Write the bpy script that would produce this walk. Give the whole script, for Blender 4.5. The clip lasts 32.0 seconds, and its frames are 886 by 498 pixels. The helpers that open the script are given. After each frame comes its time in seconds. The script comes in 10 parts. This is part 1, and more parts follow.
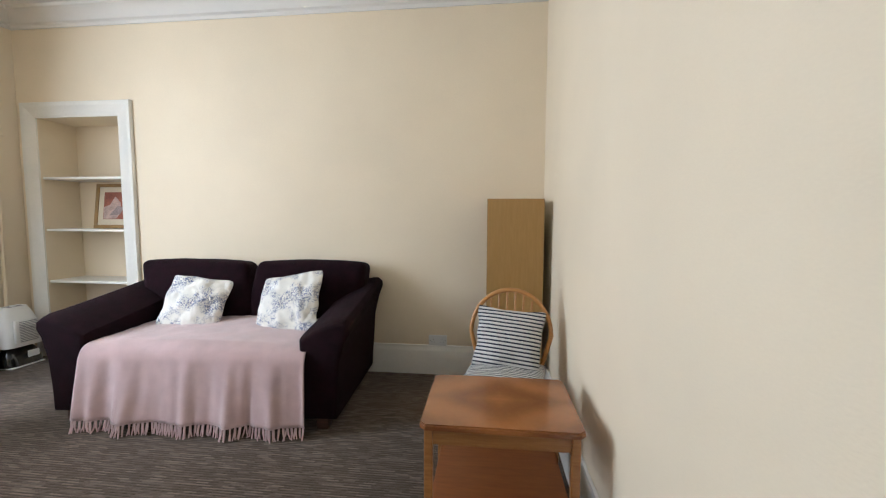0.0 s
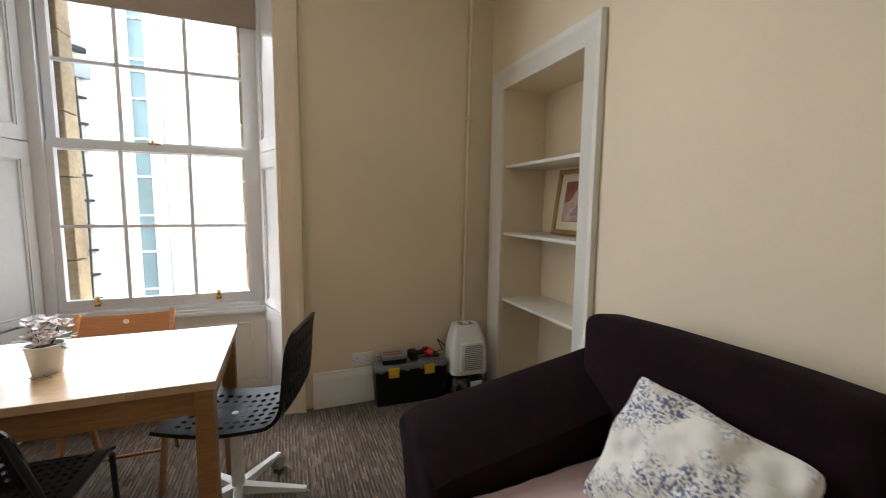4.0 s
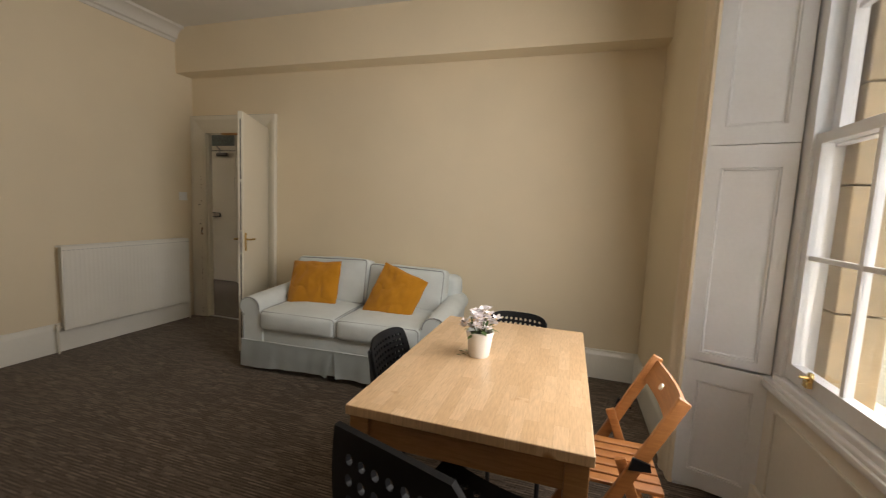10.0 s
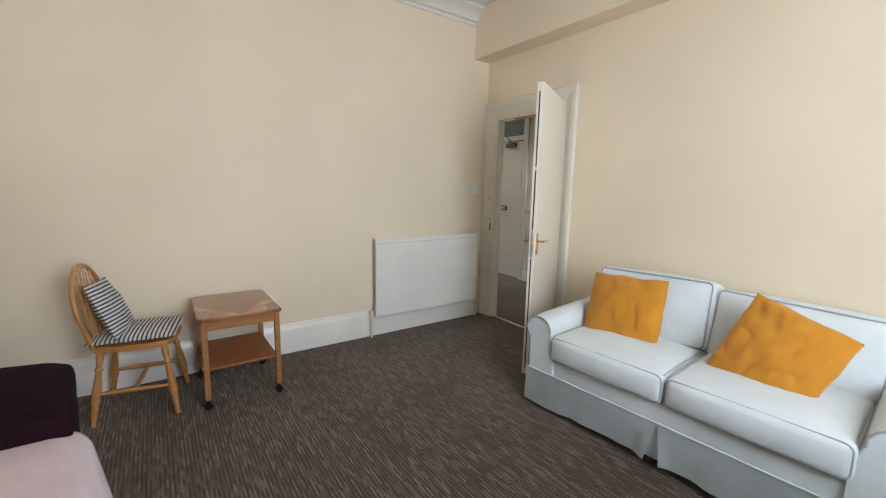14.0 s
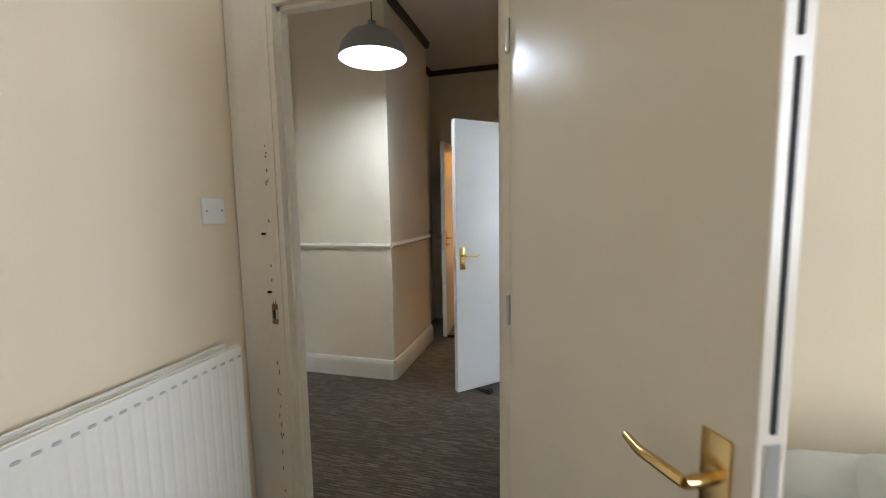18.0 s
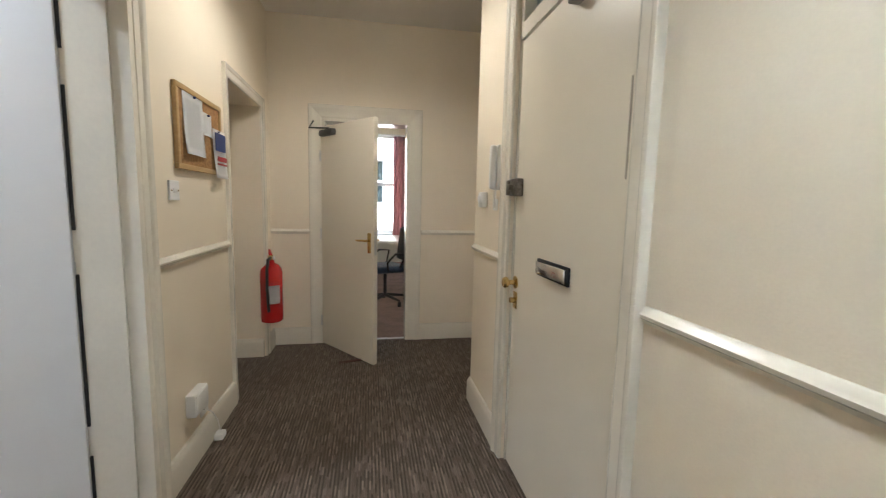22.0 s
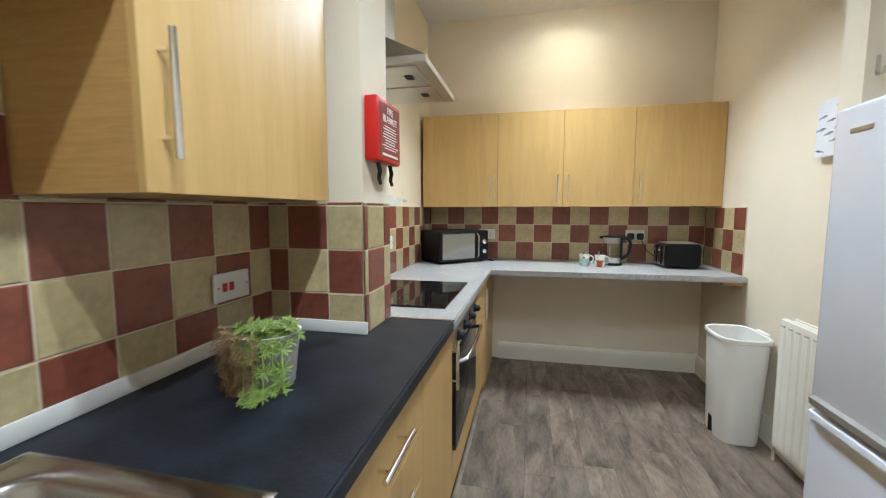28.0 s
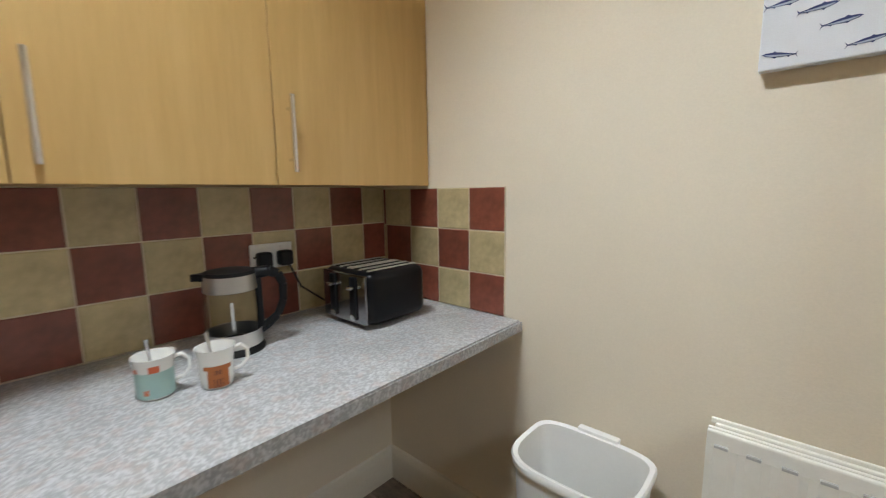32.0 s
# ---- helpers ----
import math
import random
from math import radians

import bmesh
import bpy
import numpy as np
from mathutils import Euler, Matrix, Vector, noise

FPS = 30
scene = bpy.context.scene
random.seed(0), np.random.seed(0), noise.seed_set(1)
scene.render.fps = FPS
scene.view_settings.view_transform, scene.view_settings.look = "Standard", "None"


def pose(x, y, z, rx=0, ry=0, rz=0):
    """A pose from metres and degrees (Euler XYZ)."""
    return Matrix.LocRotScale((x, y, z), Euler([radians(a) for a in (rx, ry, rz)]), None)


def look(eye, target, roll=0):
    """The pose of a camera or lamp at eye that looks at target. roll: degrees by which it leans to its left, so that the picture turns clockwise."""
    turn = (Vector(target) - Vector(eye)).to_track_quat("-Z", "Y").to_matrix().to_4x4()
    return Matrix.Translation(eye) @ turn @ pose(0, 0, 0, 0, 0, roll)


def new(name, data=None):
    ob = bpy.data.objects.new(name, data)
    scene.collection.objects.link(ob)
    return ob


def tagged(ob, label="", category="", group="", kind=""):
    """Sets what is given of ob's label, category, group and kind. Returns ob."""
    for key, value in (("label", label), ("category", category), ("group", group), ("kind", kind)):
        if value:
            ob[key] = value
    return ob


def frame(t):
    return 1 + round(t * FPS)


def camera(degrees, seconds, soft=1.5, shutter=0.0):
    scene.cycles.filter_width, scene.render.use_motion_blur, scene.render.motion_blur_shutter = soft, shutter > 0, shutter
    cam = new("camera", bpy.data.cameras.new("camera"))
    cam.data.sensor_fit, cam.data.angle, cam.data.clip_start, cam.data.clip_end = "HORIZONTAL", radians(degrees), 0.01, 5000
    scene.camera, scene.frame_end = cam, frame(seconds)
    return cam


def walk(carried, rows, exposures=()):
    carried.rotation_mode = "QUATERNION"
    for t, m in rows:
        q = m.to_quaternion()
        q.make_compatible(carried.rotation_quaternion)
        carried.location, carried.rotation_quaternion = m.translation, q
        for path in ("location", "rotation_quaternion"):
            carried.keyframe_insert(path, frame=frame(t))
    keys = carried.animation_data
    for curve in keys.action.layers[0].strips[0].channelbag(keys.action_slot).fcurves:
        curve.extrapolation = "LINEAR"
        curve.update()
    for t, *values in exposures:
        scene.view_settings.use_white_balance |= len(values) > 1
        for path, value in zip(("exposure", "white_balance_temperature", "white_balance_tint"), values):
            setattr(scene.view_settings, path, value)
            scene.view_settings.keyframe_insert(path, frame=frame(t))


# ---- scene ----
# ---------------------------------------------------------------- camera and walk
cam = camera(95.3, 32.0, soft=1.1, shutter=0.25)
PATH = [
    (0, (-0.419, 0.893, 1.257), (-0.64, 2.875, 1.102), 0.2),
    (0.5, (-0.48, 1.201, 1.26), (-0.862, 3.159, 1.119), 0.8),
    (1, (-0.572, 1.509, 1.269), (-1.202, 3.401, 1.114), 1.2),
    (1.5, (-0.698, 1.811, 1.292), (-1.589, 3.594, 1.132), 1.8),
    (2, (-0.873, 2.079, 1.315), (-2.024, 3.704, 1.137), 1.7),
    (2.5, (-1.074, 2.31, 1.331), (-2.48, 3.719, 1.142), 2.0),
    (3, (-1.305, 2.49, 1.331), (-2.914, 3.666, 1.157), 2.1),
    (3.5, (-1.57, 2.571, 1.317), (-3.322, 3.519, 1.138), 1.3),
    (4, (-1.859, 2.647, 1.322), (-3.71, 3.376, 1.11), 0.6),
    (4.5, (-2.155, 2.739, 1.306), (-4.068, 3.29, 1.112), 0.6),
    (6.5, (-3.252, 2.864, 1.351), (-5.207, 2.517, 1.108), -0.0),
    (7, (-3.473, 2.785, 1.34), (-5.322, 2.06, 1.107), -0.1),
    (7.5, (-3.643, 2.803, 1.33), (-5.205, 1.573, 1.114), 0.4),
    (8, (-3.761, 2.906, 1.311), (-4.862, 1.247, 1.114), 1.1),
    (8.5, (-3.769, 3.037, 1.305), (-4.375, 1.142, 1.101), 1.3),
    (9, (-3.775, 3.188, 1.32), (-3.919, 1.203, 1.121), 1.6),
    (9.5, (-3.867, 3.31, 1.318), (-3.605, 1.337, 1.115), 2.3),
    (10, (-3.918, 3.411, 1.317), (-3.329, 1.511, 1.111), 2.6),
    (10.5, (-3.901, 3.529, 1.318), (-3.039, 1.736, 1.109), 2.0),
    (11, (-3.881, 3.636, 1.319), (-2.757, 1.995, 1.105), 1.1),
    (11.5, (-3.863, 3.676, 1.324), (-2.52, 2.211, 1.1), 0.5),
    (12, (-3.821, 3.61, 1.324), (-2.331, 2.295, 1.096), 0.2),
    (12.5, (-3.753, 3.486, 1.322), (-2.224, 2.229, 1.035), 0.2),
    (13, (-3.609, 3.282, 1.309), (-2.048, 2.061, 1.036), 0.4),
    (13.5, (-3.407, 3.04, 1.303), (-1.823, 1.852, 1.023), 1.0),
    (14, (-3.19, 2.801, 1.318), (-1.583, 1.649, 1.02), 1.3),
    (14.5, (-2.884, 2.638, 1.316), (-1.296, 1.45, 1.061), 1.1),
    (16.5, (-1.731, 2.014, 1.313), (-0.67, 0.333, 1.092), -2.7),
    (17, (-1.466, 1.781, 1.3), (-0.632, -0.022, 1.071), -2.1),
    (17.5, (-1.226, 1.525, 1.305), (-0.568, -0.35, 1.078), -1.6),
    (18, (-1.081, 1.213, 1.305), (-0.549, -0.704, 1.101), -1.0),
    (18.5, (-0.905, 0.916, 1.286), (-0.44, -1.015, 1.058), -0.8),
    (19, (-0.784, 0.636, 1.288), (-0.245, -1.272, 1.023), -0.7),
    (19.5, (-0.664, 0.32, 1.261), (0.038, -1.537, 1.02), -0.1),
    (20, (-0.489, 0.075, 1.237), (0.433, -1.675, 1.029), 0.4),
    (20.5, (-0.394, -0.165, 1.25), (0.865, -1.698, 1.037), 1.2),
    (21, (-0.347, -0.441, 1.262), (1.241, -1.637, 1.037), 1.7),
    (21.5, (-0.193, -0.694, 1.268), (1.635, -1.471, 1.037), 1.2),
    (22, (0.009, -0.898, 1.283), (1.964, -1.258, 1.061), 1.3),
    (22.5, (0.217, -1.084, 1.299), (2.202, -0.982, 1.08), 1.8),
    (23, (0.487, -1.137, 1.300), (2.388, -0.558, 1.076), 2.1),
    (23.5, (0.735, -1.083, 1.327), (2.391, 0.013, 1.092), 1.5),
    (24, (0.99, -1.028, 1.363), (2.214, 0.53, 1.088), 2.4),
    (24.5, (1.134, -0.847, 1.357), (1.878, 0.991, 1.095), 1.6),
    (25, (1.214, -0.686, 1.342), (1.469, 1.287, 1.137), 2.7),
    (25.5, (1.281, -0.527, 1.306), (1.068, 1.455, 1.146), 2.3),
    (27.5, (1.21, 0.528, 1.321), (0.652, 2.44, 1.144), -0.0),
    (28, (1.121, 0.82, 1.33), (0.696, 2.766, 1.141), -0.0),
    (28.5, (1.095, 1.129, 1.316), (0.78, 3.093, 1.105), -0.2),
    (29, (1.094, 1.429, 1.329), (0.914, 3.409, 1.106), -0.3),
    (29.5, (1.06, 1.737, 1.34), (1.074, 3.723, 1.112), -0.3),
    (30, (1.074, 2.034, 1.326), (1.299, 4.006, 1.08), 0.1),
    (30.5, (1.128, 2.299, 1.338), (1.593, 4.226, 1.073), 0.6),
    (31, (1.131, 2.576, 1.332), (1.909, 4.398, 1.059), 0.5),
    (31.5, (1.2, 2.834, 1.317), (2.337, 4.458, 1.052), 0.4),
    (32, (1.323, 3.043, 1.335), (2.8, 4.362, 1.058), -0.8),
]
EXPOSURES = [
    (0, 4.12, 5450, 8), (1, 4.1, 5450, 8), (2, 3.85, 5500, 8), (3, 3.6, 5800, 8), (4, 3.15, 6100, 9), (4.5, 2.9, 6400, 11), (6.5, 2.0, 7300, 15), (7.5, 2.0, 7300, 15), (8.5, 1.95, 7000, 13), (9.5, 2.45, 7200, 12),
    (10.5, 2.95, 6900, 11), (11.5, 3.36, 6100, 9), (12.5, 3.57, 5500, 9), (14.5, 3.88, 5700, 9), (16.5, 3.94, 5700, 9), (17.5, 3.94, 5700, 9), (18, 3.98, 5700, 9), (19, 4.12, 6300, 9), (20, 4.15, 6400, 10), (21, 4.42, 6200, 9), (22, 4.4, 5900, 8),
    (23, 4.38, 6700, 10), (24, 4.22, 6900, 10), (25, 4.3, 5800, 8), (27.5, 4.45, 6150, 1), (30, 4.35, 6050, 2), (31, 4.25, 6300, 4), (32, 3.92, 6500, 5),
]
walk(cam, [(t, look(eye, target, roll)) for t, eye, target, roll in PATH], EXPOSURES)

# ---------------------------------------------------------------- world, sun, lamps
world = bpy.data.worlds.new("world")
scene.world = world
world.use_nodes = True
wn = world.node_tree
sky = wn.nodes.new("ShaderNodeTexSky")
sky.sky_type, sky.sun_disc = "NISHITA", False
sky.sun_elevation, sky.sun_rotation = radians(48), radians(200)
sky.air_density, sky.dust_density, sky.ozone_density = 1.6, 6.0, 1.0
soften = wn.nodes.new("ShaderNodeHueSaturation")
soften.inputs["Saturation"].default_value = 0.30
wn.links.new(sky.outputs[0], soften.inputs["Color"])
wn.links.new(soften.outputs[0], wn.nodes["Background"].inputs[0])
wn.nodes["Background"].inputs[1].default_value = 0.15


def lamp(name, kind, m, power, color=(1, 1, 1), **more):
    data = bpy.data.lights.new(name, kind)
    data.energy, data.color = power, color
    if "size" in more:
        data.shape, data.size, data.size_y = "RECTANGLE", more["size"], more.get("size_y", more["size"])
    if "radius" in more:
        data.shadow_soft_size = more["radius"]
    if "cone" in more:
        data.spot_size, data.spot_blend = radians(more["cone"]), more.get("blend", 0.5)
    ob = new(name, data)
    ob.matrix_basis = m
    return ob


sun_data = bpy.data.lights.new("sun", "SUN")
sun_data.energy, sun_data.angle, sun_data.color = 1.0, radians(12), (1.0, 0.97, 0.93)
sun_ob = new("sun", sun_data)
sun_ob.matrix_basis = look((0, 0, 30), (0 - 30 * math.sin(radians(200)) * -1 * 0.67, 0 + 30 * math.cos(radians(200)) * -1 * 0.67, 0))
# area lamp added inside the living room window to top up the sky light
lamp("window_daylight", "AREA", look((-4.34, 1.93, 1.72), (-2.34, 1.93, 1.42)), 5.3, (0.95, 0.97, 1.0), size=1.2, size_y=1.8)
lamp("pendant_bulb", "POINT", pose(-0.09, -0.96, 2.215), 1.3, (0.84, 0.92, 1.0), radius=0.065)
lamp("hall_bulb", "SPOT", look((2.30, -0.80, 2.68), (2.30, -0.80, 0.0)), 2.4, (1.0, 0.90, 0.78), radius=0.04, cone=165, blend=0.6)
lamp("bathroom_bulb", "POINT", pose(-0.45, -4.2, 2.55), 3.0, (1.0, 0.68, 0.32), radius=0.08)
for spot_y, power in ((3.58, 4.6), (3.80, 3.9), (4.02, 1.8)):
    lamp("kitchen_bulb", "SPOT", look((1.38, spot_y, 2.84), (1.40, spot_y - 0.90, 0.0)), power, (0.83, 0.89, 1.0), radius=0.03, cone=122, blend=0.9)
for spot_y in (0.75, 1.15):
    lamp("kitchen_bulb", "SPOT", look((1.25, spot_y, 2.84), (1.15, spot_y + 0.3, 0.0)), 3.7, (0.83, 0.89, 1.0), radius=0.03, cone=140, blend=0.8)


# ---------------------------------------------------------------- materials
def material(name, color, rough=0.6, metal=0.0, vary=0.08, scale=6.0, fine=80.0, bump=0.08, coat=0.0, sheen=0.0, transmission=0.0, spec=0.5):
    """A painted, woven or worn surface: colour with mottling at two scales and a fine relief."""
    m = bpy.data.materials.new(name)
    m.use_nodes = True
    n, l = m.node_tree.nodes, m.node_tree.links
    b = n["Principled BSDF"]
    b.inputs["Roughness"].default_value, b.inputs["Metallic"].default_value = rough, metal
    b.inputs["Coat Weight"].default_value, b.inputs["Sheen Weight"].default_value = coat, sheen
    b.inputs["Transmission Weight"].default_value = transmission
    b.inputs["Specular IOR Level"].default_value = spec
    tc = n.new("ShaderNodeTexCoord")
    coarse, grain = n.new("ShaderNodeTexNoise"), n.new("ShaderNodeTexNoise")
    coarse.inputs["Scale"].default_value, coarse.inputs["Detail"].default_value = scale, 4
    grain.inputs["Scale"].default_value, grain.inputs["Detail"].default_value = fine, 3
    l.new(tc.outputs["Object"], coarse.inputs["Vector"])
    l.new(tc.outputs["Object"], grain.inputs["Vector"])
    ramp = n.new("ShaderNodeMapRange")
    ramp.inputs["From Min"].default_value, ramp.inputs["From Max"].default_value = 0.3, 0.7
    ramp.inputs["To Min"].default_value, ramp.inputs["To Max"].default_value = 1 - vary, 1 + vary
    l.new(coarse.outputs["Fac"], ramp.inputs["Value"])
    g2 = n.new("ShaderNodeMapRange")
    g2.inputs["From Min"].default_value, g2.inputs["From Max"].default_value = 0.3, 0.7
    g2.inputs["To Min"].default_value, g2.inputs["To Max"].default_value = 1 - vary * 0.5, 1 + vary * 0.5
    l.new(grain.outputs["Fac"], g2.inputs["Value"])
    mul = n.new("ShaderNodeMath")
    mul.operation = "MULTIPLY"
    l.new(ramp.outputs[0], mul.inputs[0])
    l.new(g2.outputs[0], mul.inputs[1])
    mix = n.new("ShaderNodeVectorMath")
    mix.operation = "SCALE"
    mix.inputs[0].default_value = color
    l.new(mul.outputs[0], mix.inputs["Scale"])
    l.new(mix.outputs[0], b.inputs["Base Color"])
    if bump:
        bp = n.new("ShaderNodeBump")
        bp.inputs["Strength"].default_value, bp.inputs["Distance"].default_value = bump, 0.004
        l.new(grain.outputs["Fac"], bp.inputs["Height"])
        l.new(bp.outputs[0], b.inputs["Normal"])
    return m


def node(m, kind, **values):
    nd = m.node_tree.nodes.new(kind)
    for key, value in values.items():
        nd.inputs[key.replace("_", " ")].default_value = value
    return nd


def plain(name, color, rough=0.5, metal=0.0, emit=0.0):
    m = bpy.data.materials.new(name)
    m.use_nodes = True
    b = m.node_tree.nodes["Principled BSDF"]
    b.inputs["Base Color"].default_value = (*color, 1)
    b.inputs["Roughness"].default_value, b.inputs["Metallic"].default_value = rough, metal
    if emit:
        b.inputs["Emission Color"].default_value, b.inputs["Emission Strength"].default_value = (*color, 1), emit
    return m


def glass(name, color=(1, 1, 1), rough=0.0):
    m = bpy.data.materials.new(name)
    m.use_nodes = True
    n, l = m.node_tree.nodes, m.node_tree.links
    n.remove(n["Principled BSDF"])
    clear, shine, mix, fr, pw = (n.new(k) for k in ("ShaderNodeBsdfTransparent", "ShaderNodeBsdfGlossy", "ShaderNodeMixShader", "ShaderNodeLayerWeight", "ShaderNodeMath"))
    clear.inputs[0].default_value = (*color, 1)
    shine.inputs["Roughness"].default_value = rough + 0.02
    fr.inputs["Blend"].default_value = 0.5
    pw.operation = "POWER"
    pw.inputs[1].default_value = 4.0
    l.new(fr.outputs["Facing"], pw.inputs[0])
    l.new(pw.outputs[0], mix.inputs[0])
    l.new(clear.outputs[0], mix.inputs[1])
    l.new(shine.outputs[0], mix.inputs[2])
    l.new(mix.outputs[0], n["Material Output"].inputs[0])
    return m


def carpet_material(name, dark, light, row=0.0085, dash=0.06):
    """Flat-woven carpet: fine cross rows broken into dashes of several browns."""
    m = bpy.data.materials.new(name)
    m.use_nodes = True
    n, l = m.node_tree.nodes, m.node_tree.links
    b = n["Principled BSDF"]
    b.inputs["Roughness"].default_value = 0.95
    b.inputs["Specular IOR Level"].default_value = 0.15
    b.inputs["Sheen Weight"].default_value, b.inputs["Sheen Roughness"].default_value = 0.22, 0.42
    b.inputs["Sheen Tint"].default_value = (0.9, 0.84, 0.76, 1)
    tc, sep = n.new("ShaderNodeTexCoord"), n.new("ShaderNodeSeparateXYZ")
    l.new(tc.outputs["Object"], sep.inputs[0])

    def maths(op, a, bb=None):
        nd = n.new("ShaderNodeMath")
        nd.operation = op
        for i, v in enumerate((a, bb)):
            if v is None:
                continue
            if isinstance(v, (int, float)):
                nd.inputs[i].default_value = v
            else:
                l.new(v, nd.inputs[i])
        return nd.outputs[0]
    yr = maths("DIVIDE", sep.outputs[1], row)
    rowid = maths("FLOOR", yr)
    wn1 = n.new("ShaderNodeTexWhiteNoise")
    wn1.noise_dimensions = "1D"
    l.new(rowid, wn1.inputs["W"])
    xs = maths("ADD", maths("DIVIDE", sep.outputs[0], dash), maths("MULTIPLY", wn1.outputs["Value"], 37.0))
    xid = maths("FLOOR", xs)
    comb = n.new("ShaderNodeCombineXYZ")
    l.new(xid, comb.inputs[0])
    l.new(rowid, comb.inputs[1])
    wn2 = n.new("ShaderNodeTexWhiteNoise")
    wn2.noise_dimensions = "2D"
    l.new(comb.outputs[0], wn2.inputs["Vector"])
    ns = n.new("ShaderNodeTexNoise")
    ns.inputs["Scale"].default_value, ns.inputs["Detail"].default_value = 1.6, 5
    l.new(tc.outputs["Object"], ns.inputs["Vector"])
    fz = n.new("ShaderNodeTexNoise")
    fz.inputs["Scale"].default_value, fz.inputs["Detail"].default_value = 500, 2
    l.new(tc.outputs["Object"], fz.inputs["Vector"])
    odd = maths("MULTIPLY", maths("MODULO", maths("ABSOLUTE", rowid), 2.0), 0.30)
    f = maths("ADD", maths("MULTIPLY", maths("POWER", wn2.outputs["Value"], 2.2), 0.55), odd)
    f = maths("ADD", f, maths("MULTIPLY", maths("SUBTRACT", fz.outputs["Fac"], 0.5), 0.5))
    f = maths("ADD", f, maths("MULTIPLY", maths("SUBTRACT", ns.outputs["Fac"], 0.5), 0.5))
    cr = n.new("ShaderNodeValToRGB")
    cr.color_ramp.elements[0].color, cr.color_ramp.elements[1].color = (*dark, 1), (*light, 1)
    cr.color_ramp.elements[0].position, cr.color_ramp.elements[1].position = 0.1, 0.95
    l.new(f, cr.inputs[0])
    l.new(cr.outputs[0], b.inputs["Base Color"])
    fr = maths("SUBTRACT", maths("FRACT", yr), 0.5)
    bp = n.new("ShaderNodeBump")
    bp.inputs["Strength"].default_value, bp.inputs["Distance"].default_value = 0.6, 0.003
    hh = maths("ADD", maths("SUBTRACT", 0.5, maths("ABSOLUTE", fr)), maths("MULTIPLY", fz.outputs["Fac"], 0.6))
    l.new(hh, bp.inputs["Height"])
    l.new(bp.outputs[0], b.inputs["Normal"])
    return m


def wood_material(name, light, dark, scale=9.0, stretch=(1, 1, 12), rough=0.4, coat=0.2, contrast=0.5, bump=0.05):
    """Long grain along the axis with the small stretch; shade differs from piece to piece."""
    m = bpy.data.materials.new(name)
    m.use_nodes = True
    n, l = m.node_tree.nodes, m.node_tree.links
    b = n["Principled BSDF"]
    b.inputs["Roughness"].default_value, b.inputs["Coat Weight"].default_value = rough, coat
    b.inputs["Coat Roughness"].default_value = 0.25
    tc, mp = n.new("ShaderNodeTexCoord"), n.new("ShaderNodeMapping")
    mp.inputs["Scale"].default_value = stretch
    l.new(tc.outputs["Object"], mp.inputs["Vector"])
    oi = n.new("ShaderNodeObjectInfo")
    add = n.new("ShaderNodeVectorMath")
    add.operation = "ADD"
    sc = n.new("ShaderNodeVectorMath")
    sc.operation = "SCALE"
    sc.inputs[0].default_value = (13, 7, 5)
    l.new(oi.outputs["Random"], sc.inputs["Scale"])
    l.new(mp.outputs[0], add.inputs[0])
    l.new(sc.outputs[0], add.inputs[1])
    a, f = n.new("ShaderNodeTexNoise"), n.new("ShaderNodeTexNoise")
    a.inputs["Scale"].default_value, a.inputs["Detail"].default_value, a.inputs["Distortion"].default_value = scale, 6, 0.6
    f.inputs["Scale"].default_value, f.inputs["Detail"].default_value = scale * 7, 3
    l.new(add.outputs[0], a.inputs["Vector"])
    l.new(add.outputs[0], f.inputs["Vector"])
    mx = n.new("ShaderNodeMath")
    mx.operation = "MULTIPLY_ADD"
    mx.inputs[1].default_value = 0.35
    l.new(f.outputs["Fac"], mx.inputs[0])
    l.new(a.outputs["Fac"], mx.inputs[2])
    cr = n.new("ShaderNodeValToRGB")
    cr.color_ramp.elements[0].color, cr.color_ramp.elements[1].color = (*dark, 1), (*light, 1)
    cr.color_ramp.elements[0].position, cr.color_ramp.elements[1].position = 0.68 - contrast * 0.5, 0.68 + contrast * 0.5
    l.new(mx.outputs[0], cr.inputs[0])
    l.new(cr.outputs[0], b.inputs["Base Color"])
    bp = n.new("ShaderNodeBump")
    bp.inputs["Strength"].default_value, bp.inputs["Distance"].default_value = bump, 0.002
    l.new(mx.outputs[0], bp.inputs["Height"])
    l.new(bp.outputs[0], b.inputs["Normal"])
    return m


def fabric_material(name, color, weave=420.0, vary=0.18, sheen=0.3, rough=0.95, bump=0.5, coarse=14.0):
    m = material(name, color, rough, vary=vary, scale=coarse, fine=weave, bump=bump, sheen=sheen, spec=0.2)
    return m


M_wall = material("cream_wall_paint", (0.81, 0.695, 0.51), 0.75, vary=0.035, scale=1.4, fine=190, bump=0.10)
M_hallwall = material("magnolia_wall_paint", (0.80, 0.71, 0.565), 0.72, vary=0.035, scale=1.7, fine=170, bump=0.12)
M_ceiling = material("white_ceiling_paint", (0.74, 0.71, 0.65), 0.85, vary=0.03, scale=1.3, fine=150, bump=0.08)
M_gloss = material("cream_gloss_paint", (0.78, 0.73, 0.62), 0.24, vary=0.04, scale=3, fine=60, bump=0.06, coat=0.3)
M_white = material("white_gloss_paint", (0.82, 0.795, 0.72), 0.28, vary=0.03, scale=3, fine=60, bump=0.05, coat=0.2)
M_sash = material("white_sash_paint", (0.84, 0.85, 0.87), 0.35, vary=0.03, scale=4, fine=60, bump=0.05)
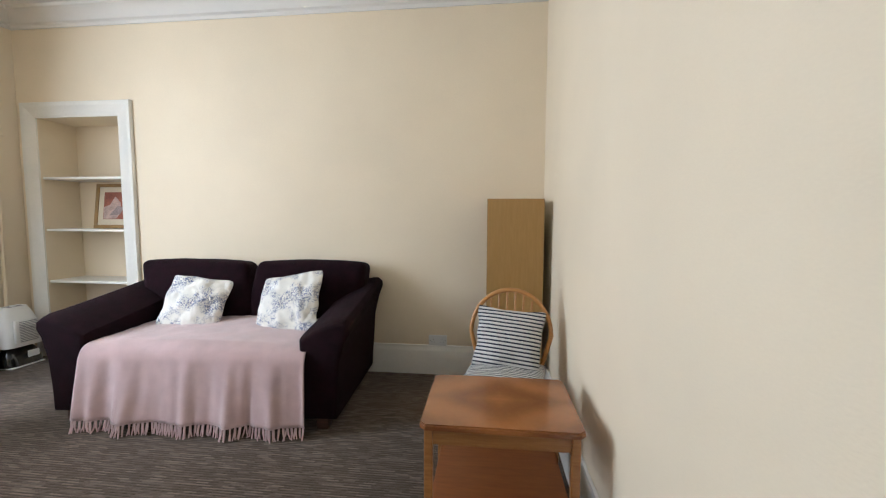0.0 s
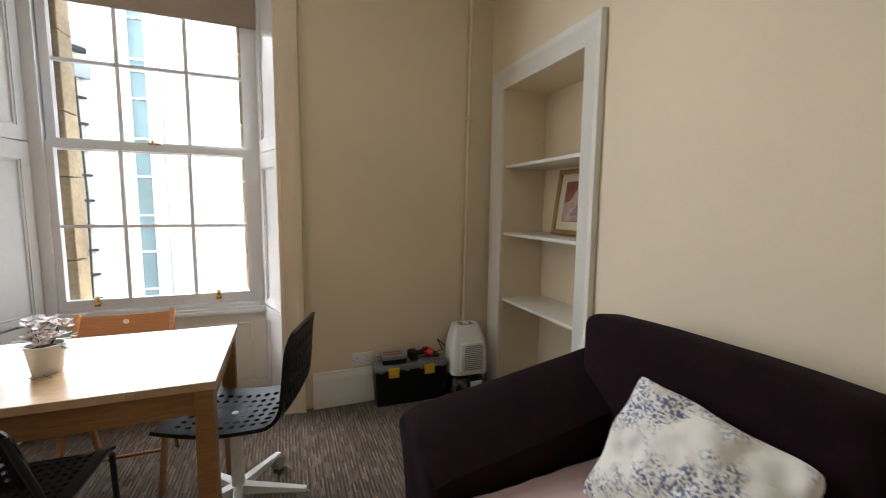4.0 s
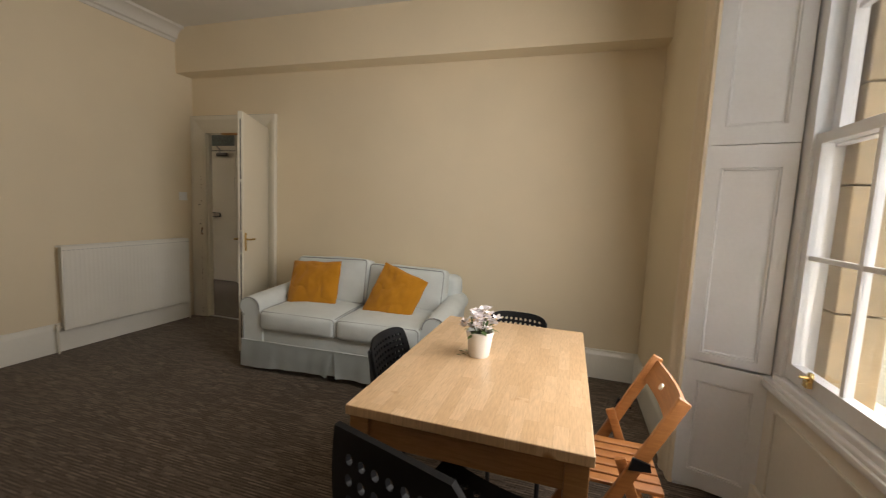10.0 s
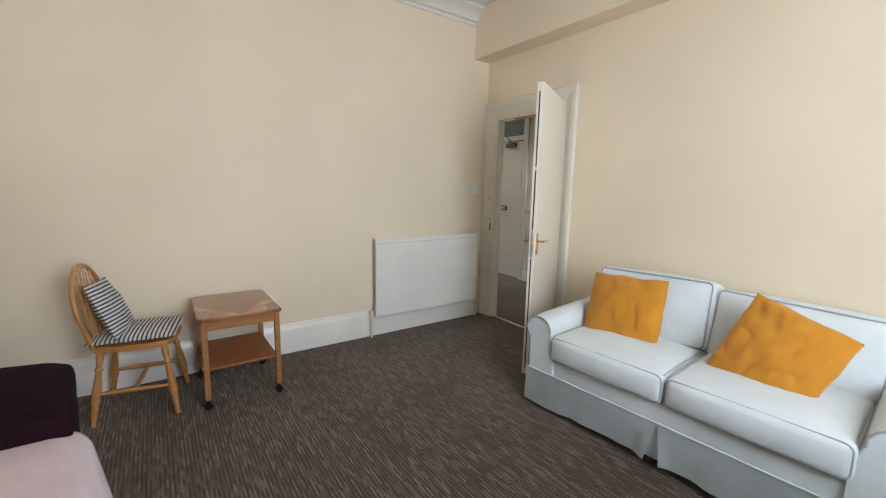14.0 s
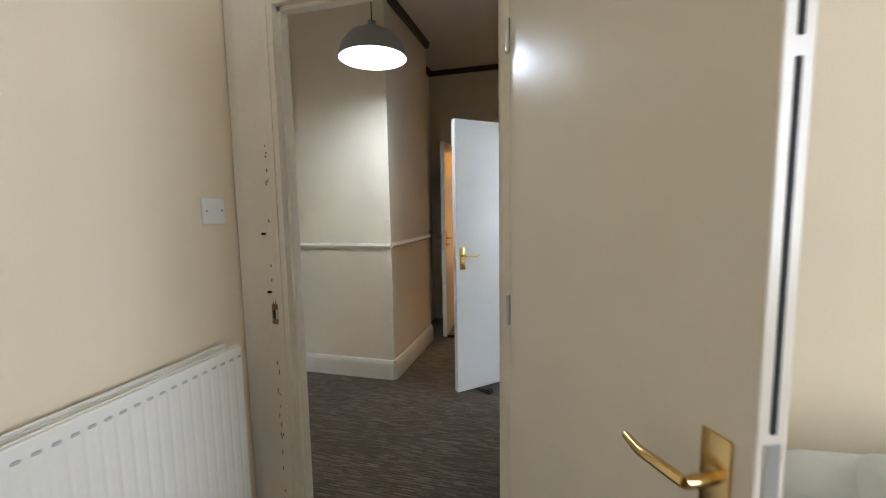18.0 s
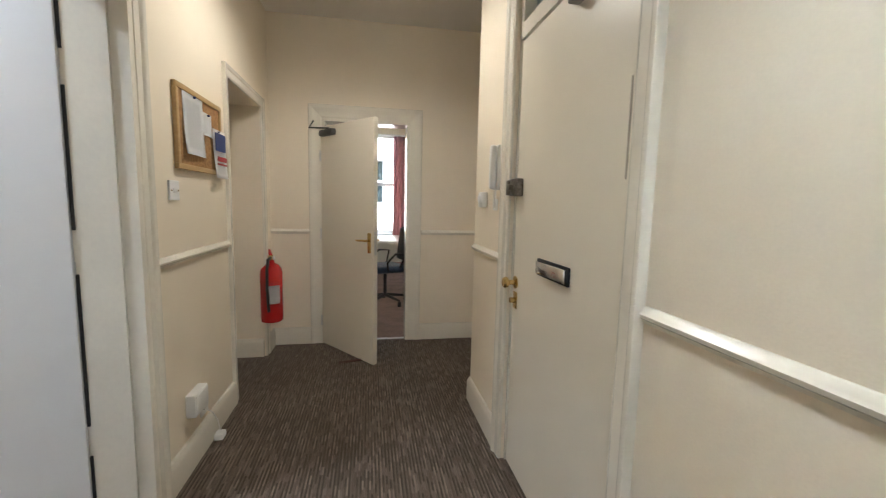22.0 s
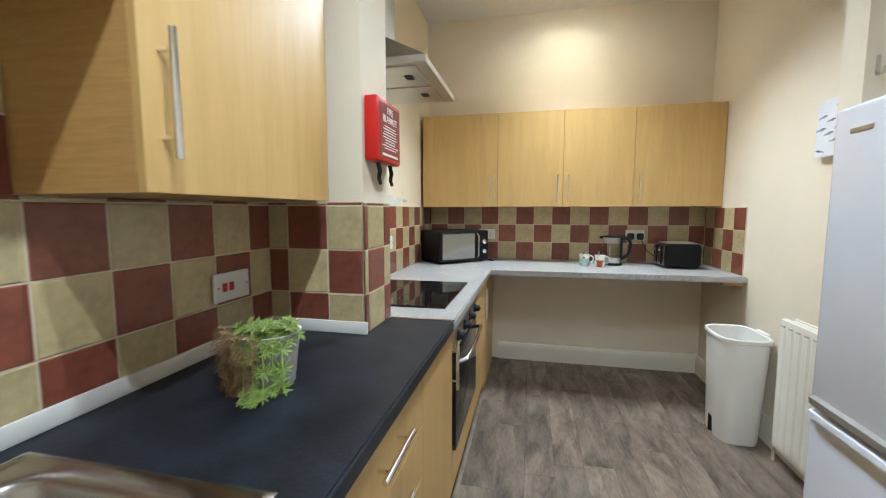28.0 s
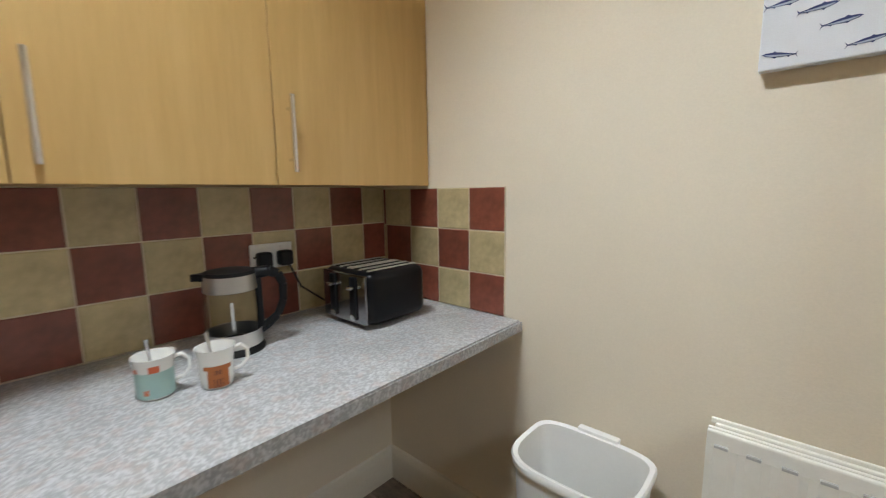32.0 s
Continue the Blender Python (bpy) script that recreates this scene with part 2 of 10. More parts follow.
M_archcream = material("cream_eggshell_paint", (0.80, 0.68, 0.51), 0.4, vary=0.04, scale=3, fine=70, bump=0.06)
M_door = material("off_white_door_paint", (0.80, 0.76, 0.67), 0.26, vary=0.02, scale=2, fine=120, bump=0.04, coat=0.2)
M_carpet = carpet_material("striped_brown_carpet", (0.054, 0.039, 0.0275), (0.215, 0.163, 0.123))
# near-black painted as the shade of holes and slots; plinths and screed share it
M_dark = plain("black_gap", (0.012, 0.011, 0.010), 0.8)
M_glass = glass("window_glass")
M_brass = material("polished_brass", (0.72, 0.52, 0.22), 0.22, 1.0, vary=0.06, bump=0.0)
M_chrome = material("chrome", (0.82, 0.82, 0.83), 0.16, 1.0, vary=0.03, bump=0.0)
M_steel = material("brushed_steel", (0.62, 0.61, 0.59), 0.32, 1.0, vary=0.05, scale=5, fine=240, bump=0.03)
M_plastic = material("white_plastic", (0.82, 0.81, 0.78), 0.35, vary=0.02, bump=0.02)
M_black = material("black_plastic", (0.007, 0.007, 0.008), 0.48, vary=0.15, fine=300, bump=0.05, spec=0.25)
M_rubber = material("black_rubber", (0.018, 0.018, 0.018), 0.75, vary=0.1, bump=0.04)


# ---------------------------------------------------------------- shapes
def B():
    return bmesh.new()


def box(bm, x0, y0, z0, x1, y1, z1):
    v = [bm.verts.new((x, y, z)) for x in (x0, x1) for y in (y0, y1) for z in (z0, z1)]
    for f in ((0, 1, 3, 2), (4, 6, 7, 5), (0, 4, 5, 1), (2, 3, 7, 6), (0, 2, 6, 4), (1, 5, 7, 3)):
        bm.faces.new([v[i] for i in f])
    return bm


def rbox(bm, x0, y0, z0, x1, y1, z1, w=0.004, seg=2):
    """A box with rounded edges."""
    t = box(B(), x0, y0, z0, x1, y1, z1)
    bmesh.ops.bevel(t, geom=t.edges[:], offset=w, segments=seg, profile=0.5, affect="EDGES")
    return absorb(bm, t)


def absorb(bm, other, m=None):
    if m is not None:
        other.transform(m)
    me = bpy.data.meshes.new("tmp")
    other.to_mesh(me)
    other.free()
    bm.from_mesh(me)
    bpy.data.meshes.remove(me)
    return bm


def prism(bm, poly, a, b, axis="z"):
    """A polygon of (u, v) pushed from a to b along an axis: z takes u, v as x, y; x as y, z; y as x, z."""
    put = {"z": lambda u, v, w: (u, v, w), "x": lambda u, v, w: (w, u, v), "y": lambda u, v, w: (u, w, v)}[axis]
    lo = [bm.verts.new(put(u, v, a)) for u, v in poly]
    hi = [bm.verts.new(put(u, v, b)) for u, v in poly]
    bm.faces.new(lo)
    bm.faces.new(hi[::-1])
    for i in range(len(poly)):
        j = (i + 1) % len(poly)
        bm.faces.new((lo[j], lo[i], hi[i], hi[j]))
    return bm


def rod(bm, p0, p1, r0, r1=None, n=14):
    p0, p1 = Vector(p0), Vector(p1)
    d = p1 - p0
    q = d.to_track_quat("Z", "Y").to_matrix().to_4x4()
    bmesh.ops.create_cone(bm, cap_ends=True, cap_tris=False, segments=n, radius1=r0, radius2=r0 if r1 is None else r1, depth=d.length,
                          matrix=Matrix.Translation((p0 + p1) / 2) @ q)
    return bm


def tube(bm, pts, r, n=10, closed=False):
    """A round bar along a line of points; r may be one radius or one for each point."""
    pts = [Vector(p) for p in pts]
    rs = [r] * len(pts) if isinstance(r, (int, float)) else list(r)
    rings, up = [], None
    for i, p in enumerate(pts):
        a, b = pts[i - 1] if (i or closed) else p, pts[(i + 1) % len(pts)] if (i + 1 < len(pts) or closed) else p
        d = (b - a).normalized()
        if up is None:
            up = d.orthogonal().normalized()
        up = (up - d * up.dot(d)).normalized()
        side = d.cross(up)
        rings.append([bm.verts.new(p + rs[i] * (math.cos(2 * math.pi * k / n) * up + math.sin(2 * math.pi * k / n) * side)) for k in range(n)])
    last = len(rings) if closed else len(rings) - 1
    for i in range(last):
        a, b = rings[i], rings[(i + 1) % len(rings)]
        for k in range(n):
            bm.faces.new((a[k], a[(k + 1) % n], b[(k + 1) % n], b[k]))
    if not closed:
        bm.faces.new(rings[0][::-1])
        bm.faces.new(rings[-1])
    return bm


def lathe(bm, prof, n=28, c=(0, 0, 0)):
    """A profile of (radius, height) turned about the z axis at c."""
    rings = []
    for r, z in prof:
        if r < 1e-5:
            rings.append([bm.verts.new((c[0], c[1], c[2] + z))])
        else:
            rings.append([bm.verts.new((c[0] + r * math.cos(2 * math.pi * k / n), c[1] + r * math.sin(2 * math.pi * k / n), c[2] + z)) for k in range(n)])
    for a, b in zip(rings, rings[1:]):
        for k in range(n):
            f = [a[k % len(a)], a[(k + 1) % n % len(a)], b[(k + 1) % n % len(b)], b[k % len(b)]]
            f = list(dict.fromkeys(f))
            if len(f) > 2:
                bm.faces.new(f)
    return bm


def sweep_profile(bm, prof, p0, p1, out, up=(0, 0, 1)):
    """A moulding: a profile of (out, up) pushed straight from p0 to p1."""
    out, up = Vector(out), Vector(up)
    rows = [[bm.verts.new(Vector(p) + out * u + up * v) for u, v in prof] for p in (p0, p1)]
    k = len(prof)
    for i in range(k):
        bm.faces.new((rows[0][i], rows[0][(i + 1) % k], rows[1][(i + 1) % k], rows[1][i]))
    bm.faces.new(rows[0][::-1])
    bm.faces.new(rows[1])
    return bm


def grid_sheet(bm, nu, nv, f):
    vs = [[bm.verts.new(f(i / nu, j / nv)) for j in range(nv + 1)] for i in range(nu + 1)]
    for i in range(nu):
        for j in range(nv):
            bm.faces.new((vs[i][j], vs[i + 1][j], vs[i + 1][j + 1], vs[i][j + 1]))
    return vs


def finish(name, bm, mat, smooth=False, angle=40):
    bmesh.ops.recalc_face_normals(bm, faces=bm.faces[:])
    me = bpy.data.meshes.new(name)
    bm.to_mesh(me)
    bm.free()
    me.materials.append(mat)
    if smooth:
        for p in me.polygons:
            p.use_smooth = True
        if smooth != "all":
            me.set_sharp_from_angle(angle=radians(angle))
    return me


def part(name, bm, mat, parent, label="", smooth=True):
    ob = new(name, finish(name, bm, mat, smooth))
    ob.parent = parent
    if label:
        tagged(ob, label)
    return ob


def thing(name, m, label, category, group=""):
    """An empty at the thing's base; its parts hang from it."""
    ob = new(name)
    ob.empty_display_size = 0.1
    ob.matrix_basis = m
    return tagged(ob, label, category, group)


def single(name, bm, mat, m, label, category, group="", smooth=True):
    """A thing that is one mesh."""
    ob = new(name, finish(name, bm, mat, smooth))
    ob.matrix_basis = m
    return tagged(ob, label, category, group)


def structure(name, bm, mat, label, category="structure", smooth=True):
    ob = new(name, finish(name, bm, mat, smooth))
    return tagged(ob, label, category, kind="structure")


I4 = Matrix()


# ---------------------------------------------------------------- floors, walls, ceilings
LX, LY, LZ = -4.5, 4.05, 2.98      # living room: west wall, north wall, ceiling
HZ = 2.82                          # hall ceiling
KX0, KX1, KY1, KZ = 0.2, 2.48, 4.42, 2.96


def walls(name, boxes, mat, label):
    bm = B()
    for b in boxes:
        box(bm, *b)
    return structure(name, bm, mat, label, "wall", smooth=False)


structure("floor_living", box(B(), LX - 0.4, -0.03, -0.06, 0.0, LY + 0.33, 0.0), M_carpet, "dark brown striped flat-woven carpet in the living room", "floor", False)
structure("floor_hall", prism(B(), [(-1.0, -0.03), (-1.0, -3.31), (0.5, -3.31), (0.5, -1.65), (2.6, -1.65), (2.6, -2.3), (3.76, -2.3), (3.76, 0.4), (2.7, 0.4), (2.7, -0.03)], -0.06, 0.0),
          M_carpet, "dark brown striped flat-woven carpet in the hall", "floor", False)

walls("wall_west", [
    (-4.92, -0.2, 0, LX, 1.20, LZ), (-4.92, 2.64, 0, LX, 4.55, LZ), (-4.92, 1.20, 2.72, LX, 2.64, LZ),
    (-5.10, -0.2, -0.3, -4.92, 1.36, LZ), (-5.10, 2.50, -0.3, -4.92, 4.55, LZ), (-5.10, 1.36, -0.3, -4.92, 2.50, 0.60), (-5.10, 1.36, 2.66, -4.92, 2.50, LZ)],
    M_wall, "cream painted window wall of the living room")
walls("wall_north", [
    (LX, LY, 0, -4.31, 4.55, LZ), (-3.525, LY, 0, 0.0, 4.55, LZ), (-4.31, LY, 2.10, -3.525, 4.55, LZ), (-4.31, 4.38, 0, -3.525, 4.55, 2.10)],
    M_wall, "cream painted wall with a shelved press")
walls("wall_east", [(0.0, 0.0, 0, KX0, 4.55, LZ)], M_wall, "cream painted partition wall between living room and kitchen")
walls("wall_south", [(LX, -0.06, 0, -0.95, 0.0, LZ), (-0.157, -0.06, 0, 0.2, 0.0, LZ), (-0.95, -0.06, 2.0, -0.157, 0.0, LZ)], M_wall, "cream painted wall with the hall door")
structure("beam_living", box(B(), LX, 0.0, 2.545, 0.0, 0.188, LZ), M_wall, "cream painted boxed beam along the wall head", "beam", False)
structure("ceiling_living", box(B(), LX - 0.6, -0.06, LZ, 0.2, 4.6, LZ + 0.1), M_ceiling, "white painted plaster ceiling", "ceiling", False)

# hall
walls("wall_hall_north", [
    (0.2, -0.06, 0, 0.945, 0.04, KZ), (1.68, -0.06, 0, 2.69, 0.15, KZ), (0.945, -0.06, 2.0, 1.68, 0.04, KZ),
    (3.44, -0.06, 0, 3.72, 0.5, KZ), (2.69, -0.06, 2.0, 3.44, 0.15, KZ), (2.69, 0.40, 0, 3.44, 0.5, KZ), (2.64, 0.15, 0, 2.69, 0.5, KZ)],
    M_hallwall, "cream painted hall wall with kitchen door and open recess")
walls("wall_hall_south", [
    (0.09, -1.74, 0, 0.95, -1.56, HZ), (1.85, -1.74, 0, 2.50, -1.56, HZ), (0.95, -1.74, 2.50, 1.85, -1.56, HZ), (2.32, -2.2, 0, 2.50, -1.74, HZ),
    (0.09, -2.52, 0, 0.45, -1.74, HZ), (0.30, -3.34, 0, 0.45, -2.52, HZ)],
    M_hallwall, "cream painted hall wall with the front door")
walls("wall_hall_far", [
    (3.72, -0.50, 0, 3.87, 0.5, HZ + 0.1), (3.72, -3.1, 0, 3.87, -1.25, HZ + 0.1), (3.72, -1.25, 1.99, 3.87, -0.50, HZ + 0.1), (2.32, -2.4, 0, 3.72, -2.2, HZ)],
    M_hallwall, "cream painted end wall of the hall")
walls("wall_hall_west", [
    (-1.15, -0.30, 0, -1.0, -0.06, HZ), (-1.15, -1.27, 0, -1.0, -1.08, HZ), (-1.15, -3.4, 0, -1.0, -1.97, HZ),
    (-1.15, -1.08, 2.0, -1.0, -0.30, HZ), (-1.15, -1.97, 2.0, -1.0, -1.27, HZ)],
    M_hallwall, "cream painted hall wall with two doorways")
walls("wall_corridor_end", [(-1.0, -3.44, 0, -0.72, -3.30, HZ), (0.02, -3.44, 0, 0.30, -3.30, HZ), (-0.72, -3.44, 1.95, 0.02, -3.30, HZ)],
      M_hallwall, "cream painted wall at the end of the corridor")
structure("ceiling_hall", box(B(), -1.15, -3.44, HZ, 3.9, -0.06, HZ + 0.1), M_ceiling, "off-white hall ceiling", "ceiling", False)
structure("ceiling_recess", box(B(), 2.69, 0.15, 2.0, 3.44, 0.4, 2.08), M_hallwall, "cream painted soffit of the recess", "ceiling", False)

# kitchen
walls("wall_kitchen_east", [(KX1, 0.15, 0, KX1 + 0.15, 4.6, KZ), (2.20, 2.49, 0, KX1, 2.60, KZ)], M_hallwall, "cream painted kitchen wall")
walls("wall_kitchen_north", [(KX0, KY1, 0, KX1 + 0.15, 4.6, KZ)], M_hallwall, "cream painted kitchen end wall")
walls("wall_kitchen_pier", [(KX0, 2.10, 0, 0.565, 2.34, KZ)], M_hallwall, "cream painted masonry pier beside the hob")
structure("beam_kitchen", box(B(), 0.565, 2.10, 2.40, KX1, 2.34, KZ), M_hallwall, "cream painted downstand beam across the kitchen", "beam", False)
structure("ceiling_kitchen", box(B(), KX0, -0.06, KZ, KX1 + 0.15, 4.6, KZ + 0.1), M_ceiling, "off-white kitchen ceiling", "ceiling", False)
structure("floor_kitchen_base", box(B(), 0.2, -0.03, -0.06, 2.7, 4.5, -0.006), M_dark, "dark screed under the vinyl planks", "floor", False)

# rooms seen through doorways
M_bathwall = material("yellow_bathroom_paint", (0.80, 0.60, 0.30), 0.6, vary=0.04, scale=2, fine=150, bump=0.08)
M_bathfloor = material("dark_bathroom_vinyl", (0.10, 0.065, 0.045), 0.3, vary=0.2, scale=5, fine=90, bump=0.05)
walls("wall_bathroom", [(-1.35, -5.65, 0, -1.2, -3.44, HZ), (0.45, -5.65, 0, 0.6, -3.44, HZ), (-1.35, -5.77, 0, 0.6, -5.65, HZ), (-1.2, -3.5, 0, -0.72, -3.44, HZ), (0.02, -3.5, 0, 0.45, -3.44, HZ)],
      M_bathwall, "warm yellow bathroom walls")
structure("floor_bathroom", box(B(), -1.35, -5.75, -0.06, 0.6, -3.31, -0.004), M_bathfloor, "dark glossy bathroom floor", "floor", False)
structure("ceiling_bathroom", box(B(), -1.35, -5.75, HZ, 0.6, -3.44, HZ + 0.1), M_ceiling, "white bathroom ceiling", "ceiling", False)
# out of view: opening added and sized to throw daylight on door_2
walls("wall_side_room", [(-3.0, -2.6, 0, -2.9, -2.25, HZ), (-3.0, -1.0, 0, -2.9, -0.06, HZ), (-3.0, -2.25, 0, -2.9, -1.0, 0.7), (-3.0, -2.25, 2.2, -2.9, -1.0, HZ),
                         (-3.0, -2.7, 0, -1.15, -2.6, HZ)], M_white, "unseen white side room walls with an opening added for daylight")
structure("floor_side_room", box(B(), -3.0, -2.6, -0.06, -1.0, -0.06, -0.004), material("blue_grey_vinyl", (0.16, 0.18, 0.22), 0.4, vary=0.1), "blue-grey vinyl floor of the side room", "floor", False)
structure("ceiling_side_room", box(B(), -3.0, -2.7, HZ, -1.15, -0.06, HZ + 0.1), M_ceiling, "white ceiling of the side room", "ceiling", False)
walls("wall_bedroom", [(3.87, 1.2, 0, 7.6, 1.3, HZ), (3.87, -3.1, 0, 7.6, -3.0, HZ), (7.5, -3.0, 0, 7.6, -1.95, HZ), (7.5, -0.75, 0, 7.6, 1.2, HZ), (7.5, -1.95, 0, 7.6, -0.75, 0.72), (7.5, -1.95, 2.5, 7.6, -0.75, HZ)],
      M_hallwall, "cream bedroom walls with a tall window")
structure("floor_bedroom", box(B(), 3.76, -3.0, -0.06, 7.6, 1.2, -0.001), material("pinkish_brown_carpet", (0.25, 0.17, 0.14), 0.95, vary=0.2, fine=400, bump=0.4), "worn pinkish-brown bedroom carpet", "floor", False)
structure("ceiling_bedroom", box(B(), 3.87, -3.1, HZ, 7.6, 1.3, HZ + 0.1), M_ceiling, "white bedroom ceiling", "ceiling", False)


# ---------------------------------------------------------------- skirtings, cornice, architraves, dado
SKIRT = [(0, 0), (0.024, 0), (0.024, 0.185), (0.020, 0.200), (0.013, 0.212), (0.011, 0.232), (0, 0.236)]
SKIRT_LOW = [(0, 0), (0.022, 0), (0.022, 0.115), (0.017, 0.132), (0.010, 0.146), (0, 0.150)]
DADO = [(0, 0), (0.009, 0.002), (0.011, 0.010), (0.018, 0.015), (0.020, 0.024), (0.013, 0.030), (0.007, 0.040), (0, 0.043)]
CORNICE = [(0, 0), (0.012, 0.0), (0.016, 0.025), (0.040, 0.035), (0.050, 0.075), (0.085, 0.110), (0.120, 0.118), (0.125, 0.140), (0, 0.140)]


def mould(name, prof, lines, mat, label):
    """Mouldings along lines of (p0, p1, out)."""
    bm = B()
    for p0, p1, out in lines:
        sweep_profile(bm, prof, p0, p1, out)
    return structure(name, bm, mat, label, "trim")


N, S, E, W = (0, -1, 0), (0, 1, 0), (-1, 0, 0), (1, 0, 0)
mould("baseboard_living", SKIRT, [
    ((-3.37, LY, 0), (-0.003, LY, 0), N), ((-0.003, LY, 0), (-0.003, 0.10, 0), E), ((-1.14, 0.003, 0), (LX, 0.003, 0), S),
    ((LX, 0.03, 0), (LX, 1.04, 0), W), ((LX, 2.79, 0), (LX, LY - 0.02, 0), W)], M_white, "tall white painted skirting board")
mould("cornice_living", CORNICE, [
    ((LX, LY, 2.84), (0, LY, 2.84), N), ((0, LY, 2.84), (0, 0.19, 2.84), E), ((LX, 0.19, 2.84), (LX, LY, 2.84), W)], M_ceiling, "white moulded plaster cornice")
mould("baseboard_hall", SKIRT_LOW, [
    ((0.09, -1.56, 0), (0.86, -1.56, 0), S), ((1.93, -1.56, 0), (2.50, -1.56, 0), S), ((0.09, -1.56, 0), (0.09, -2.52, 0), E), ((0.30, -2.52, 0), (0.30, -3.30, 0), E),
    ((2.50, -1.56, 0), (2.50, -2.2, 0), W), ((1.76, -0.06, 0), (2.62, -0.06, 0), N), ((0.2, -0.06, 0), (0.835, -0.06, 0), N),
    ((3.72, -0.06, 0), (3.72, -0.40, 0), E), ((3.72, -1.36, 0), (3.72, -2.2, 0), E), ((2.69, 0.40, 0), (3.44, 0.40, 0), N), ((3.44, 0.40, 0), (3.44, -0.05, 0), E), ((3.51, -0.06, 0), (3.72, -0.06, 0), N)],
    M_gloss, "cream gloss painted skirting board")
mould("dado_rail", DADO, [
    ((0.09, -1.56, 1.006), (0.86, -1.56, 1.006), S), ((1.93, -1.56, 0.994), (2.50, -1.56, 0.994), S), ((0.09, -1.56, 1.006), (0.09, -2.52, 1.006), E),
    ((0.30, -2.52, 0.994), (0.30, -3.30, 0.994), E), ((1.76, -0.06, 0.994), (2.62, -0.06, 0.994), N), ((0.2, -0.06, 0.994), (0.835, -0.06, 0.994), N),
    ((3.72, -0.06, 0.994), (3.72, -0.42, 0.994), E), ((3.72, -1.37, 0.994), (3.72, -2.2, 0.994), E), ((2.50, -1.56, 0.994), (2.50, -2.2, 0.994), W)],
    M_gloss, "cream gloss painted dado rail")
M_brownband = material("dark_brown_band", (0.055, 0.038, 0.026), 0.6)
mould("cornice_corridor", [(0, 0), (0.03, 0), (0.045, 0.045), (0, 0.045)], [
    ((0.30, -2.55, HZ - 0.05), (0.30, -3.30, HZ - 0.05), E), ((-1.0, -3.30, HZ - 0.05), (0.30, -3.30, HZ - 0.05), S), ((0.09, -1.62, HZ - 0.05), (0.09, -2.52, HZ - 0.05), E)],
    M_brownband, "dark brown trim at the corridor ceiling")
mould("baseboard_kitchen", SKIRT_LOW, [((0.85, KY1, 0), (KX1, KY1, 0), N), ((KX1, KY1, 0), (KX1, 2.60, 0), E)], M_gloss, "cream painted kitchen skirting board")


def architrave(name, axis, face, a0, a1, top, w, out, mat, label, depth=0.03):
    """Moulded boards round an opening from a0 to a1 in a wall whose face lies at 'face' on the axis; out: +1 or -1."""
    prof = [(0, 0), (depth * 0.45, 0), (depth * 0.5, w * 0.12), (depth * 0.6, w * 0.15), (depth * 0.62, w * 0.62), (depth * 0.85, w * 0.70), (depth, w * 0.80), (depth, w * 0.97), (depth * 0.8, w), (0, w)]
    bm = B()

    def pt(a, z):
        return (a, face, z) if axis == "y" else (face, a, z)

    def vec(a, o, z):
        return Vector((a, o * out, z)) if axis == "y" else Vector((o * out, a, z))
    for a, sgn in ((a0, -1), (a1, 1)):
        rows = []
        for z, grow in ((0.0, 0), (top, 1)):
            rows.append([bm.verts.new(Vector(pt(a, z)) + vec(sgn * v, u, grow * v)) for u, v in prof])
        k = len(prof)
        for i in range(k):
            bm.faces.new((rows[0][i], rows[0][(i + 1) % k], rows[1][(i + 1) % k], rows[1][i]))
        bm.faces.new(rows[0])
        bm.faces.new(rows[1])
    rows = [[bm.verts.new(Vector(pt(a, top)) + vec(sgn * v, u, v)) for u, v in prof] for a, sgn in ((a0, -1), (a1, 1))]
    for i in range(len(prof)):
        bm.faces.new((rows[0][i], rows[0][(i + 1) % len(prof)], rows[1][(i + 1) % len(prof)], rows[1][i]))
    bm.faces.new(rows[0])
    bm.faces.new(rows[1])
    return structure(name, bm, mat, label, "door frame")


def lining(name, x0, y0, x1, y1, top, axis, mat, label, t=0.022, stop=0.5, hinge_y=None):
    """Boards lining an opening through a wall, with a stop bead."""
    bm = B()
    if axis == "y":
        box(bm, x0, y0, 0, x0 + t, y1, top)
        box(bm, x1 - t, y0, 0, x1, hinge_y or y1, top)
        box(bm, x0 + t, y0, top - t, x1 - t, y1, top)
        m = y0 + (y1 - y0) * stop
        box(bm, x0 + t, m - 0.015, 0, x0 + t + 0.012, m + 0.015, top - t)
        box(bm, x1 - t - 0.012, m - 0.015, 0, x1 - t, m + 0.015, top - t)
        box(bm, x0 + t, m - 0.015, top - t - 0.012, x1 - t, m + 0.015, top - t)
    else:
        box(bm, x0, y0, 0, x1, y0 + t, top)
        box(bm, x0, y1 - t, 0, x1, y1, top)
        box(bm, x0, y0 + t, top - t, x1, y1 - t, top)
    return structure(name, bm, mat, label, "door frame", smooth=False)


architrave("door_frame_living", "y", 0.001, -0.95 + 0.02, -0.157, 2.0, 0.155, 1, M_gloss, "cream gloss moulded architrave with chipped paint", 0.034)
architrave("door_frame_living_hall", "y", -0.061, -0.95, -0.157, 2.0, 0.11, -1, M_gloss, "cream gloss moulded architrave facing the hall", 0.028)
lining("door_lining_living", -0.952, -0.075, -0.155, 0.012, 2.002, "y", M_gloss, "cream gloss door lining with old lock marks")
architrave("door_frame_kitchen", "y", -0.061, 0.945, 1.68, 2.0, 0.075, -1, M_gloss, "cream gloss moulded architrave of the kitchen door", 0.028)
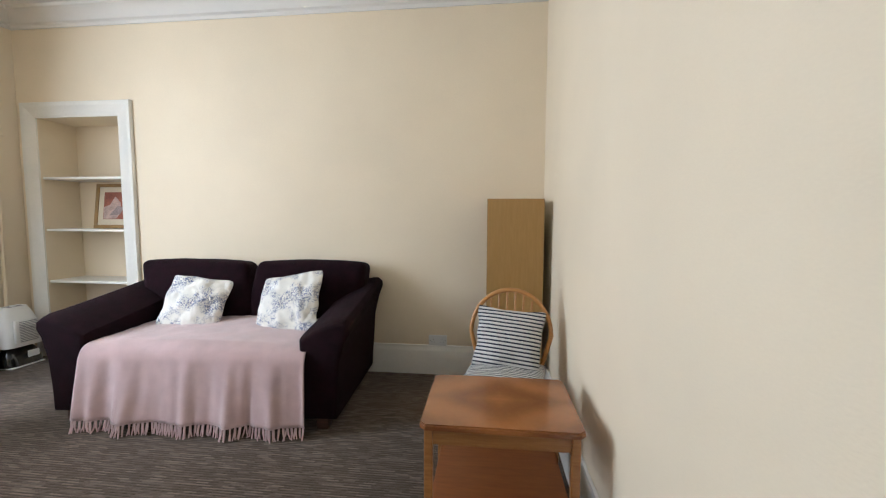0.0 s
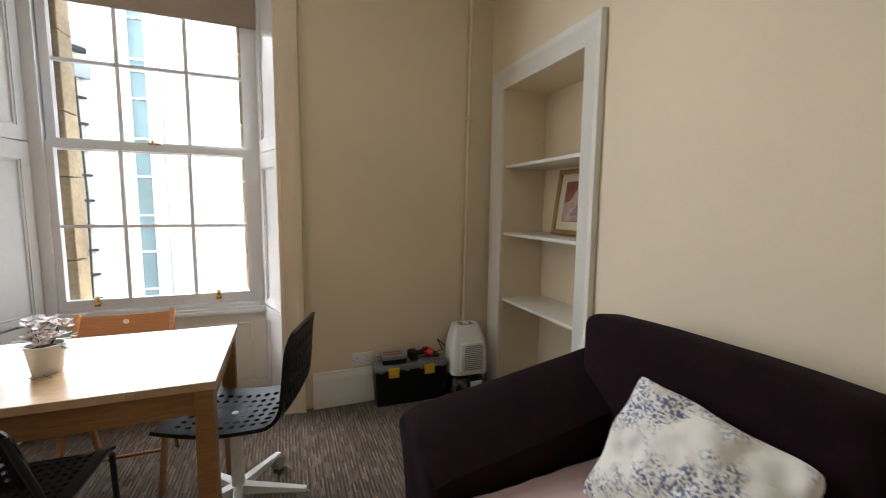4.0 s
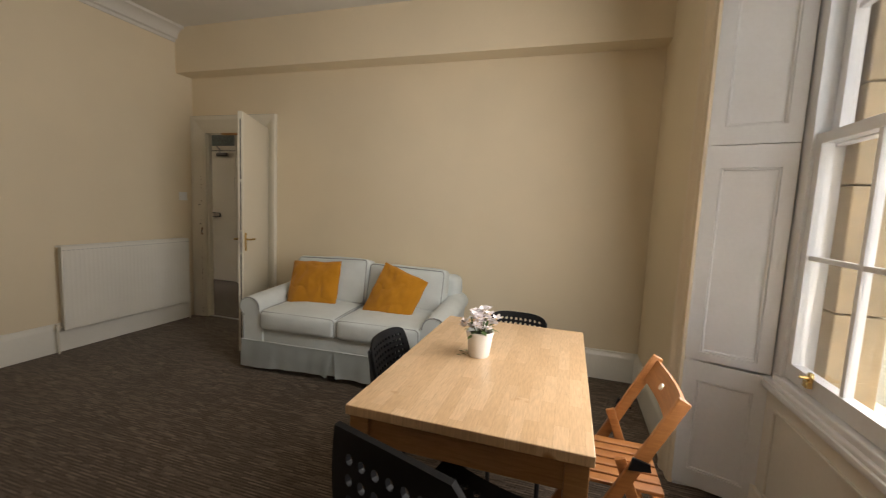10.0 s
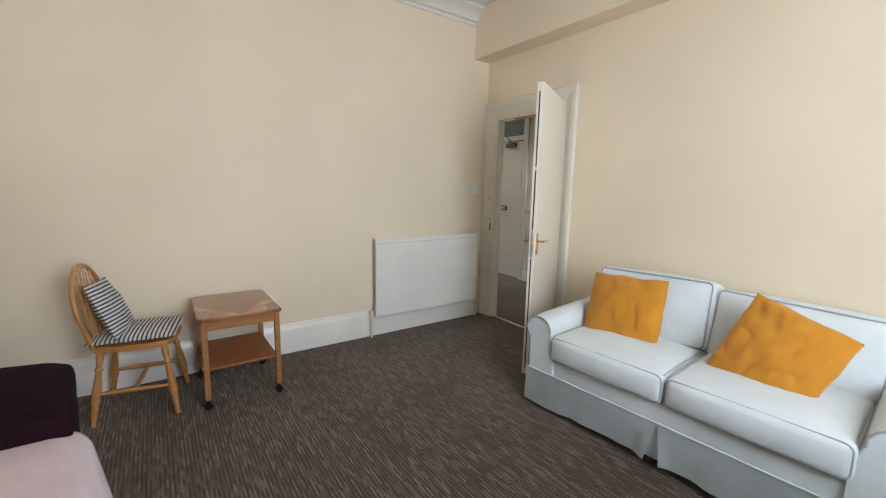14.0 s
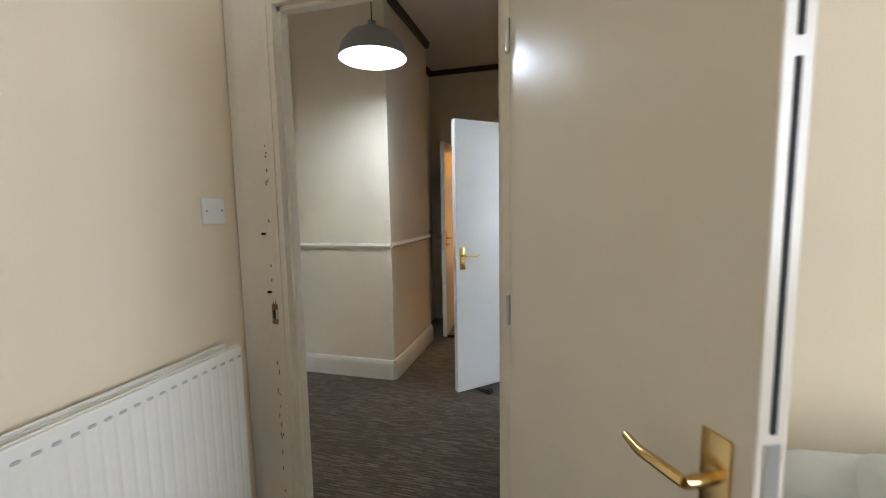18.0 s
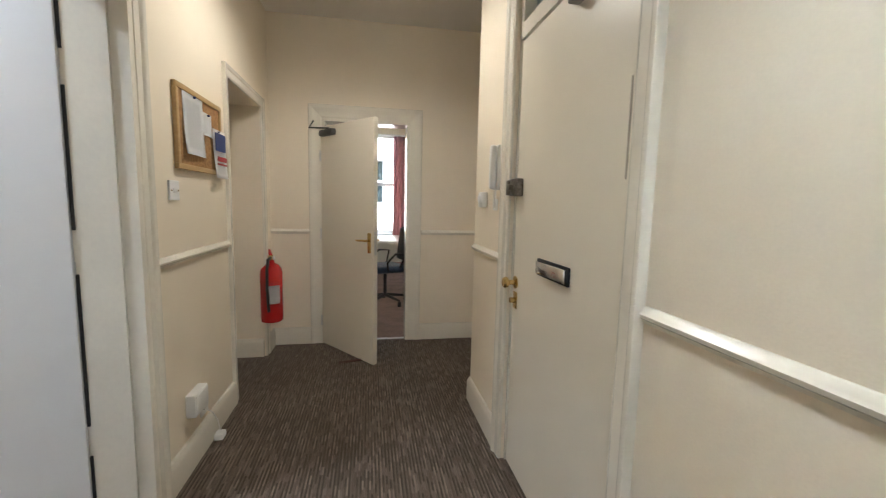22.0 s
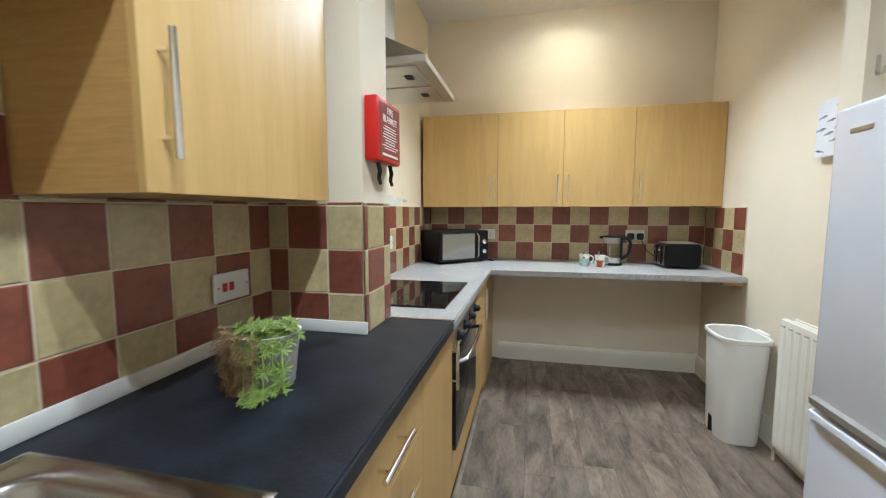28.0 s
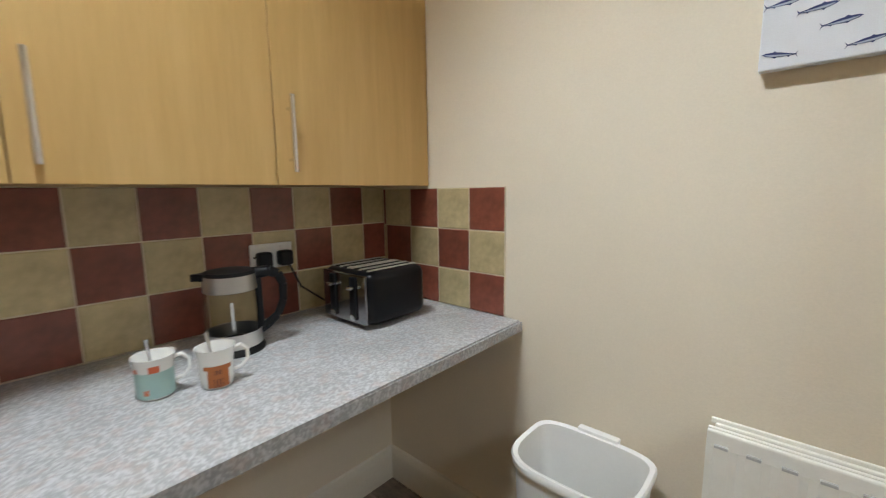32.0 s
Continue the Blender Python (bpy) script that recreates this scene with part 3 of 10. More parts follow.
lining("door_lining_kitchen", 0.943, -0.075, 1.682, 0.05, 2.002, "y", M_gloss, "cream gloss lining of the kitchen door", stop=0.6, hinge_y=0.16)
architrave("recess_frame", "y", -0.061, 2.69, 3.44, 2.0, 0.07, -1, M_gloss, "cream painted frame round the open recess", 0.022)
architrave("door_frame_far", "x", 3.719, -1.25, -0.50, 1.99, 0.115, -1, M_gloss, "cream gloss architrave of the bedroom door", 0.028)
lining("door_lining_far", 3.705, -1.252, 3.885, -0.498, 1.992, "x", M_gloss, "cream gloss lining of the bedroom door")
architrave("door_frame_front", "y", -1.559, 0.95, 1.85, 2.50, 0.085, 1, M_gloss, "cream gloss frame of the front door", 0.028)
architrave("door_frame_side", "x", -0.999, -1.97, -1.27, 2.0, 0.09, 1, M_white, "white gloss architrave of the side room door", 0.028)
lining("door_lining_side", -1.165, -1.972, -0.99, -1.268, 2.002, "x", M_white, "white gloss lining of the side room door")
architrave("door_frame_cupboard", "x", -0.999, -1.08, -0.30, 2.0, 0.08, 1, M_white, "white gloss architrave of the cupboard door", 0.028)
architrave("door_frame_bath", "y", -3.299, -0.72, 0.02, 1.95, 0.09, 1, M_gloss, "cream gloss architrave of the bathroom door", 0.026)
architrave("press_frame", "y", LY - 0.001, -4.31, -3.525, 2.10, 0.128, -1, M_white, "white gloss moulded frame of the wall press", 0.032)
structure("threshold_living", rbox(B(), -0.93, -0.05, 0.0, -0.178, -0.015, 0.006, 0.002), M_steel, "dull metal carpet threshold strip", "threshold")
structure("threshold_side", rbox(B(), -1.03, -1.95, 0.0, -0.995, -1.29, 0.006, 0.002), M_steel, "dull metal threshold strip at the side room", "threshold")
structure("threshold_bath", rbox(B(), -0.70, -3.33, 0.0, 0.0, -3.29, 0.006, 0.002), M_brass, "brass threshold strip at the bathroom", "threshold")
structure("threshold_far", rbox(B(), 3.74, -1.23, 0.0, 3.78, -0.52, 0.006, 0.002), M_steel, "bright metal threshold strip at the bedroom", "threshold")

# ---------------------------------------------------------------- living room window
WC = 1.93                                     # middle of the window
M_chip = material("bare_plaster", (0.55, 0.42, 0.28), 0.8)
win = tagged(new("window_1"), "tall white painted six-over-six sliding sash window", "window", kind="structure")
win.matrix_basis = Matrix.Translation((-4.85, WC, 0.64))


def sash(name, x, z0, z1, half, rows, label):
    """A sash with two upright and one level glazing bar, as a frame of slim bars with panes."""
    fr = part(name, B_frame(x, -half, half, z0, z1, 0.045, 0.065), M_sash, win, label, False)
    bm = B()
    for k in (1, 2):
        y = -half + 2 * half * k / 3
        prism(bm, [(x - 0.016, y - 0.004), (x + 0.008, y - 0.010), (x + 0.016, y - 0.010), (x + 0.016, y + 0.010), (x + 0.008, y + 0.010), (x - 0.016, y + 0.004)], z0 + 0.03, z1 - 0.03)
    for k in range(1, rows):
        z = z0 + (z1 - z0) * k / rows + 0.008
        box(bm, x - 0.013, -half + 0.02, z - 0.009, x + 0.013, half - 0.02, z + 0.009)
    part("glazing_bars", bm, M_sash, fr, smooth=False)
    for i in range(3):
        for j in range(rows):
            y0, y1 = -half + 2 * half * i / 3, -half + 2 * half * (i + 1) / 3
            za, zb = z0 + (z1 - z0) * j / rows, z0 + (z1 - z0) * (j + 1) / rows
            p = part("pane", box(B(), x - 0.002, y0 + 0.006, za + 0.006, x + 0.002, y1 - 0.006, zb - 0.006), M_glass, fr, smooth=False)
            p.visible_shadow = False
    return fr


def B_frame(x, y0, y1, z0, z1, side, rail):
    bm = B()
    box(bm, x - 0.022, y0, z0, x + 0.022, y0 + side, z1)
    box(bm, x - 0.022, y1 - side, z0, x + 0.022, y1, z1)
    box(bm, x - 0.022, y0 + side, z0, x + 0.022, y1 - side, z0 + rail)
    box(bm, x - 0.022, y0 + side, z1 - 0.04, x + 0.022, y1 - side, z1)
    return bm


sash("lower_sash", 0.0, 0.035, 1.03, 0.53, 2, "white lower sash with six panes")
sash("upper_sash", -0.047, 0.985, 1.98, 0.53, 2, "white upper sash with six panes")
bm = B()
for y0, y1 in ((-0.60, -0.535), (0.535, 0.60)):
    box(bm, -0.08, y0, -0.01, 0.035, y1, 2.06)
    box(bm, 0.022, (y0 if y0 < 0 else y0 - 0.012), -0.01, 0.036, (y1 + 0.012 if y0 < 0 else y1), 2.06)
box(bm, -0.08, -0.535, 1.985, 0.035, 0.535, 2.06)
part("window_frame", bm, M_sash, win, "white sash box frame", False)
bm = B()
rbox(bm, -0.09, -0.56, -0.03, 0.05, 0.56, 0.03, 0.006)
rbox(bm, 0.03, -0.615, -0.035, 0.065, 0.615, 0.005, 0.006)
part("window_sill", bm, M_sash, win, "white painted window sill", False)
for y in (-0.335, 0.305):
    bm = B()
    rbox(bm, 0.020, y - 0.011, 0.085, 0.034, y + 0.011, 0.12, 0.003)
    rbox(bm, 0.024, y - 0.016, 0.062, 0.044, y + 0.016, 0.088, 0.003)
    rod(bm, (0.034, y, 0.10), (0.062, y, 0.10), 0.006, n=8)
    part("sash_lift", bm, M_brass, win, "small brass sash lift")
bm = B()
rbox(bm, 0.0, -0.03, 1.03, 0.04, 0.03, 1.042, 0.003)
rod(bm, (0.02, -0.01, 1.04), (0.02, -0.01, 1.058), 0.007, n=10)
part("sash_catch", bm, M_brass, win, "brass sash catch")

# splayed shutters on both sides, apron below, sill board
def shutter(side):
    """A panelled shutter leaf from the room's edge back to the sash box; side -1 is the left of the window."""
    ya, yb = WC + side * 0.685, WC + side * 0.575
    p0, p1 = Vector((LX + 0.005, ya, 0)), Vector((-4.815, yb, 0))
    d = (p1 - p0)
    length = d.length
    d.normalize()
    n = Vector((-d.y, d.x, 0))
    if n.y * side > 0:
        n = -n
    m = Matrix(((d.x, n.x, 0, p0.x), (d.y, n.y, 0, p0.y), (0, 0, 1, 0), (0, 0, 0, 1)))
    ob = tagged(new("window_shutter"), "white painted panelled window shutter folded into the reveal", "shutter", "window shutters")
    ob.matrix_basis = m
    for name, z0, z1, cuts in (("upper_leaf", 1.652, 2.70, ((1.73, 2.62),)), ("middle_leaf", 0.652, 1.648, ((0.69, 1.55),)), ("lower_leaf", 0.02, 0.640, ((0.10, 0.55),))):
        bm = B()
        a0, a1 = 0.058, length - 0.062
        box(bm, 0, -0.03, z0, a0, 0, z1)
        box(bm, a1, -0.03, z0, length - 0.012, 0, z1)
        zs = [z0] + [v for c in cuts for v in c] + [z1]
        for k in range(0, len(zs), 2):
            box(bm, a0, -0.03, zs[k], a1, 0, zs[k + 1])
        leaf = part(name, bm, M_sash, ob, smooth=False)
        for c in cuts:
            pb = B()
            box(pb, a0, -0.030, c[0], a1, -0.014, c[1])
            part("panel", pb, M_sash, leaf, smooth=False)
            fb = B()
            for q in ((a0, c[0], a0 + 0.012, c[1]), (a1 - 0.012, c[0], a1, c[1]), (a0 + 0.012, c[0], a1 - 0.012, c[0] + 0.012), (a0 + 0.012, c[1] - 0.012, a1 - 0.012, c[1])):
                rbox(fb, q[0], -0.014, q[1], q[2], -0.005, q[3], 0.003, 1)
            part("panel_bead", fb, M_sash, leaf, smooth=False)
    return ob


shutter(-1)
shutter(1)
bm = B()
box(bm, -4.86, WC - 0.60, 0.0, -4.80, WC + 0.60, 0.60)
for q in ((-0.50, 0.52, 0.50, 0.535), (-0.50, 0.14, 0.50, 0.155), (-0.50, 0.155, -0.485, 0.52), (0.485, 0.155, 0.50, 0.52)):
    rbox(bm, -4.802, WC + q[0], q[1], -4.790, WC + q[2], q[3], 0.003, 1)
rbox(bm, -4.802, WC - 0.6, 0.0, -4.782, WC + 0.6, 0.135, 0.004)
structure("window_apron", bm, M_white, "white panelled apron below the window", "panelling", False)
structure("window_board", rbox(B(), -4.86, WC - 0.635, 0.60, -4.775, WC + 0.635, 0.628, 0.008), M_sash, "white painted window board", "sill")
structure("reveal_head", box(B(), -4.92, 1.20, 2.70, LX, 2.64, 2.72), M_sash, "white painted head of the window reveal", "trim", False)
bm = B()
for y0, y1 in ((1.20, 1.248), (2.612, 2.64)):
    box(bm, -4.80, y0, 0, LX - 0.002, y1, 2.70)
structure("reveal_backing", bm, M_sash, "white timber behind the shutters", "trim", False)
architrave("window_architrave", "x", LX + 0.001, 1.245, 2.615, 2.72, 0.135, 1, M_archcream, "cream painted moulded window architrave", 0.04)

# roller blind
bl = thing("roller_blind", pose(-4.775, WC, 2.42), "beige fabric roller blind part lowered at the window head", "blind")
M_blind = material("beige_blind_fabric", (0.42, 0.34, 0.27), 0.9, fine=500, bump=0.2)
part("fabric", rbox(B(), -0.003, -0.585, 0.0, 0.003, 0.585, 0.27, 0.001, 1), M_blind, bl)
part("bottom_bar", rbox(B(), -0.006, -0.585, -0.012, 0.006, 0.585, 0.012, 0.004), M_blind, bl)
rb = B()
rod(rb, (0.0, -0.60, 0.262), (0.0, 0.60, 0.262), 0.02, n=16)
part("roller", rb, M_blind, bl)

# ---------------------------------------------------------------- doors
def lever_set(parent, x, z, face, toward, mat, plate=0.155, lock=False):
    """A lever handle on an upright plate; face: y of the leaf's face with its sign outwards, toward: the way the lever points."""
    sgn = 1 if face > 0 else -1
    bm = B()
    y0, y1 = sorted((face, face + sgn * 0.005))
    rbox(bm, x - 0.021, y0, z - plate / 2, x + 0.021, y1, z + plate / 2, 0.002)
    hnd = part("door_handle", bm, mat, parent, "brass lever handle on a plate")
    bm = B()
    rod(bm, (x, face, z + 0.02), (x, face + sgn * 0.045, z + 0.02), 0.008, n=10)
    tube(bm, [(x, face + sgn * 0.045, z + 0.02), (x + toward * 0.03, face + sgn * 0.050, z + 0.021), (x + toward * 0.075, face + sgn * 0.050, z + 0.016), (x + toward * 0.11, face + sgn * 0.046, z + 0.018)],
         [0.008, 0.008, 0.0075, 0.006], 10)
    part("lever", bm, mat, hnd)
    if lock:
        bm = B()
        rod(bm, (x, face, z - 0.04), (x, face + sgn * 0.018, z - 0.04), 0.009, n=12)
        rbox(bm, x - 0.004, min(face + sgn * 0.016, face + sgn * 0.030), z - 0.052, x + 0.004, max(face + sgn * 0.016, face + sgn * 0.030), z - 0.028, 0.002)
        part("thumb_turn", bm, mat, hnd)


def door(name, hinge, end, height, mat, label, handle_z=0.97, lock=False, strip=False, mat_handle=None, wedge=None, lift=0.012):
    """A plain flush leaf, from its hinge to its free edge."""
    d = Vector((end[0] - hinge[0], end[1] - hinge[1]))
    w = d.length
    ob = tagged(new(name), label, "door", kind="structure")
    ob.matrix_basis = pose(hinge[0], hinge[1], 0, 0, 0, math.degrees(math.atan2(d.y, d.x)))
    part("leaf", rbox(B(), 0, -0.021, lift, w, 0.021, height, 0.003), mat, ob, smooth=False)
    for side in (-1, 1):
        lever_set(ob, w - 0.047, handle_z, side * 0.021, -1, mat_handle or M_brass, lock=lock)
    bm = B()
    rbox(bm, w - 0.001, -0.011, handle_z - 0.09, w + 0.002, 0.011, handle_z + 0.09, 0.001, 1)
    rbox(bm, w, -0.006, handle_z - 0.01, w + 0.009, 0.006, handle_z + 0.014, 0.002, 1)
    part("latch_plate", bm, M_steel, ob, "dull metal latch plate")
    if strip:
        bm = B()
        for z0, z1 in ((0.06, handle_z - 0.10), (handle_z + 0.10, 1.45), (1.47, height - 0.06)):
            rbox(bm, w - 0.0015, -0.004, z0, w + 0.002, 0.004, z1, 0.001, 1)
        part("smoke_seal", bm, M_rubber, ob, "black brush smoke seal strip", False)
    bm = B()
    for z in (0.22, 1.0, height - 0.24):
        rod(bm, (-0.004, -0.026, z - 0.045), (-0.004, -0.026, z + 0.045), 0.007, n=10)
        rbox(bm, -0.003, -0.024, z - 0.045, 0.0, 0.016, z + 0.045, 0.001, 1)
    part("hinges", bm, M_steel, ob, "painted butt hinges")
    return ob, w


M_doorcream = material("cream_satin_door_paint", (0.76, 0.70, 0.58), 0.34, vary=0.02, scale=1.5, fine=140, bump=0.04, coat=0.08)
M_doorwhite = material("white_satin_door_paint", (0.80, 0.80, 0.79), 0.24, vary=0.015, scale=1.5, fine=140, bump=0.03, coat=0.25)
d1, w1 = door("door_1", (-0.975, 0.025), (-1.315, 0.711), 2.015, M_doorcream, "open cream painted flush door to the hall with a smoke seal", 0.950, strip=True)
d2, w2 = door("door_2", (-0.965, -1.955), (-0.427, -1.440), 1.885, M_doorwhite, "open white painted flush door lit by daylight", 0.957, lock=True)
d3, w3 = door("door_3", (0.025, -3.285), (-0.03, -2.60), 1.94, M_doorwhite, "half-open white bathroom door", 0.985, lock=True)
d4, w4 = door("door_4", (3.70, -0.505), (3.115, -0.945), 1.91, M_doorcream, "open cream painted flush bedroom door", 0.97, mat_handle=M_brass)
# white instead of cream here: the colour carries the cool kitchen light
d5, w5 = door("door_5", (1.668, 0.145), (1.608, 0.865), 2.0, M_doorwhite, "open flush kitchen door, coloured whiter for its cool light, with a smoke seal", 0.94, strip=True)


M_closer = material("dull_grey_metal", (0.13, 0.125, 0.115), 0.42, 0.7, vary=0.08)


def closer(parent, x, z, y, sgn, arm_to):
    """An overhead door closer: a body on the leaf and a two-part arm to the frame."""
    bm = B()
    rbox(bm, x - 0.10, *((y, z - 0.025, x + 0.10, y + sgn * 0.045, z + 0.025) if sgn > 0 else (y + sgn * 0.045, z - 0.025, x + 0.10, y, z + 0.025)), 0.008)
    body = part("closer_body", bm, M_closer, parent, "silver overhead door closer")
    bm = B()
    tube(bm, [(x + 0.04, y + sgn * 0.03, z + 0.03), (x - 0.10, y + sgn * 0.13, z + 0.035), arm_to], 0.007, 8)
    part("closer_arm", bm, M_closer, body)


for z0, z1 in ((0.05, 0.30), (0.42, 1.00), (1.16, 1.66), (1.78, 1.96)):
    part("hinge_seal", rbox(B(), -0.012, -0.010, z0, -0.0015, 0.014, z1, 0.001, 1), M_rubber, d5, "black smoke seal on the hinge edge", False)
structure("bare_head_strip", rbox(B(), -0.925, 0.0125, 1.955, -0.40, 0.0155, 1.979, 0.001, 1), material("bare_pine_strip", (0.36, 0.19, 0.07), 0.7, vary=0.2, scale=14), "bare wooden strip along the door head", "trim")
closer(d1, 0.20, 1.94, -0.021, -1, (0.05, -0.20, 1.985))
closer(d4, 0.14, 1.85, -0.021, -1, (0.02, -0.10, 1.95))

# front door with letter plate, latch, lock and glazed light above
fd = tagged(new("door_6"), "closed cream painted front door with letter plate and locks", "door", kind="structure")
fd.matrix_basis = pose(0.97, -1.60, 0)
part("leaf", rbox(B(), 0.0, -0.022, 0.010, 0.855, 0.022, 2.016, 0.003), M_doorcream, fd, smooth=False)
# black strips paint the shade in the door gaps, with the edge seal
part("edge_seal", rbox(B(), 0.8565, -0.02, 0.012, 0.8655, 0.012, 2.02, 0.001, 1), M_rubber, fd, "black strip for the shaded gap and seal along the closing edge", False)
part("head_seal", rbox(B(), 0.01, -0.02, 2.018, 0.85, 0.010, 2.026, 0.001, 1), M_rubber, fd, "black strip for the shaded gap along the door head", False)
bm = B()
rbox(bm, 0.305, 0.021, 1.006, 0.565, 0.034, 1.074, 0.004)
lp = part("letter_plate", bm, M_black, fd, "black letter plate frame")
part("letter_flap", rbox(B(), 0.317, 0.030, 1.015, 0.553, 0.044, 1.065, 0.003), M_chrome, lp, "cream-grey letter flap")
bm = B()
rbox(bm, 0.775, 0.021, 1.325, 0.862, 0.058, 1.405, 0.006)
rod(bm, (0.82, 0.055, 1.365), (0.82, 0.080, 1.365), 0.014, n=14)
rbox(bm, 0.868, 0.012, 1.33, 0.900, 0.062, 1.40, 0.004)
part("night_latch", bm, material("tarnished_steel", (0.17, 0.155, 0.135), 0.4, 0.8, vary=0.3, scale=40), fd, "tarnished steel night latch")
bm = B()
lathe(bm, [(0.0, 0.0), (0.028, 0.002), (0.030, 0.008), (0.012, 0.014), (0.011, 0.036), (0.024, 0.044), (0.027, 0.056), (0.02, 0.066), (0, 0.069)], 20)
bm.transform(Matrix.Translation((0.815, 0.021, 0.925)) @ Matrix.Rotation(radians(-90), 4, "X"))
part("door_knob", bm, M_brass, fd, "tarnished brass door knob")
bm = B()
rbox(bm, 0.793, 0.021, 0.800, 0.837, 0.027, 0.880, 0.003)
rod(bm, (0.815, 0.021, 0.84), (0.815, 0.050, 0.84), 0.013, n=14)
part("mortice_escutcheon", bm, M_brass, fd, "brass lock escutcheon")
bm = B()
rbox(bm, 0.032, 0.021, 1.36, 0.040, 0.0235, 1.63, 0.001, 1)
part("scuff_line", bm, material("grey_scuff", (0.35, 0.31, 0.25), 0.6), fd, "grey worn groove")
closer(fd, 0.25, 1.965, 0.022, 1, (0.34, 0.06, 2.09))
bm = B()
box(bm, 0.951, -1.70, 2.028, 1.849, -1.575, 2.095)
box(bm, 0.951, -1.70, 2.44, 1.849, -1.575, 2.499)
for x0, x1 in ((0.951, 0.968), (1.837, 1.849)):
    box(bm, x0, -1.70, 0, x1, -1.575, 2.028)
for x0, x1 in ((0.951, 0.994), (1.815, 1.849)):
    box(bm, x0, -1.70, 2.095, x1, -1.575, 2.44)
structure("transom_frame", bm, M_gloss, "cream gloss frame round door and fanlight", "door frame", False)
M_frost = material("obscured_dark_glass", (0.13, 0.16, 0.15), 0.38, vary=0.25, scale=30, fine=60, bump=0.25, spec=0.25)
structure("transom_glass", box(B(), 0.985, -1.64, 2.095, 1.815, -1.63, 2.44), M_frost, "dark textured glass above the front door", "window", False)
# unseen black sheet, added so the door gaps stay dark
structure("stair_darkness", box(B(), 0.8, -1.78, 0, 2.0, -1.745, 2.6), M_dark, "black sheet standing in for the unlit stair behind the front door", "wall", False)

# panelled cupboard door in the hall
cd = tagged(new("door_7"), "closed white gloss four-panel cupboard door", "door", kind="structure")
cd.matrix_basis = pose(-1.03, -0.30, 0, 0, 0, -90)
bm = B()
W7 = 0.78
cuts_x, cuts_z = ((0.10, 0.345), (0.435, 0.68)), ((0.12, 0.78), (0.98, 1.86))
xs, zs = [0, 0.10, 0.345, 0.435, 0.68, W7], [0.01, 0.12, 0.78, 0.98, 1.86, 1.99]
for i in range(5):
    for j in range(5):
        sunk = i in (1, 3) and j in (1, 3)
        box(bm, xs[i], -0.02, zs[j], xs[i + 1], 0.004 if sunk else 0.022, zs[j + 1])
part("leaf", bm, M_white, cd, smooth=False)
bm = B()
for a in cuts_x:
    for c in cuts_z:
        for q in ((a[0], c[0], a[0] + 0.016, c[1]), (a[1] - 0.016, c[0], a[1], c[1]), (a[0] + 0.016, c[0], a[1] - 0.016, c[0] + 0.016), (a[0] + 0.016, c[1] - 0.016, a[1] - 0.016, c[1])):
            rbox(bm, q[0], 0.004, q[1], q[2], 0.016, q[3], 0.005, 2)
part("panel_mouldings", bm, M_white, cd, smooth=False)
lever_set(cd, 0.055, 0.90, 0.022, 1, M_steel)


# ---------------------------------------------------------------- soft things
def hashed(*v):
    return noise.noise(Vector([q * 1.0 for q in (*v, 0.37, 0.91)][:3]))


def pillow(w, h, t, seed=0, n=22, pinch=0.10, crumple=0.012, soft=0.0):
    """A scatter cushion: two bulging faces that meet in a seam with pulled corners, lying in x, z; thickness along y."""
    bm = B()
    rims = []
    for sgn in (1, -1):
        vs = []
        for i in range(n + 1):
            row = []
            for j in range(n + 1):
                u, v = 2 * i / n - 1, 2 * j / n - 1
                k = 1 - pinch * (1 - abs(u) ** 2) * abs(v) ** 3
                k2 = 1 - pinch * (1 - abs(v) ** 2) * abs(u) ** 3
                x, z = u * w / 2 * k2, v * h / 2 * k
                b = (max(0.0, 1 - u * u) ** 0.55) * (max(0.0, 1 - v * v) ** 0.55)
                c = noise.noise(Vector((u * 2.3 + seed, v * 2.3, seed * 1.7))) * crumple + noise.noise(Vector((u * 6 + seed, v * 4, 3.1))) * crumple * 0.4
                crease = max(0.0, 0.08 - abs(noise.noise(Vector((u * 1.6 + 0.7 * v + seed, v * 1.5 - 0.4 * u, seed + 2.0))))) / 0.08
                c -= sgn * crumple * 0.45 * crease ** 1.5
                y = sgn * t / 2 * b + c * min(1, 3 * b)
                wob = 0.012 * noise.noise(Vector((u * 1.9 + seed, v * 1.9, 7.0 + seed)))
                x, z = x + wob - soft * u * abs(u) ** 3 * abs(v) ** 6 * w / 2, z + wob - soft * v * abs(v) ** 3 * abs(u) ** 6 * h / 2
                edge = i in (0, n) or j in (0, n)
                row.append((x, y if not edge else c * 0.0, z))
            vs.append(row)
        rims.append(vs)
    made = {}
    for sgn, vs in zip((0, 1), rims):
        for i in range(n + 1):
            for j in range(n + 1):
                edge = i in (0, n) or j in (0, n)
                made[(sgn, i, j)] = made[(0, i, j)] if (sgn and edge) else bm.verts.new(vs[i][j])
        for i in range(n):
            for j in range(n):
                bm.faces.new([made[(sgn, *q)] for q in ((i, j), (i + 1, j), (i + 1, j + 1), (i, j + 1))])
    return bm


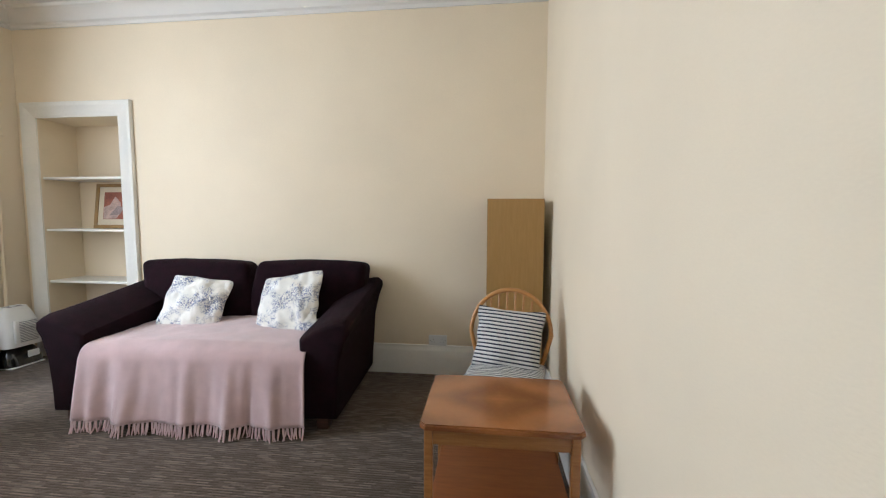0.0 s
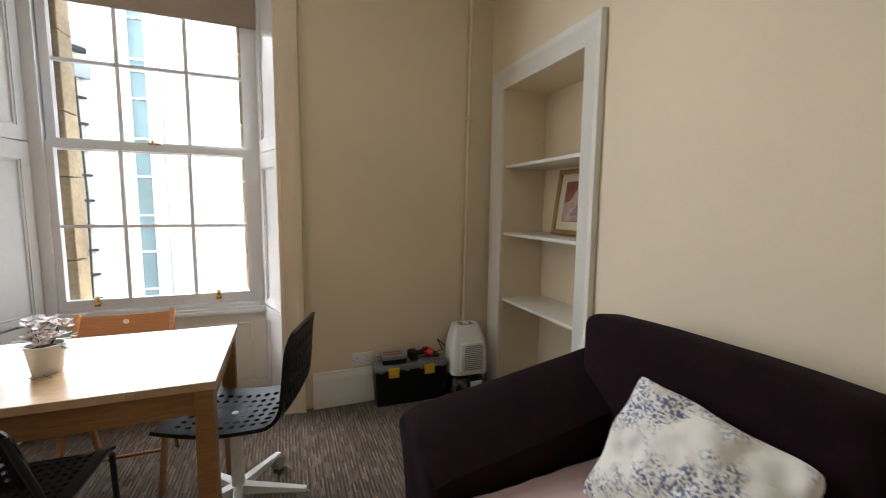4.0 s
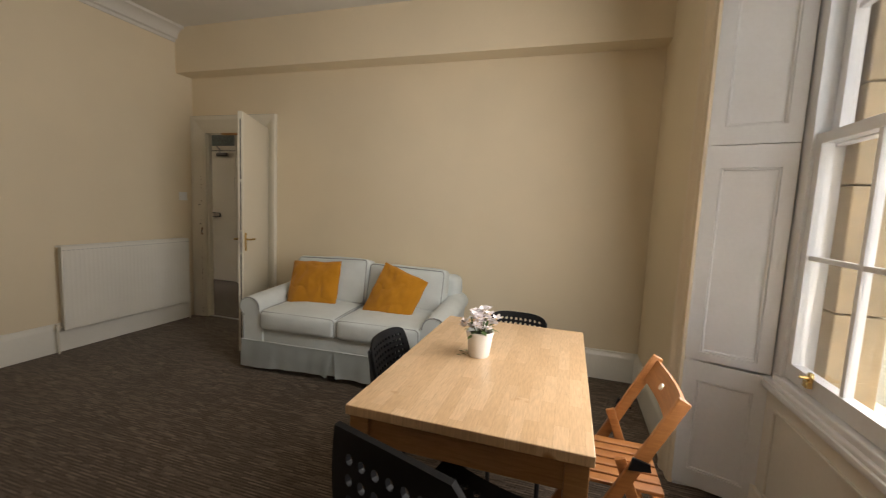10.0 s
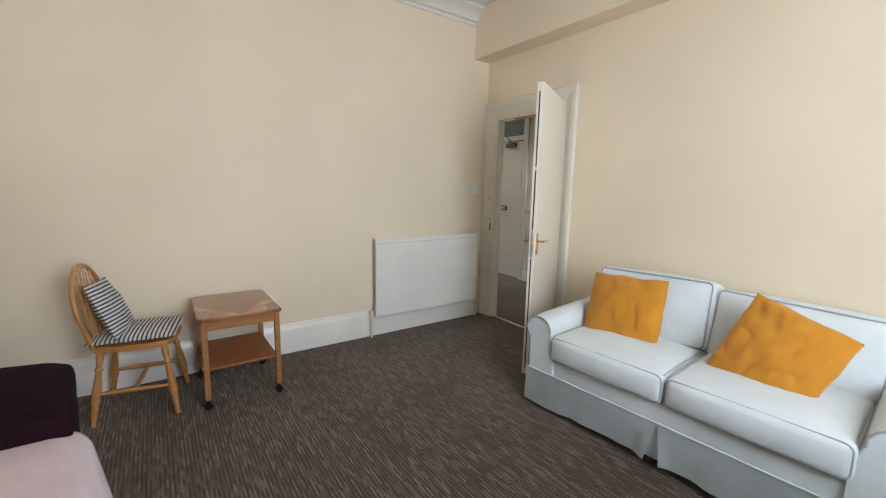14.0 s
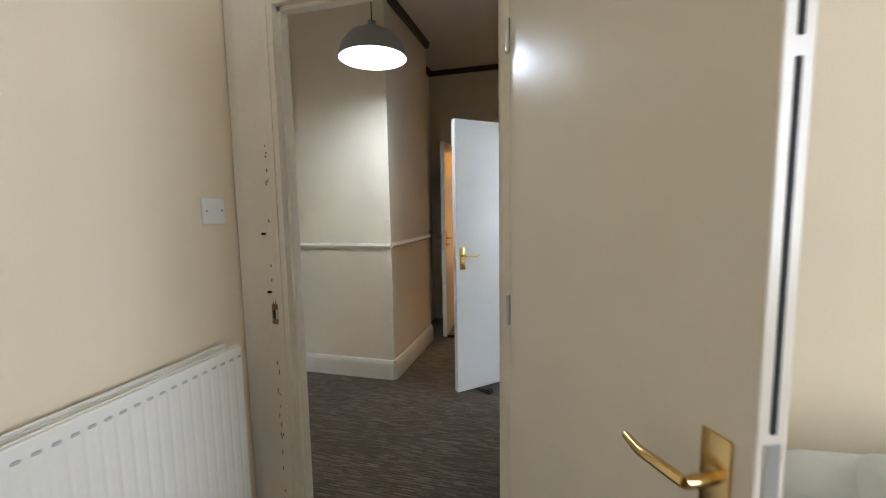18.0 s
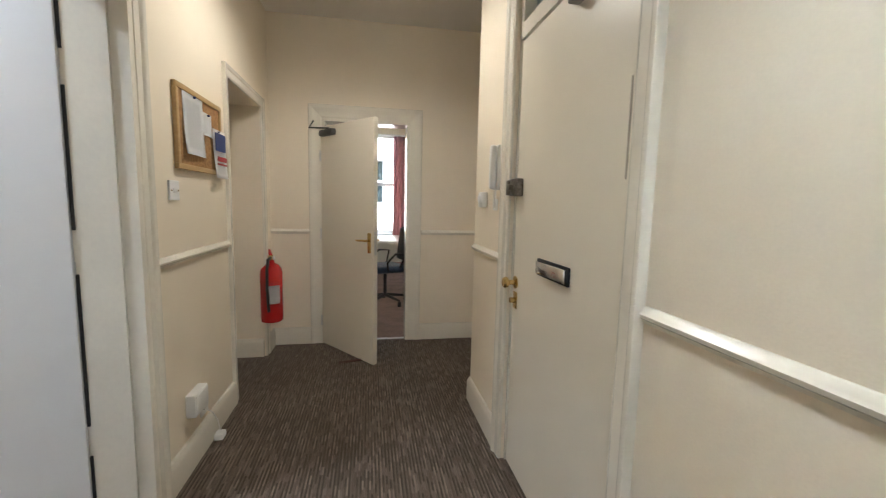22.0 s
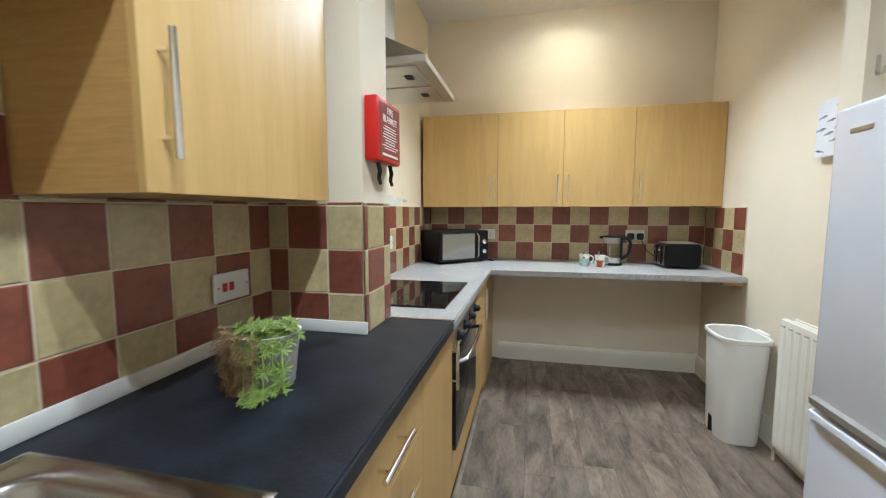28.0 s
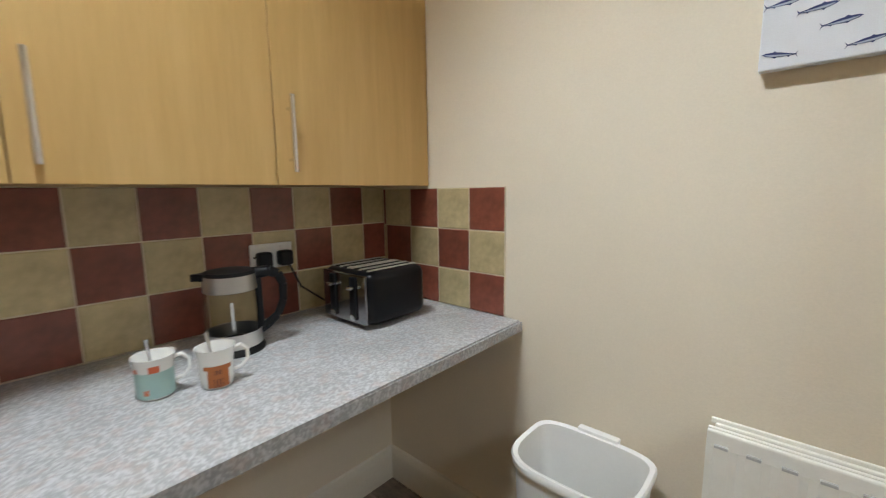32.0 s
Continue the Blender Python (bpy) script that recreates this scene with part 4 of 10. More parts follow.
def soft_block(w, d, h, r=0.05, puff=0.03, seed=0, n=14):
    """An upholstered block: a rounded box whose faces swell; base at z 0, middle at x 0, from y 0 to d."""
    bm = box(B(), -w / 2, 0, 0, w / 2, d, h)
    bmesh.ops.bevel(bm, geom=bm.edges[:], offset=r, segments=4, profile=0.5, affect="EDGES")
    bmesh.ops.subdivide_edges(bm, edges=[e for e in bm.edges if e.calc_length() > 0.09], cuts=5, use_grid_fill=True)
    for v in bm.verts:
        u, q, s = v.co.x / (w / 2), (v.co.y - d / 2) / (d / 2), (v.co.z - h / 2) / (h / 2)
        g = lambda a: max(0.0, 1 - a * a)
        e = noise.noise(v.co * 5 + Vector((seed, seed * 2, 0))) * 0.35 + 1
        v.co += Vector((math.copysign(puff * 0.6 * g(q) * g(s), u) * abs(u) ** 4, math.copysign(puff * g(u) * g(s), q) * abs(q) ** 4, math.copysign(puff * g(u) * g(q), s) * abs(s) ** 4)) * e
    return bm


def piping(parent, pts, mat, r=0.005, closed=True):
    bm = tube(B(), pts, r, 6, closed)
    return part("piping", bm, mat, parent)


# ---------------------------------------------------------------- plum sofa
M_plum = fabric_material("plum_chenille", (0.0105, 0.0017, 0.0042), 260, 0.35, 0.0, bump=0.9)
M_throw = fabric_material("dusty_pink_wool", (0.54, 0.385, 0.37), 350, 0.10, 0.5, bump=0.6, coarse=9)
M_darkwood = wood_material("dark_stained_wood", (0.12, 0.05, 0.03), (0.05, 0.02, 0.012), rough=0.45)


def toile_material(name):
    """Off-white cotton printed with broken blue scenes."""
    m = material(name, (0.78, 0.75, 0.68), 0.9, vary=0.06, scale=5, fine=350, bump=0.3)
    n, l = m.node_tree.nodes, m.node_tree.links
    b = n["Principled BSDF"]
    src = b.inputs["Base Color"].links[0].from_socket
    tc = n.new("ShaderNodeTexCoord")
    big, small = node(m, "ShaderNodeTexNoise", Scale=9.0, Detail=4.0), node(m, "ShaderNodeTexNoise", Scale=115.0, Detail=9.0)
    for t in (big, small):
        l.new(tc.outputs["Object"], t.inputs["Vector"])
    r1, r2 = n.new("ShaderNodeMapRange"), n.new("ShaderNodeMapRange")
    for r, a, c in ((r1, 0.44, 0.54), (r2, 0.47, 0.56)):
        r.inputs["From Min"].default_value, r.inputs["From Max"].default_value = a, c
    l.new(big.outputs["Fac"], r1.inputs["Value"])
    l.new(small.outputs["Fac"], r2.inputs["Value"])
    mul = n.new("ShaderNodeMath")
    mul.operation = "MULTIPLY"
    l.new(r1.outputs[0], mul.inputs[0])
    l.new(r2.outputs[0], mul.inputs[1])
    mix = n.new("ShaderNodeMix")
    mix.data_type = "RGBA"
    l.new(mul.outputs[0], mix.inputs["Factor"])
    l.new(src, mix.inputs["A"])
    mix.inputs["B"].default_value = (0.13, 0.16, 0.27, 1)
    l.new(mix.outputs["Result"], b.inputs["Base Color"])
    return m


M_toile = toile_material("blue_toile_print")
sofa = thing("sofa", pose(-2.165, 3.035, 0, 0, 0, 3.0), "dark plum chenille two-seat sofa with flared arms", "sofa")
SW, SD = 1.75, 0.97
part("base", absorb(B(), soft_block(SW - 0.34, SD - 0.06, 0.22, 0.03, 0.006), Matrix.Translation((0, 0.03, 0.07))), M_plum, sofa)
part("seat_cushion", absorb(B(), soft_block(SW - 0.36, 0.75, 0.20, 0.06, 0.03, 2), Matrix.Translation((0, 0.02, 0.27))), M_plum, sofa)


def flared_arm(side):
    """A sloping arm, low in front and high behind, whose top rolls outwards."""
    bm = B()
    sections = []
    nseg = 14
    for k in range(nseg + 1):
        t = k / nseg
        y = SD * t
        top = 0.655 + 0.125 * t ** 1.2
        if k == 0:
            top -= 0.012
        x0 = SW / 2 - 0.205
        prof = [(x0, 0.07), (SW / 2, 0.07), (SW / 2 + 0.005, 0.22), (SW / 2 + 0.02, top * 0.62), (SW / 2 + 0.055, top * 0.82), (SW / 2 + 0.085, top - 0.065), (SW / 2 + 0.082, top - 0.025),
                (SW / 2 + 0.050, top + 0.002), (SW / 2 + 0.005, top), (SW / 2 - 0.06, top - 0.018), (SW / 2 - 0.13, top - 0.050), (x0 - 0.008, top - 0.10), (x0 - 0.005, 0.30)]
        shrink = 0.985 if k in (0, nseg) else 1.0
        cx, cz = SW / 2 - 0.06, top / 2
        sections.append([bm.verts.new((side * (cx + (px - cx) * shrink), y, cz + (pz - cz) * shrink)) for px, pz in prof])
    kk = len(sections[0])
    for a, b in zip(sections, sections[1:]):
        for i in range(kk):
            bm.faces.new((a[i], a[(i + 1) % kk], b[(i + 1) % kk], b[i]))
    bm.faces.new(sections[0])
    bm.faces.new(sections[-1])
    bmesh.ops.recalc_face_normals(bm, faces=bm.faces[:])
    bmesh.ops.bevel(bm, geom=[e for e in bm.edges if (abs(e.verts[0].co.y) < 1e-4 and abs(e.verts[1].co.y) < 1e-4)], offset=0.022, segments=3, profile=0.5, affect="EDGES")
    return bm


part("arm", flared_arm(1), M_plum, sofa)
part("arm", flared_arm(-1), M_plum, sofa)
part("back_frame", absorb(B(), soft_block(SW - 0.3, 0.14, 0.68, 0.05, 0.01), Matrix.Translation((0, SD - 0.13, 0.07))), M_plum, sofa)
for s, w in ((-1, 0.84), (1, 0.84)):
    bc = soft_block(w, 0.22, 0.51, 0.050, 0.020, 3 + s)
    for v in bc.verts:
        if v.co.z > 0.25:
            v.co.x += s * 0.04 * (v.co.z - 0.25) / 0.25
    bc.transform(pose(s * 0.42, 0.645, 0.42, -8, 0, 0))
    part("back_cushion", bc, M_plum, sofa)
for x in (-SW / 2 + 0.09, SW / 2 - 0.09):
    for y in (0.07, SD - 0.08):
        part("foot", rbox(B(), x - 0.035, y - 0.035, 0, x + 0.035, y + 0.035, 0.075, 0.006), M_darkwood, sofa, "dark wooden block foot")

# throw over the seat, hanging down in front with a fringe
TW = 1.34


def throw_point(u, v):
    """u across, v from the back of the seat to the hem in front."""
    x = (u - 0.5) * (TW + 0.10 * max(0, v - 0.45)) + 0.03
    sag = noise.noise(Vector((u * 3.1, v * 2.2, 5.0)))
    fold = math.sin(u * 31 + 2.4 * noise.noise(Vector((u * 4, 0, 1.7)))) * 0.5 + noise.noise(Vector((u * 11, 0.4, 8.0))) + 0.7 * noise.noise(Vector((u * 27, v * 2.0, 3.0)))
    L1, L2 = 0.70, 0.40
    s = v * (L1 + L2)
    if s < L1 - 0.06:
        y, z = 0.68 - s, 0.492 + 0.012 * sag + 0.018 * (1 - (2 * u - 1) ** 2) + 0.010 * abs(noise.noise(Vector((u * 9 + v * 4, v * 7 - u * 3, 2.2)))) * min(1, 12 * (L1 - 0.06 - s))
    elif s < L1 + 0.05:
        a = (s - L1 + 0.06) / 0.11 * math.pi / 2
        y, z = 0.04 - 0.07 * math.sin(a), 0.490 - 0.07 * (1 - math.cos(a)) + 0.012 * sag * (1 - a / 1.6)
    else:
        d = s - L1 - 0.05
        y, z = -0.03 - 0.03 * d / 0.35 - (0.014 + 0.055 * d / 0.35) * (0.5 + 0.5 * fold), 0.42 - d
    return Vector((x, y, z))


bm = B()
grid_sheet(bm, 90, 44, throw_point)
throw = thing("throw_blanket", sofa.matrix_basis.copy(), "dusty pink wool throw with a knotted fringe over the sofa seat", "throw")
tb_ob = part("cloth", bm, M_throw, throw, smooth="all")
sol = tb_ob.modifiers.new("thick", "SOLIDIFY")
sol.thickness, sol.offset = 0.006, 1
rng = random.Random(5)
for k in range(62):
    u = (k + 0.5) / 62
    p = throw_point(u, 1.0)
    bm = B()
    for q in range(2):
        dx, ln = rng.uniform(-0.014, 0.014), rng.uniform(0.06, 0.085)
        tip_z = max(0.006, p.z - ln)
        tube(bm, [p + Vector((q * 0.006, 0, 0.004)), p + Vector((dx * 0.4 + q * 0.005, -0.006, -ln * 0.45)), (p.x + dx + q * 0.008, p.y - rng.uniform(0.004, 0.028), tip_z)], [0.0045, 0.005, 0.0035], 5)
    part("tassel", bm, M_throw, throw)

for i, (x, y, z, rx, ry, rz, cs) in enumerate(((-2.515, 3.545, 0.622, -28, 7, 6, 0.445), (-1.805, 3.55, 0.645, -33, -10, -6, 0.495))):
    c = single("scatter_cushion", pillow(cs, cs - 0.01, 0.145, 3 + i * 7, 40, 0.05, 0.022, 0.06), M_toile, pose(x, y, z, rx, ry, rz), "off-white scatter cushion with blue toile print on the plum sofa", "cushion", "toile cushions")

# ---------------------------------------------------------------- pale blue sofa
M_blue = fabric_material("pale_blue_cotton", (0.655, 0.70, 0.69), 420, 0.06, 0.2, bump=0.35, coarse=7)
M_grey_pipe = fabric_material("grey_piping", (0.34, 0.36, 0.365), 300, 0.05)
M_mustard = fabric_material("mustard_linen", (0.53, 0.225, 0.018), 300, 0.03, 0.2, bump=0.35, coarse=10)
BW, BD = 1.62, 0.84
bs = thing("sofa", pose(-2.36, 0.915, 0, 0, 0, 183.0), "pale blue loose-cover sofa with rolled arms and grey piping", "sofa")
part("base", absorb(B(), soft_block(BW - 0.30, BD - 0.06, 0.22, 0.03, 0.008), Matrix.Translation((0, 0.02, 0.13))), M_blue, bs)


def skirt(x0, x1, y, bulge, seed, split):
    """A hanging valance; split: the end (0 or 1) at the middle pleat, where the hem kicks open."""
    bm = B()

    def f(u, v):
        near = (u if split else 1 - u) ** 7
        wv = noise.noise(Vector((u * 5 + seed, v, seed))) * 0.020 * (1 - v) + (math.sin(u * 17 + seed) * 0.004 + math.sin(u * 41 + seed * 3) * 0.0025) * (1 - v) ** 0.6
        x = x0 + (x1 - x0) * u + (-1 if split else 1) * 0.035 * near * (1 - v)
        return Vector((x, y - bulge * (1 - v) + wv - 0.020 * near * (1 - v), 0.040 + 0.198 * v - 0.010 * math.sin(u * 5 + seed) * (1 - v)))
    grid_sheet(bm, 40, 8, f)
    bmesh.ops.solidify(bm, geom=bm.faces[:], thickness=0.005)
    return bm


part("skirt", skirt(-BW / 2 + 0.008, -0.012, -0.010, 0.012, 1, 1), M_blue, bs)
part("skirt", skirt(-0.008, BW / 2 - 0.008, -0.008, 0.016, 4, 0), M_blue, bs)
part("pleat", rbox(B(), -0.09, 0.002, 0.045, 0.09, 0.006, 0.235, 0.001, 1), M_blue, bs)
part("skirt_seam", tube(B(), [(-BW / 2 + 0.008 + k * (BW - 0.016) / 12, -0.013 - 0.002 * (k % 2), 0.238) for k in range(13)], 0.0045, 6), M_blue, bs)
for s in (-1, 1):
    bm = B()
    grid_sheet(bm, 20, 6, lambda u, v: Vector((s * (BW / 2 - 0.010 + 0.012 * (1 - v)), -0.008 + BD * u, 0.04 + 0.198 * v)))
    part("side_skirt", bm, M_blue, bs)


def rolled_arm(side):
    bm = B()
    nseg = 10
    secs = []
    for k in range(nseg + 1):
        t = k / nseg
        y = 0.0 + (BD - 0.06) * t
        x0 = BW / 2 - 0.19
        prof = [(x0, 0.15), (BW / 2 - 0.02, 0.15), (BW / 2 - 0.02, 0.38), (BW / 2 - 0.015, 0.43)]
        for q in range(11):
            a = radians(-60 + 250 * q / 10)
            prof.append((BW / 2 - 0.075 + 0.088 * math.cos(a), 0.495 + 0.078 * math.sin(a)))
        prof += [(x0, 0.40)]
        lift = 0.035 * t
        sh = 0.97 if k in (0, nseg) else 1
        cx, cz = BW / 2 - 0.09, 0.36
        secs.append([bm.verts.new((side * (cx + (px - cx) * sh), y, cz + (pz + (lift if pz > 0.3 else 0) - cz) * sh)) for px, pz in prof])
    kk = len(secs[0])
    for a, b in zip(secs, secs[1:]):
        for i in range(kk):
            bm.faces.new((a[i], a[(i + 1) % kk], b[(i + 1) % kk], b[i]))
    bm.faces.new(secs[0])
    bm.faces.new(secs[-1])
    ring = [v.co.copy() for v in secs[0]]
    return bm, ring


for s in (1, -1):
    bm, ring = rolled_arm(s)
    arm = part("arm", bm, M_blue, bs)
    piping(arm, [p + Vector((0, -0.002, 0)) for p in ring[1:-1]], M_grey_pipe, 0.0045, False)
part("back_frame", absorb(B(), soft_block(BW - 0.10, 0.17, 0.62, 0.06, 0.015, 5), Matrix.Translation((0, BD - 0.19, 0.13))), M_blue, bs)


def edge_ring(w, h, d=0.010, n=5):
    """The line of piping round the front face of a boxed cushion, with rounded corners."""
    r, pts = 0.03, []
    for cx, cz, a0 in ((w / 2 - d - r, h - d - r, 0), (-w / 2 + d + r, h - d - r, 90), (-w / 2 + d + r, d + r, 180), (w / 2 - d - r, d + r, 270)):
        pts += [Vector((cx + r * math.cos(radians(a0 + 90 * k / n)), d, cz + r * math.sin(radians(a0 + 90 * k / n)))) for k in range(n + 1)]
    return pts


for s in (-1, 1):
    m = Matrix.Translation((s * 0.32, -0.02, 0.325))
    sc = soft_block(0.635, 0.66, 0.155, 0.034, 0.030, 7 + s)
    sc.transform(m)
    seat = part("seat_cushion", sc, M_blue, bs)
    piping(seat, [m @ p for p in edge_ring(0.635, 0.155)], M_grey_pipe, 0.0045)
    for q in (-1, 1):
        piping(seat, [m @ Vector((q * 0.3075, 0.03 + 0.1 * k, 0.145 + 0.012 * math.sin(k * 0.5))) for k in range(7)], M_grey_pipe, 0.004, False)
    m = Matrix(pose(s * 0.325, 0.465 if s > 0 else 0.445, 0.445 if s > 0 else 0.475, -12, s * 1.5, 0))
    bc = soft_block(0.66, 0.19, 0.385, 0.034, 0.026, 11 + s)
    for v in bc.verts:
        g = max(0.0, 1 - (v.co.x / 0.33) ** 2)
        v.co.z -= 0.018 * g * max(0, v.co.z) / 0.385 + 0.010 * noise.noise(Vector((v.co.x * 6, v.co.z * 6, s)))
        v.co.y += 0.010 * noise.noise(Vector((v.co.x * 9 + s, v.co.z * 7, 4.0)))
    bc.transform(m)
    back = part("back_cushion", bc, M_blue, bs)
    ring = []
    for p in edge_ring(0.66, 0.385):
        g = max(0.0, 1 - (p.x / 0.33) ** 2)
        ring.append(m @ (p - Vector((0, 0.003, 0.018 * g * p.z / 0.385))))
    piping(back, ring, M_grey_pipe, 0.0045)
for (x, y, z, rx, ry, rz, cw, ch) in ((-1.930, 0.575, 0.610, 22, 3, 4, 0.455, 0.45), (-2.665, 0.590, 0.605, 20, -18, -5, 0.405, 0.45)):
    single("scatter_cushion", pillow(cw, ch, 0.13, x * 3, 40, 0.035, 0.016, 0.02), M_mustard, pose(x, y, z, rx, ry, rz), "mustard yellow linen scatter cushion on the blue sofa", "cushion", "mustard cushions")

# ---------------------------------------------------------------- dining table
def staved_material(name):
    """Butcher-block birch: narrow staves of broken length, each in its own shade, with knots."""
    m = bpy.data.materials.new(name)
    m.use_nodes = True
    n, l = m.node_tree.nodes, m.node_tree.links
    b = n["Principled BSDF"]
    b.inputs["Roughness"].default_value = 0.32
    b.inputs["Coat Weight"].default_value, b.inputs["Coat Roughness"].default_value = 0.25, 0.2
    tc, mp = n.new("ShaderNodeTexCoord"), n.new("ShaderNodeMapping")
    mp.inputs["Rotation"].default_value = (0, 0, radians(90))
    l.new(tc.outputs["Object"], mp.inputs["Vector"])
    br = n.new("ShaderNodeTexBrick")
    br.inputs["Color1"].default_value, br.inputs["Color2"].default_value = (0.60, 0.405, 0.24, 1), (0.51, 0.325, 0.175, 1)
    br.inputs["Mortar"].default_value = (0.46, 0.29, 0.155, 1)
    br.inputs["Mortar Size"].default_value, br.inputs["Scale"].default_value, br.inputs["Bias"].default_value = 0.0005, 1.0, -0.1
    br.inputs["Brick Width"].default_value, br.inputs["Row Height"].default_value = 0.21, 0.040
    br.offset, br.squash = 0.37, 1.0
    l.new(mp.outputs[0], br.inputs["Vector"])
    gr, kn = node(m, "ShaderNodeTexNoise", Scale=22.0, Detail=5.0), node(m, "ShaderNodeTexNoise", Scale=11.0, Detail=2.0)
    mp2 = n.new("ShaderNodeMapping")
    mp2.inputs["Scale"].default_value = (9, 1, 1)
    l.new(tc.outputs["Object"], mp2.inputs["Vector"])
    l.new(mp2.outputs[0], gr.inputs["Vector"])
    l.new(tc.outputs["Object"], kn.inputs["Vector"])
    r = n.new("ShaderNodeMapRange")
    r.inputs["From Min"].default_value, r.inputs["From Max"].default_value = 0.25, 0.75
    r.inputs["To Min"].default_value, r.inputs["To Max"].default_value = 0.84, 1.14
    l.new(gr.outputs["Fac"], r.inputs["Value"])
    k = n.new("ShaderNodeMapRange")
    k.inputs["From Min"].default_value, k.inputs["From Max"].default_value = 0.70, 0.78
    l.new(kn.outputs["Fac"], k.inputs["Value"])
    sc = n.new("ShaderNodeVectorMath")
    sc.operation = "SCALE"
    l.new(br.outputs["Color"], sc.inputs[0])
    l.new(r.outputs[0], sc.inputs["Scale"])
    mix = n.new("ShaderNodeMix")
    mix.data_type = "RGBA"
    l.new(k.outputs[0], mix.inputs["Factor"])
    l.new(sc.outputs[0], mix.inputs["A"])
    mix.inputs["B"].default_value = (0.36, 0.17, 0.055, 1)
    l.new(mix.outputs["Result"], b.inputs["Base Color"])
    return m


M_birch = staved_material("birch_stave_board")
M_birchleg = wood_material("oiled_birch", (0.40, 0.20, 0.075), (0.26, 0.12, 0.04), rough=0.42)
TX0, TX1, TY0, TY1 = -4.02, -3.335, 1.35, 2.42
dt = thing("dining_table", pose((TX0 + TX1) / 2, (TY0 + TY1) / 2, 0), "birch stave dining table with square legs and worn top", "table")
hx, hy = (TX1 - TX0) / 2, (TY1 - TY0) / 2
part("tabletop", rbox(B(), -hx, -hy, 0.705, hx, hy, 0.735, 0.003), M_birch, dt, smooth=False)
for sx in (-1, 1):
    part("apron", rbox(B(), sx * (hx - 0.035) - 0.011, -hy + 0.06, 0.615, sx * (hx - 0.035) + 0.011, hy - 0.06, 0.705, 0.002), M_birchleg, dt, smooth=False)
    for sy in (-1, 1):
        part("leg", rbox(B(), sx * (hx - 0.04) - 0.03, sy * (hy - 0.04) - 0.03, 0, sx * (hx - 0.04) + 0.03, sy * (hy - 0.04) + 0.03, 0.705, 0.003), M_birchleg, dt, smooth=False)
for sy in (-1, 1):
    part("apron", rbox(B(), -hx + 0.06, sy * (hy - 0.035) - 0.011, 0.615, hx - 0.06, sy * (hy - 0.035) + 0.011, 0.705, 0.002), M_birchleg, dt, smooth=False)

# flower pot
fp = thing("flower_pot", pose(-3.61, 1.87, 0.735), "small white pot with pale pink artificial flowers on the table", "plant pot")
part("pot", lathe(B(), [(0.0, 0.0), (0.038, 0.0), (0.041, 0.004), (0.053, 0.092), (0.056, 0.094), (0.056, 0.102), (0.050, 0.102), (0.048, 0.085), (0, 0.083)], 28), M_plastic, fp, "white glazed pot")
M_soil = material("dark_moss", (0.03, 0.035, 0.015), 0.95, vary=0.4, fine=200, bump=0.8)
part("moss", lathe(B(), [(0.0, 0.094), (0.03, 0.092), (0.0485, 0.086)], 20), M_soil, fp)
M_petal = material("pale_pink_petal", (0.86, 0.80, 0.81), 0.7, vary=0.10, scale=40)
M_pollen = plain("yellow_pollen", (0.75, 0.45, 0.04), 0.7)
M_leaf = material("flower_leaf_green", (0.07, 0.12, 0.035), 0.6, vary=0.25, scale=30)
rng = random.Random(11)
for k in range(30):
    a, rr = rng.uniform(0, 6.28), rng.uniform(0.005, 0.066)
    head = Vector((rr * math.cos(a), rr * math.sin(a), rng.uniform(0.112, 0.190) - rr * 0.25))
    bm = B()
    for q in range(9):
        b_, t_ = q / 9 * 6.28 + rng.uniform(-0.2, 0.2), rng.uniform(0.15, 0.9)
        dv = Vector((math.cos(b_) * math.cos(t_), math.sin(b_) * math.cos(t_), math.sin(t_)))
        sd = dv.cross(Vector((0, 0, 1))).normalized() * 0.0105
        tip = head + dv * rng.uniform(0.020, 0.027)
        mid = head + dv * 0.015
        lo, m1, m2, hi = bm.verts.new(head), bm.verts.new(mid + sd), bm.verts.new(mid - sd), bm.verts.new(tip)
        bm.faces.new((lo, m1, hi, m2))
    fl = part("blossom", bm, M_petal, fp, smooth=False)
    part("flower_centre", lathe(B(), [(0, 0.004), (0.0035, 0.002), (0.004, 0.0), (0, -0.002)], 8, tuple(head)), M_pollen, fl, "yellow flower centre")
bm = B()
for k in range(13):
    a = rng.uniform(0, 6.28)
    tube(bm, [(0.01 * math.cos(a), 0.01 * math.sin(a), 0.085), (0.03 * math.cos(a), 0.03 * math.sin(a), 0.12), (0.04 * math.cos(a), 0.04 * math.sin(a), 0.15)], 0.0016, 5)
for k in range(16):
    a, rr = rng.uniform(0, 6.28), rng.uniform(0.03, 0.07)
    c = Vector((rr * math.cos(a), rr * math.sin(a), rng.uniform(0.095, 0.125)))
    d = Vector((math.cos(a), math.sin(a), rng.uniform(-0.5, 0.4))).normalized()
    s = d.cross(Vector((0, 0, 1))).normalized() * 0.009
    vs = [bm.verts.new(q) for q in (c, c + d * 0.016 + s, c + d * 0.034, c + d * 0.016 - s)]
    bm.faces.new(vs)
part("foliage", bm, M_leaf, fp, smooth=False)
bm = B()
for k in range(5):
    c = Vector((0.045 + 0.02 * math.sin(k * 2.1), -0.02 + 0.015 * k, 0.004))
    vs = [bm.verts.new(c + Vector(q)) for q in ((0, 0, 0), (0.012, 0.006, 0.003), (0.022, 0, 0.001), (0.012, -0.006, 0.003))]
    bm.faces.new(vs)
part("fallen_leaves", bm, M_leaf, fp, smooth=False)


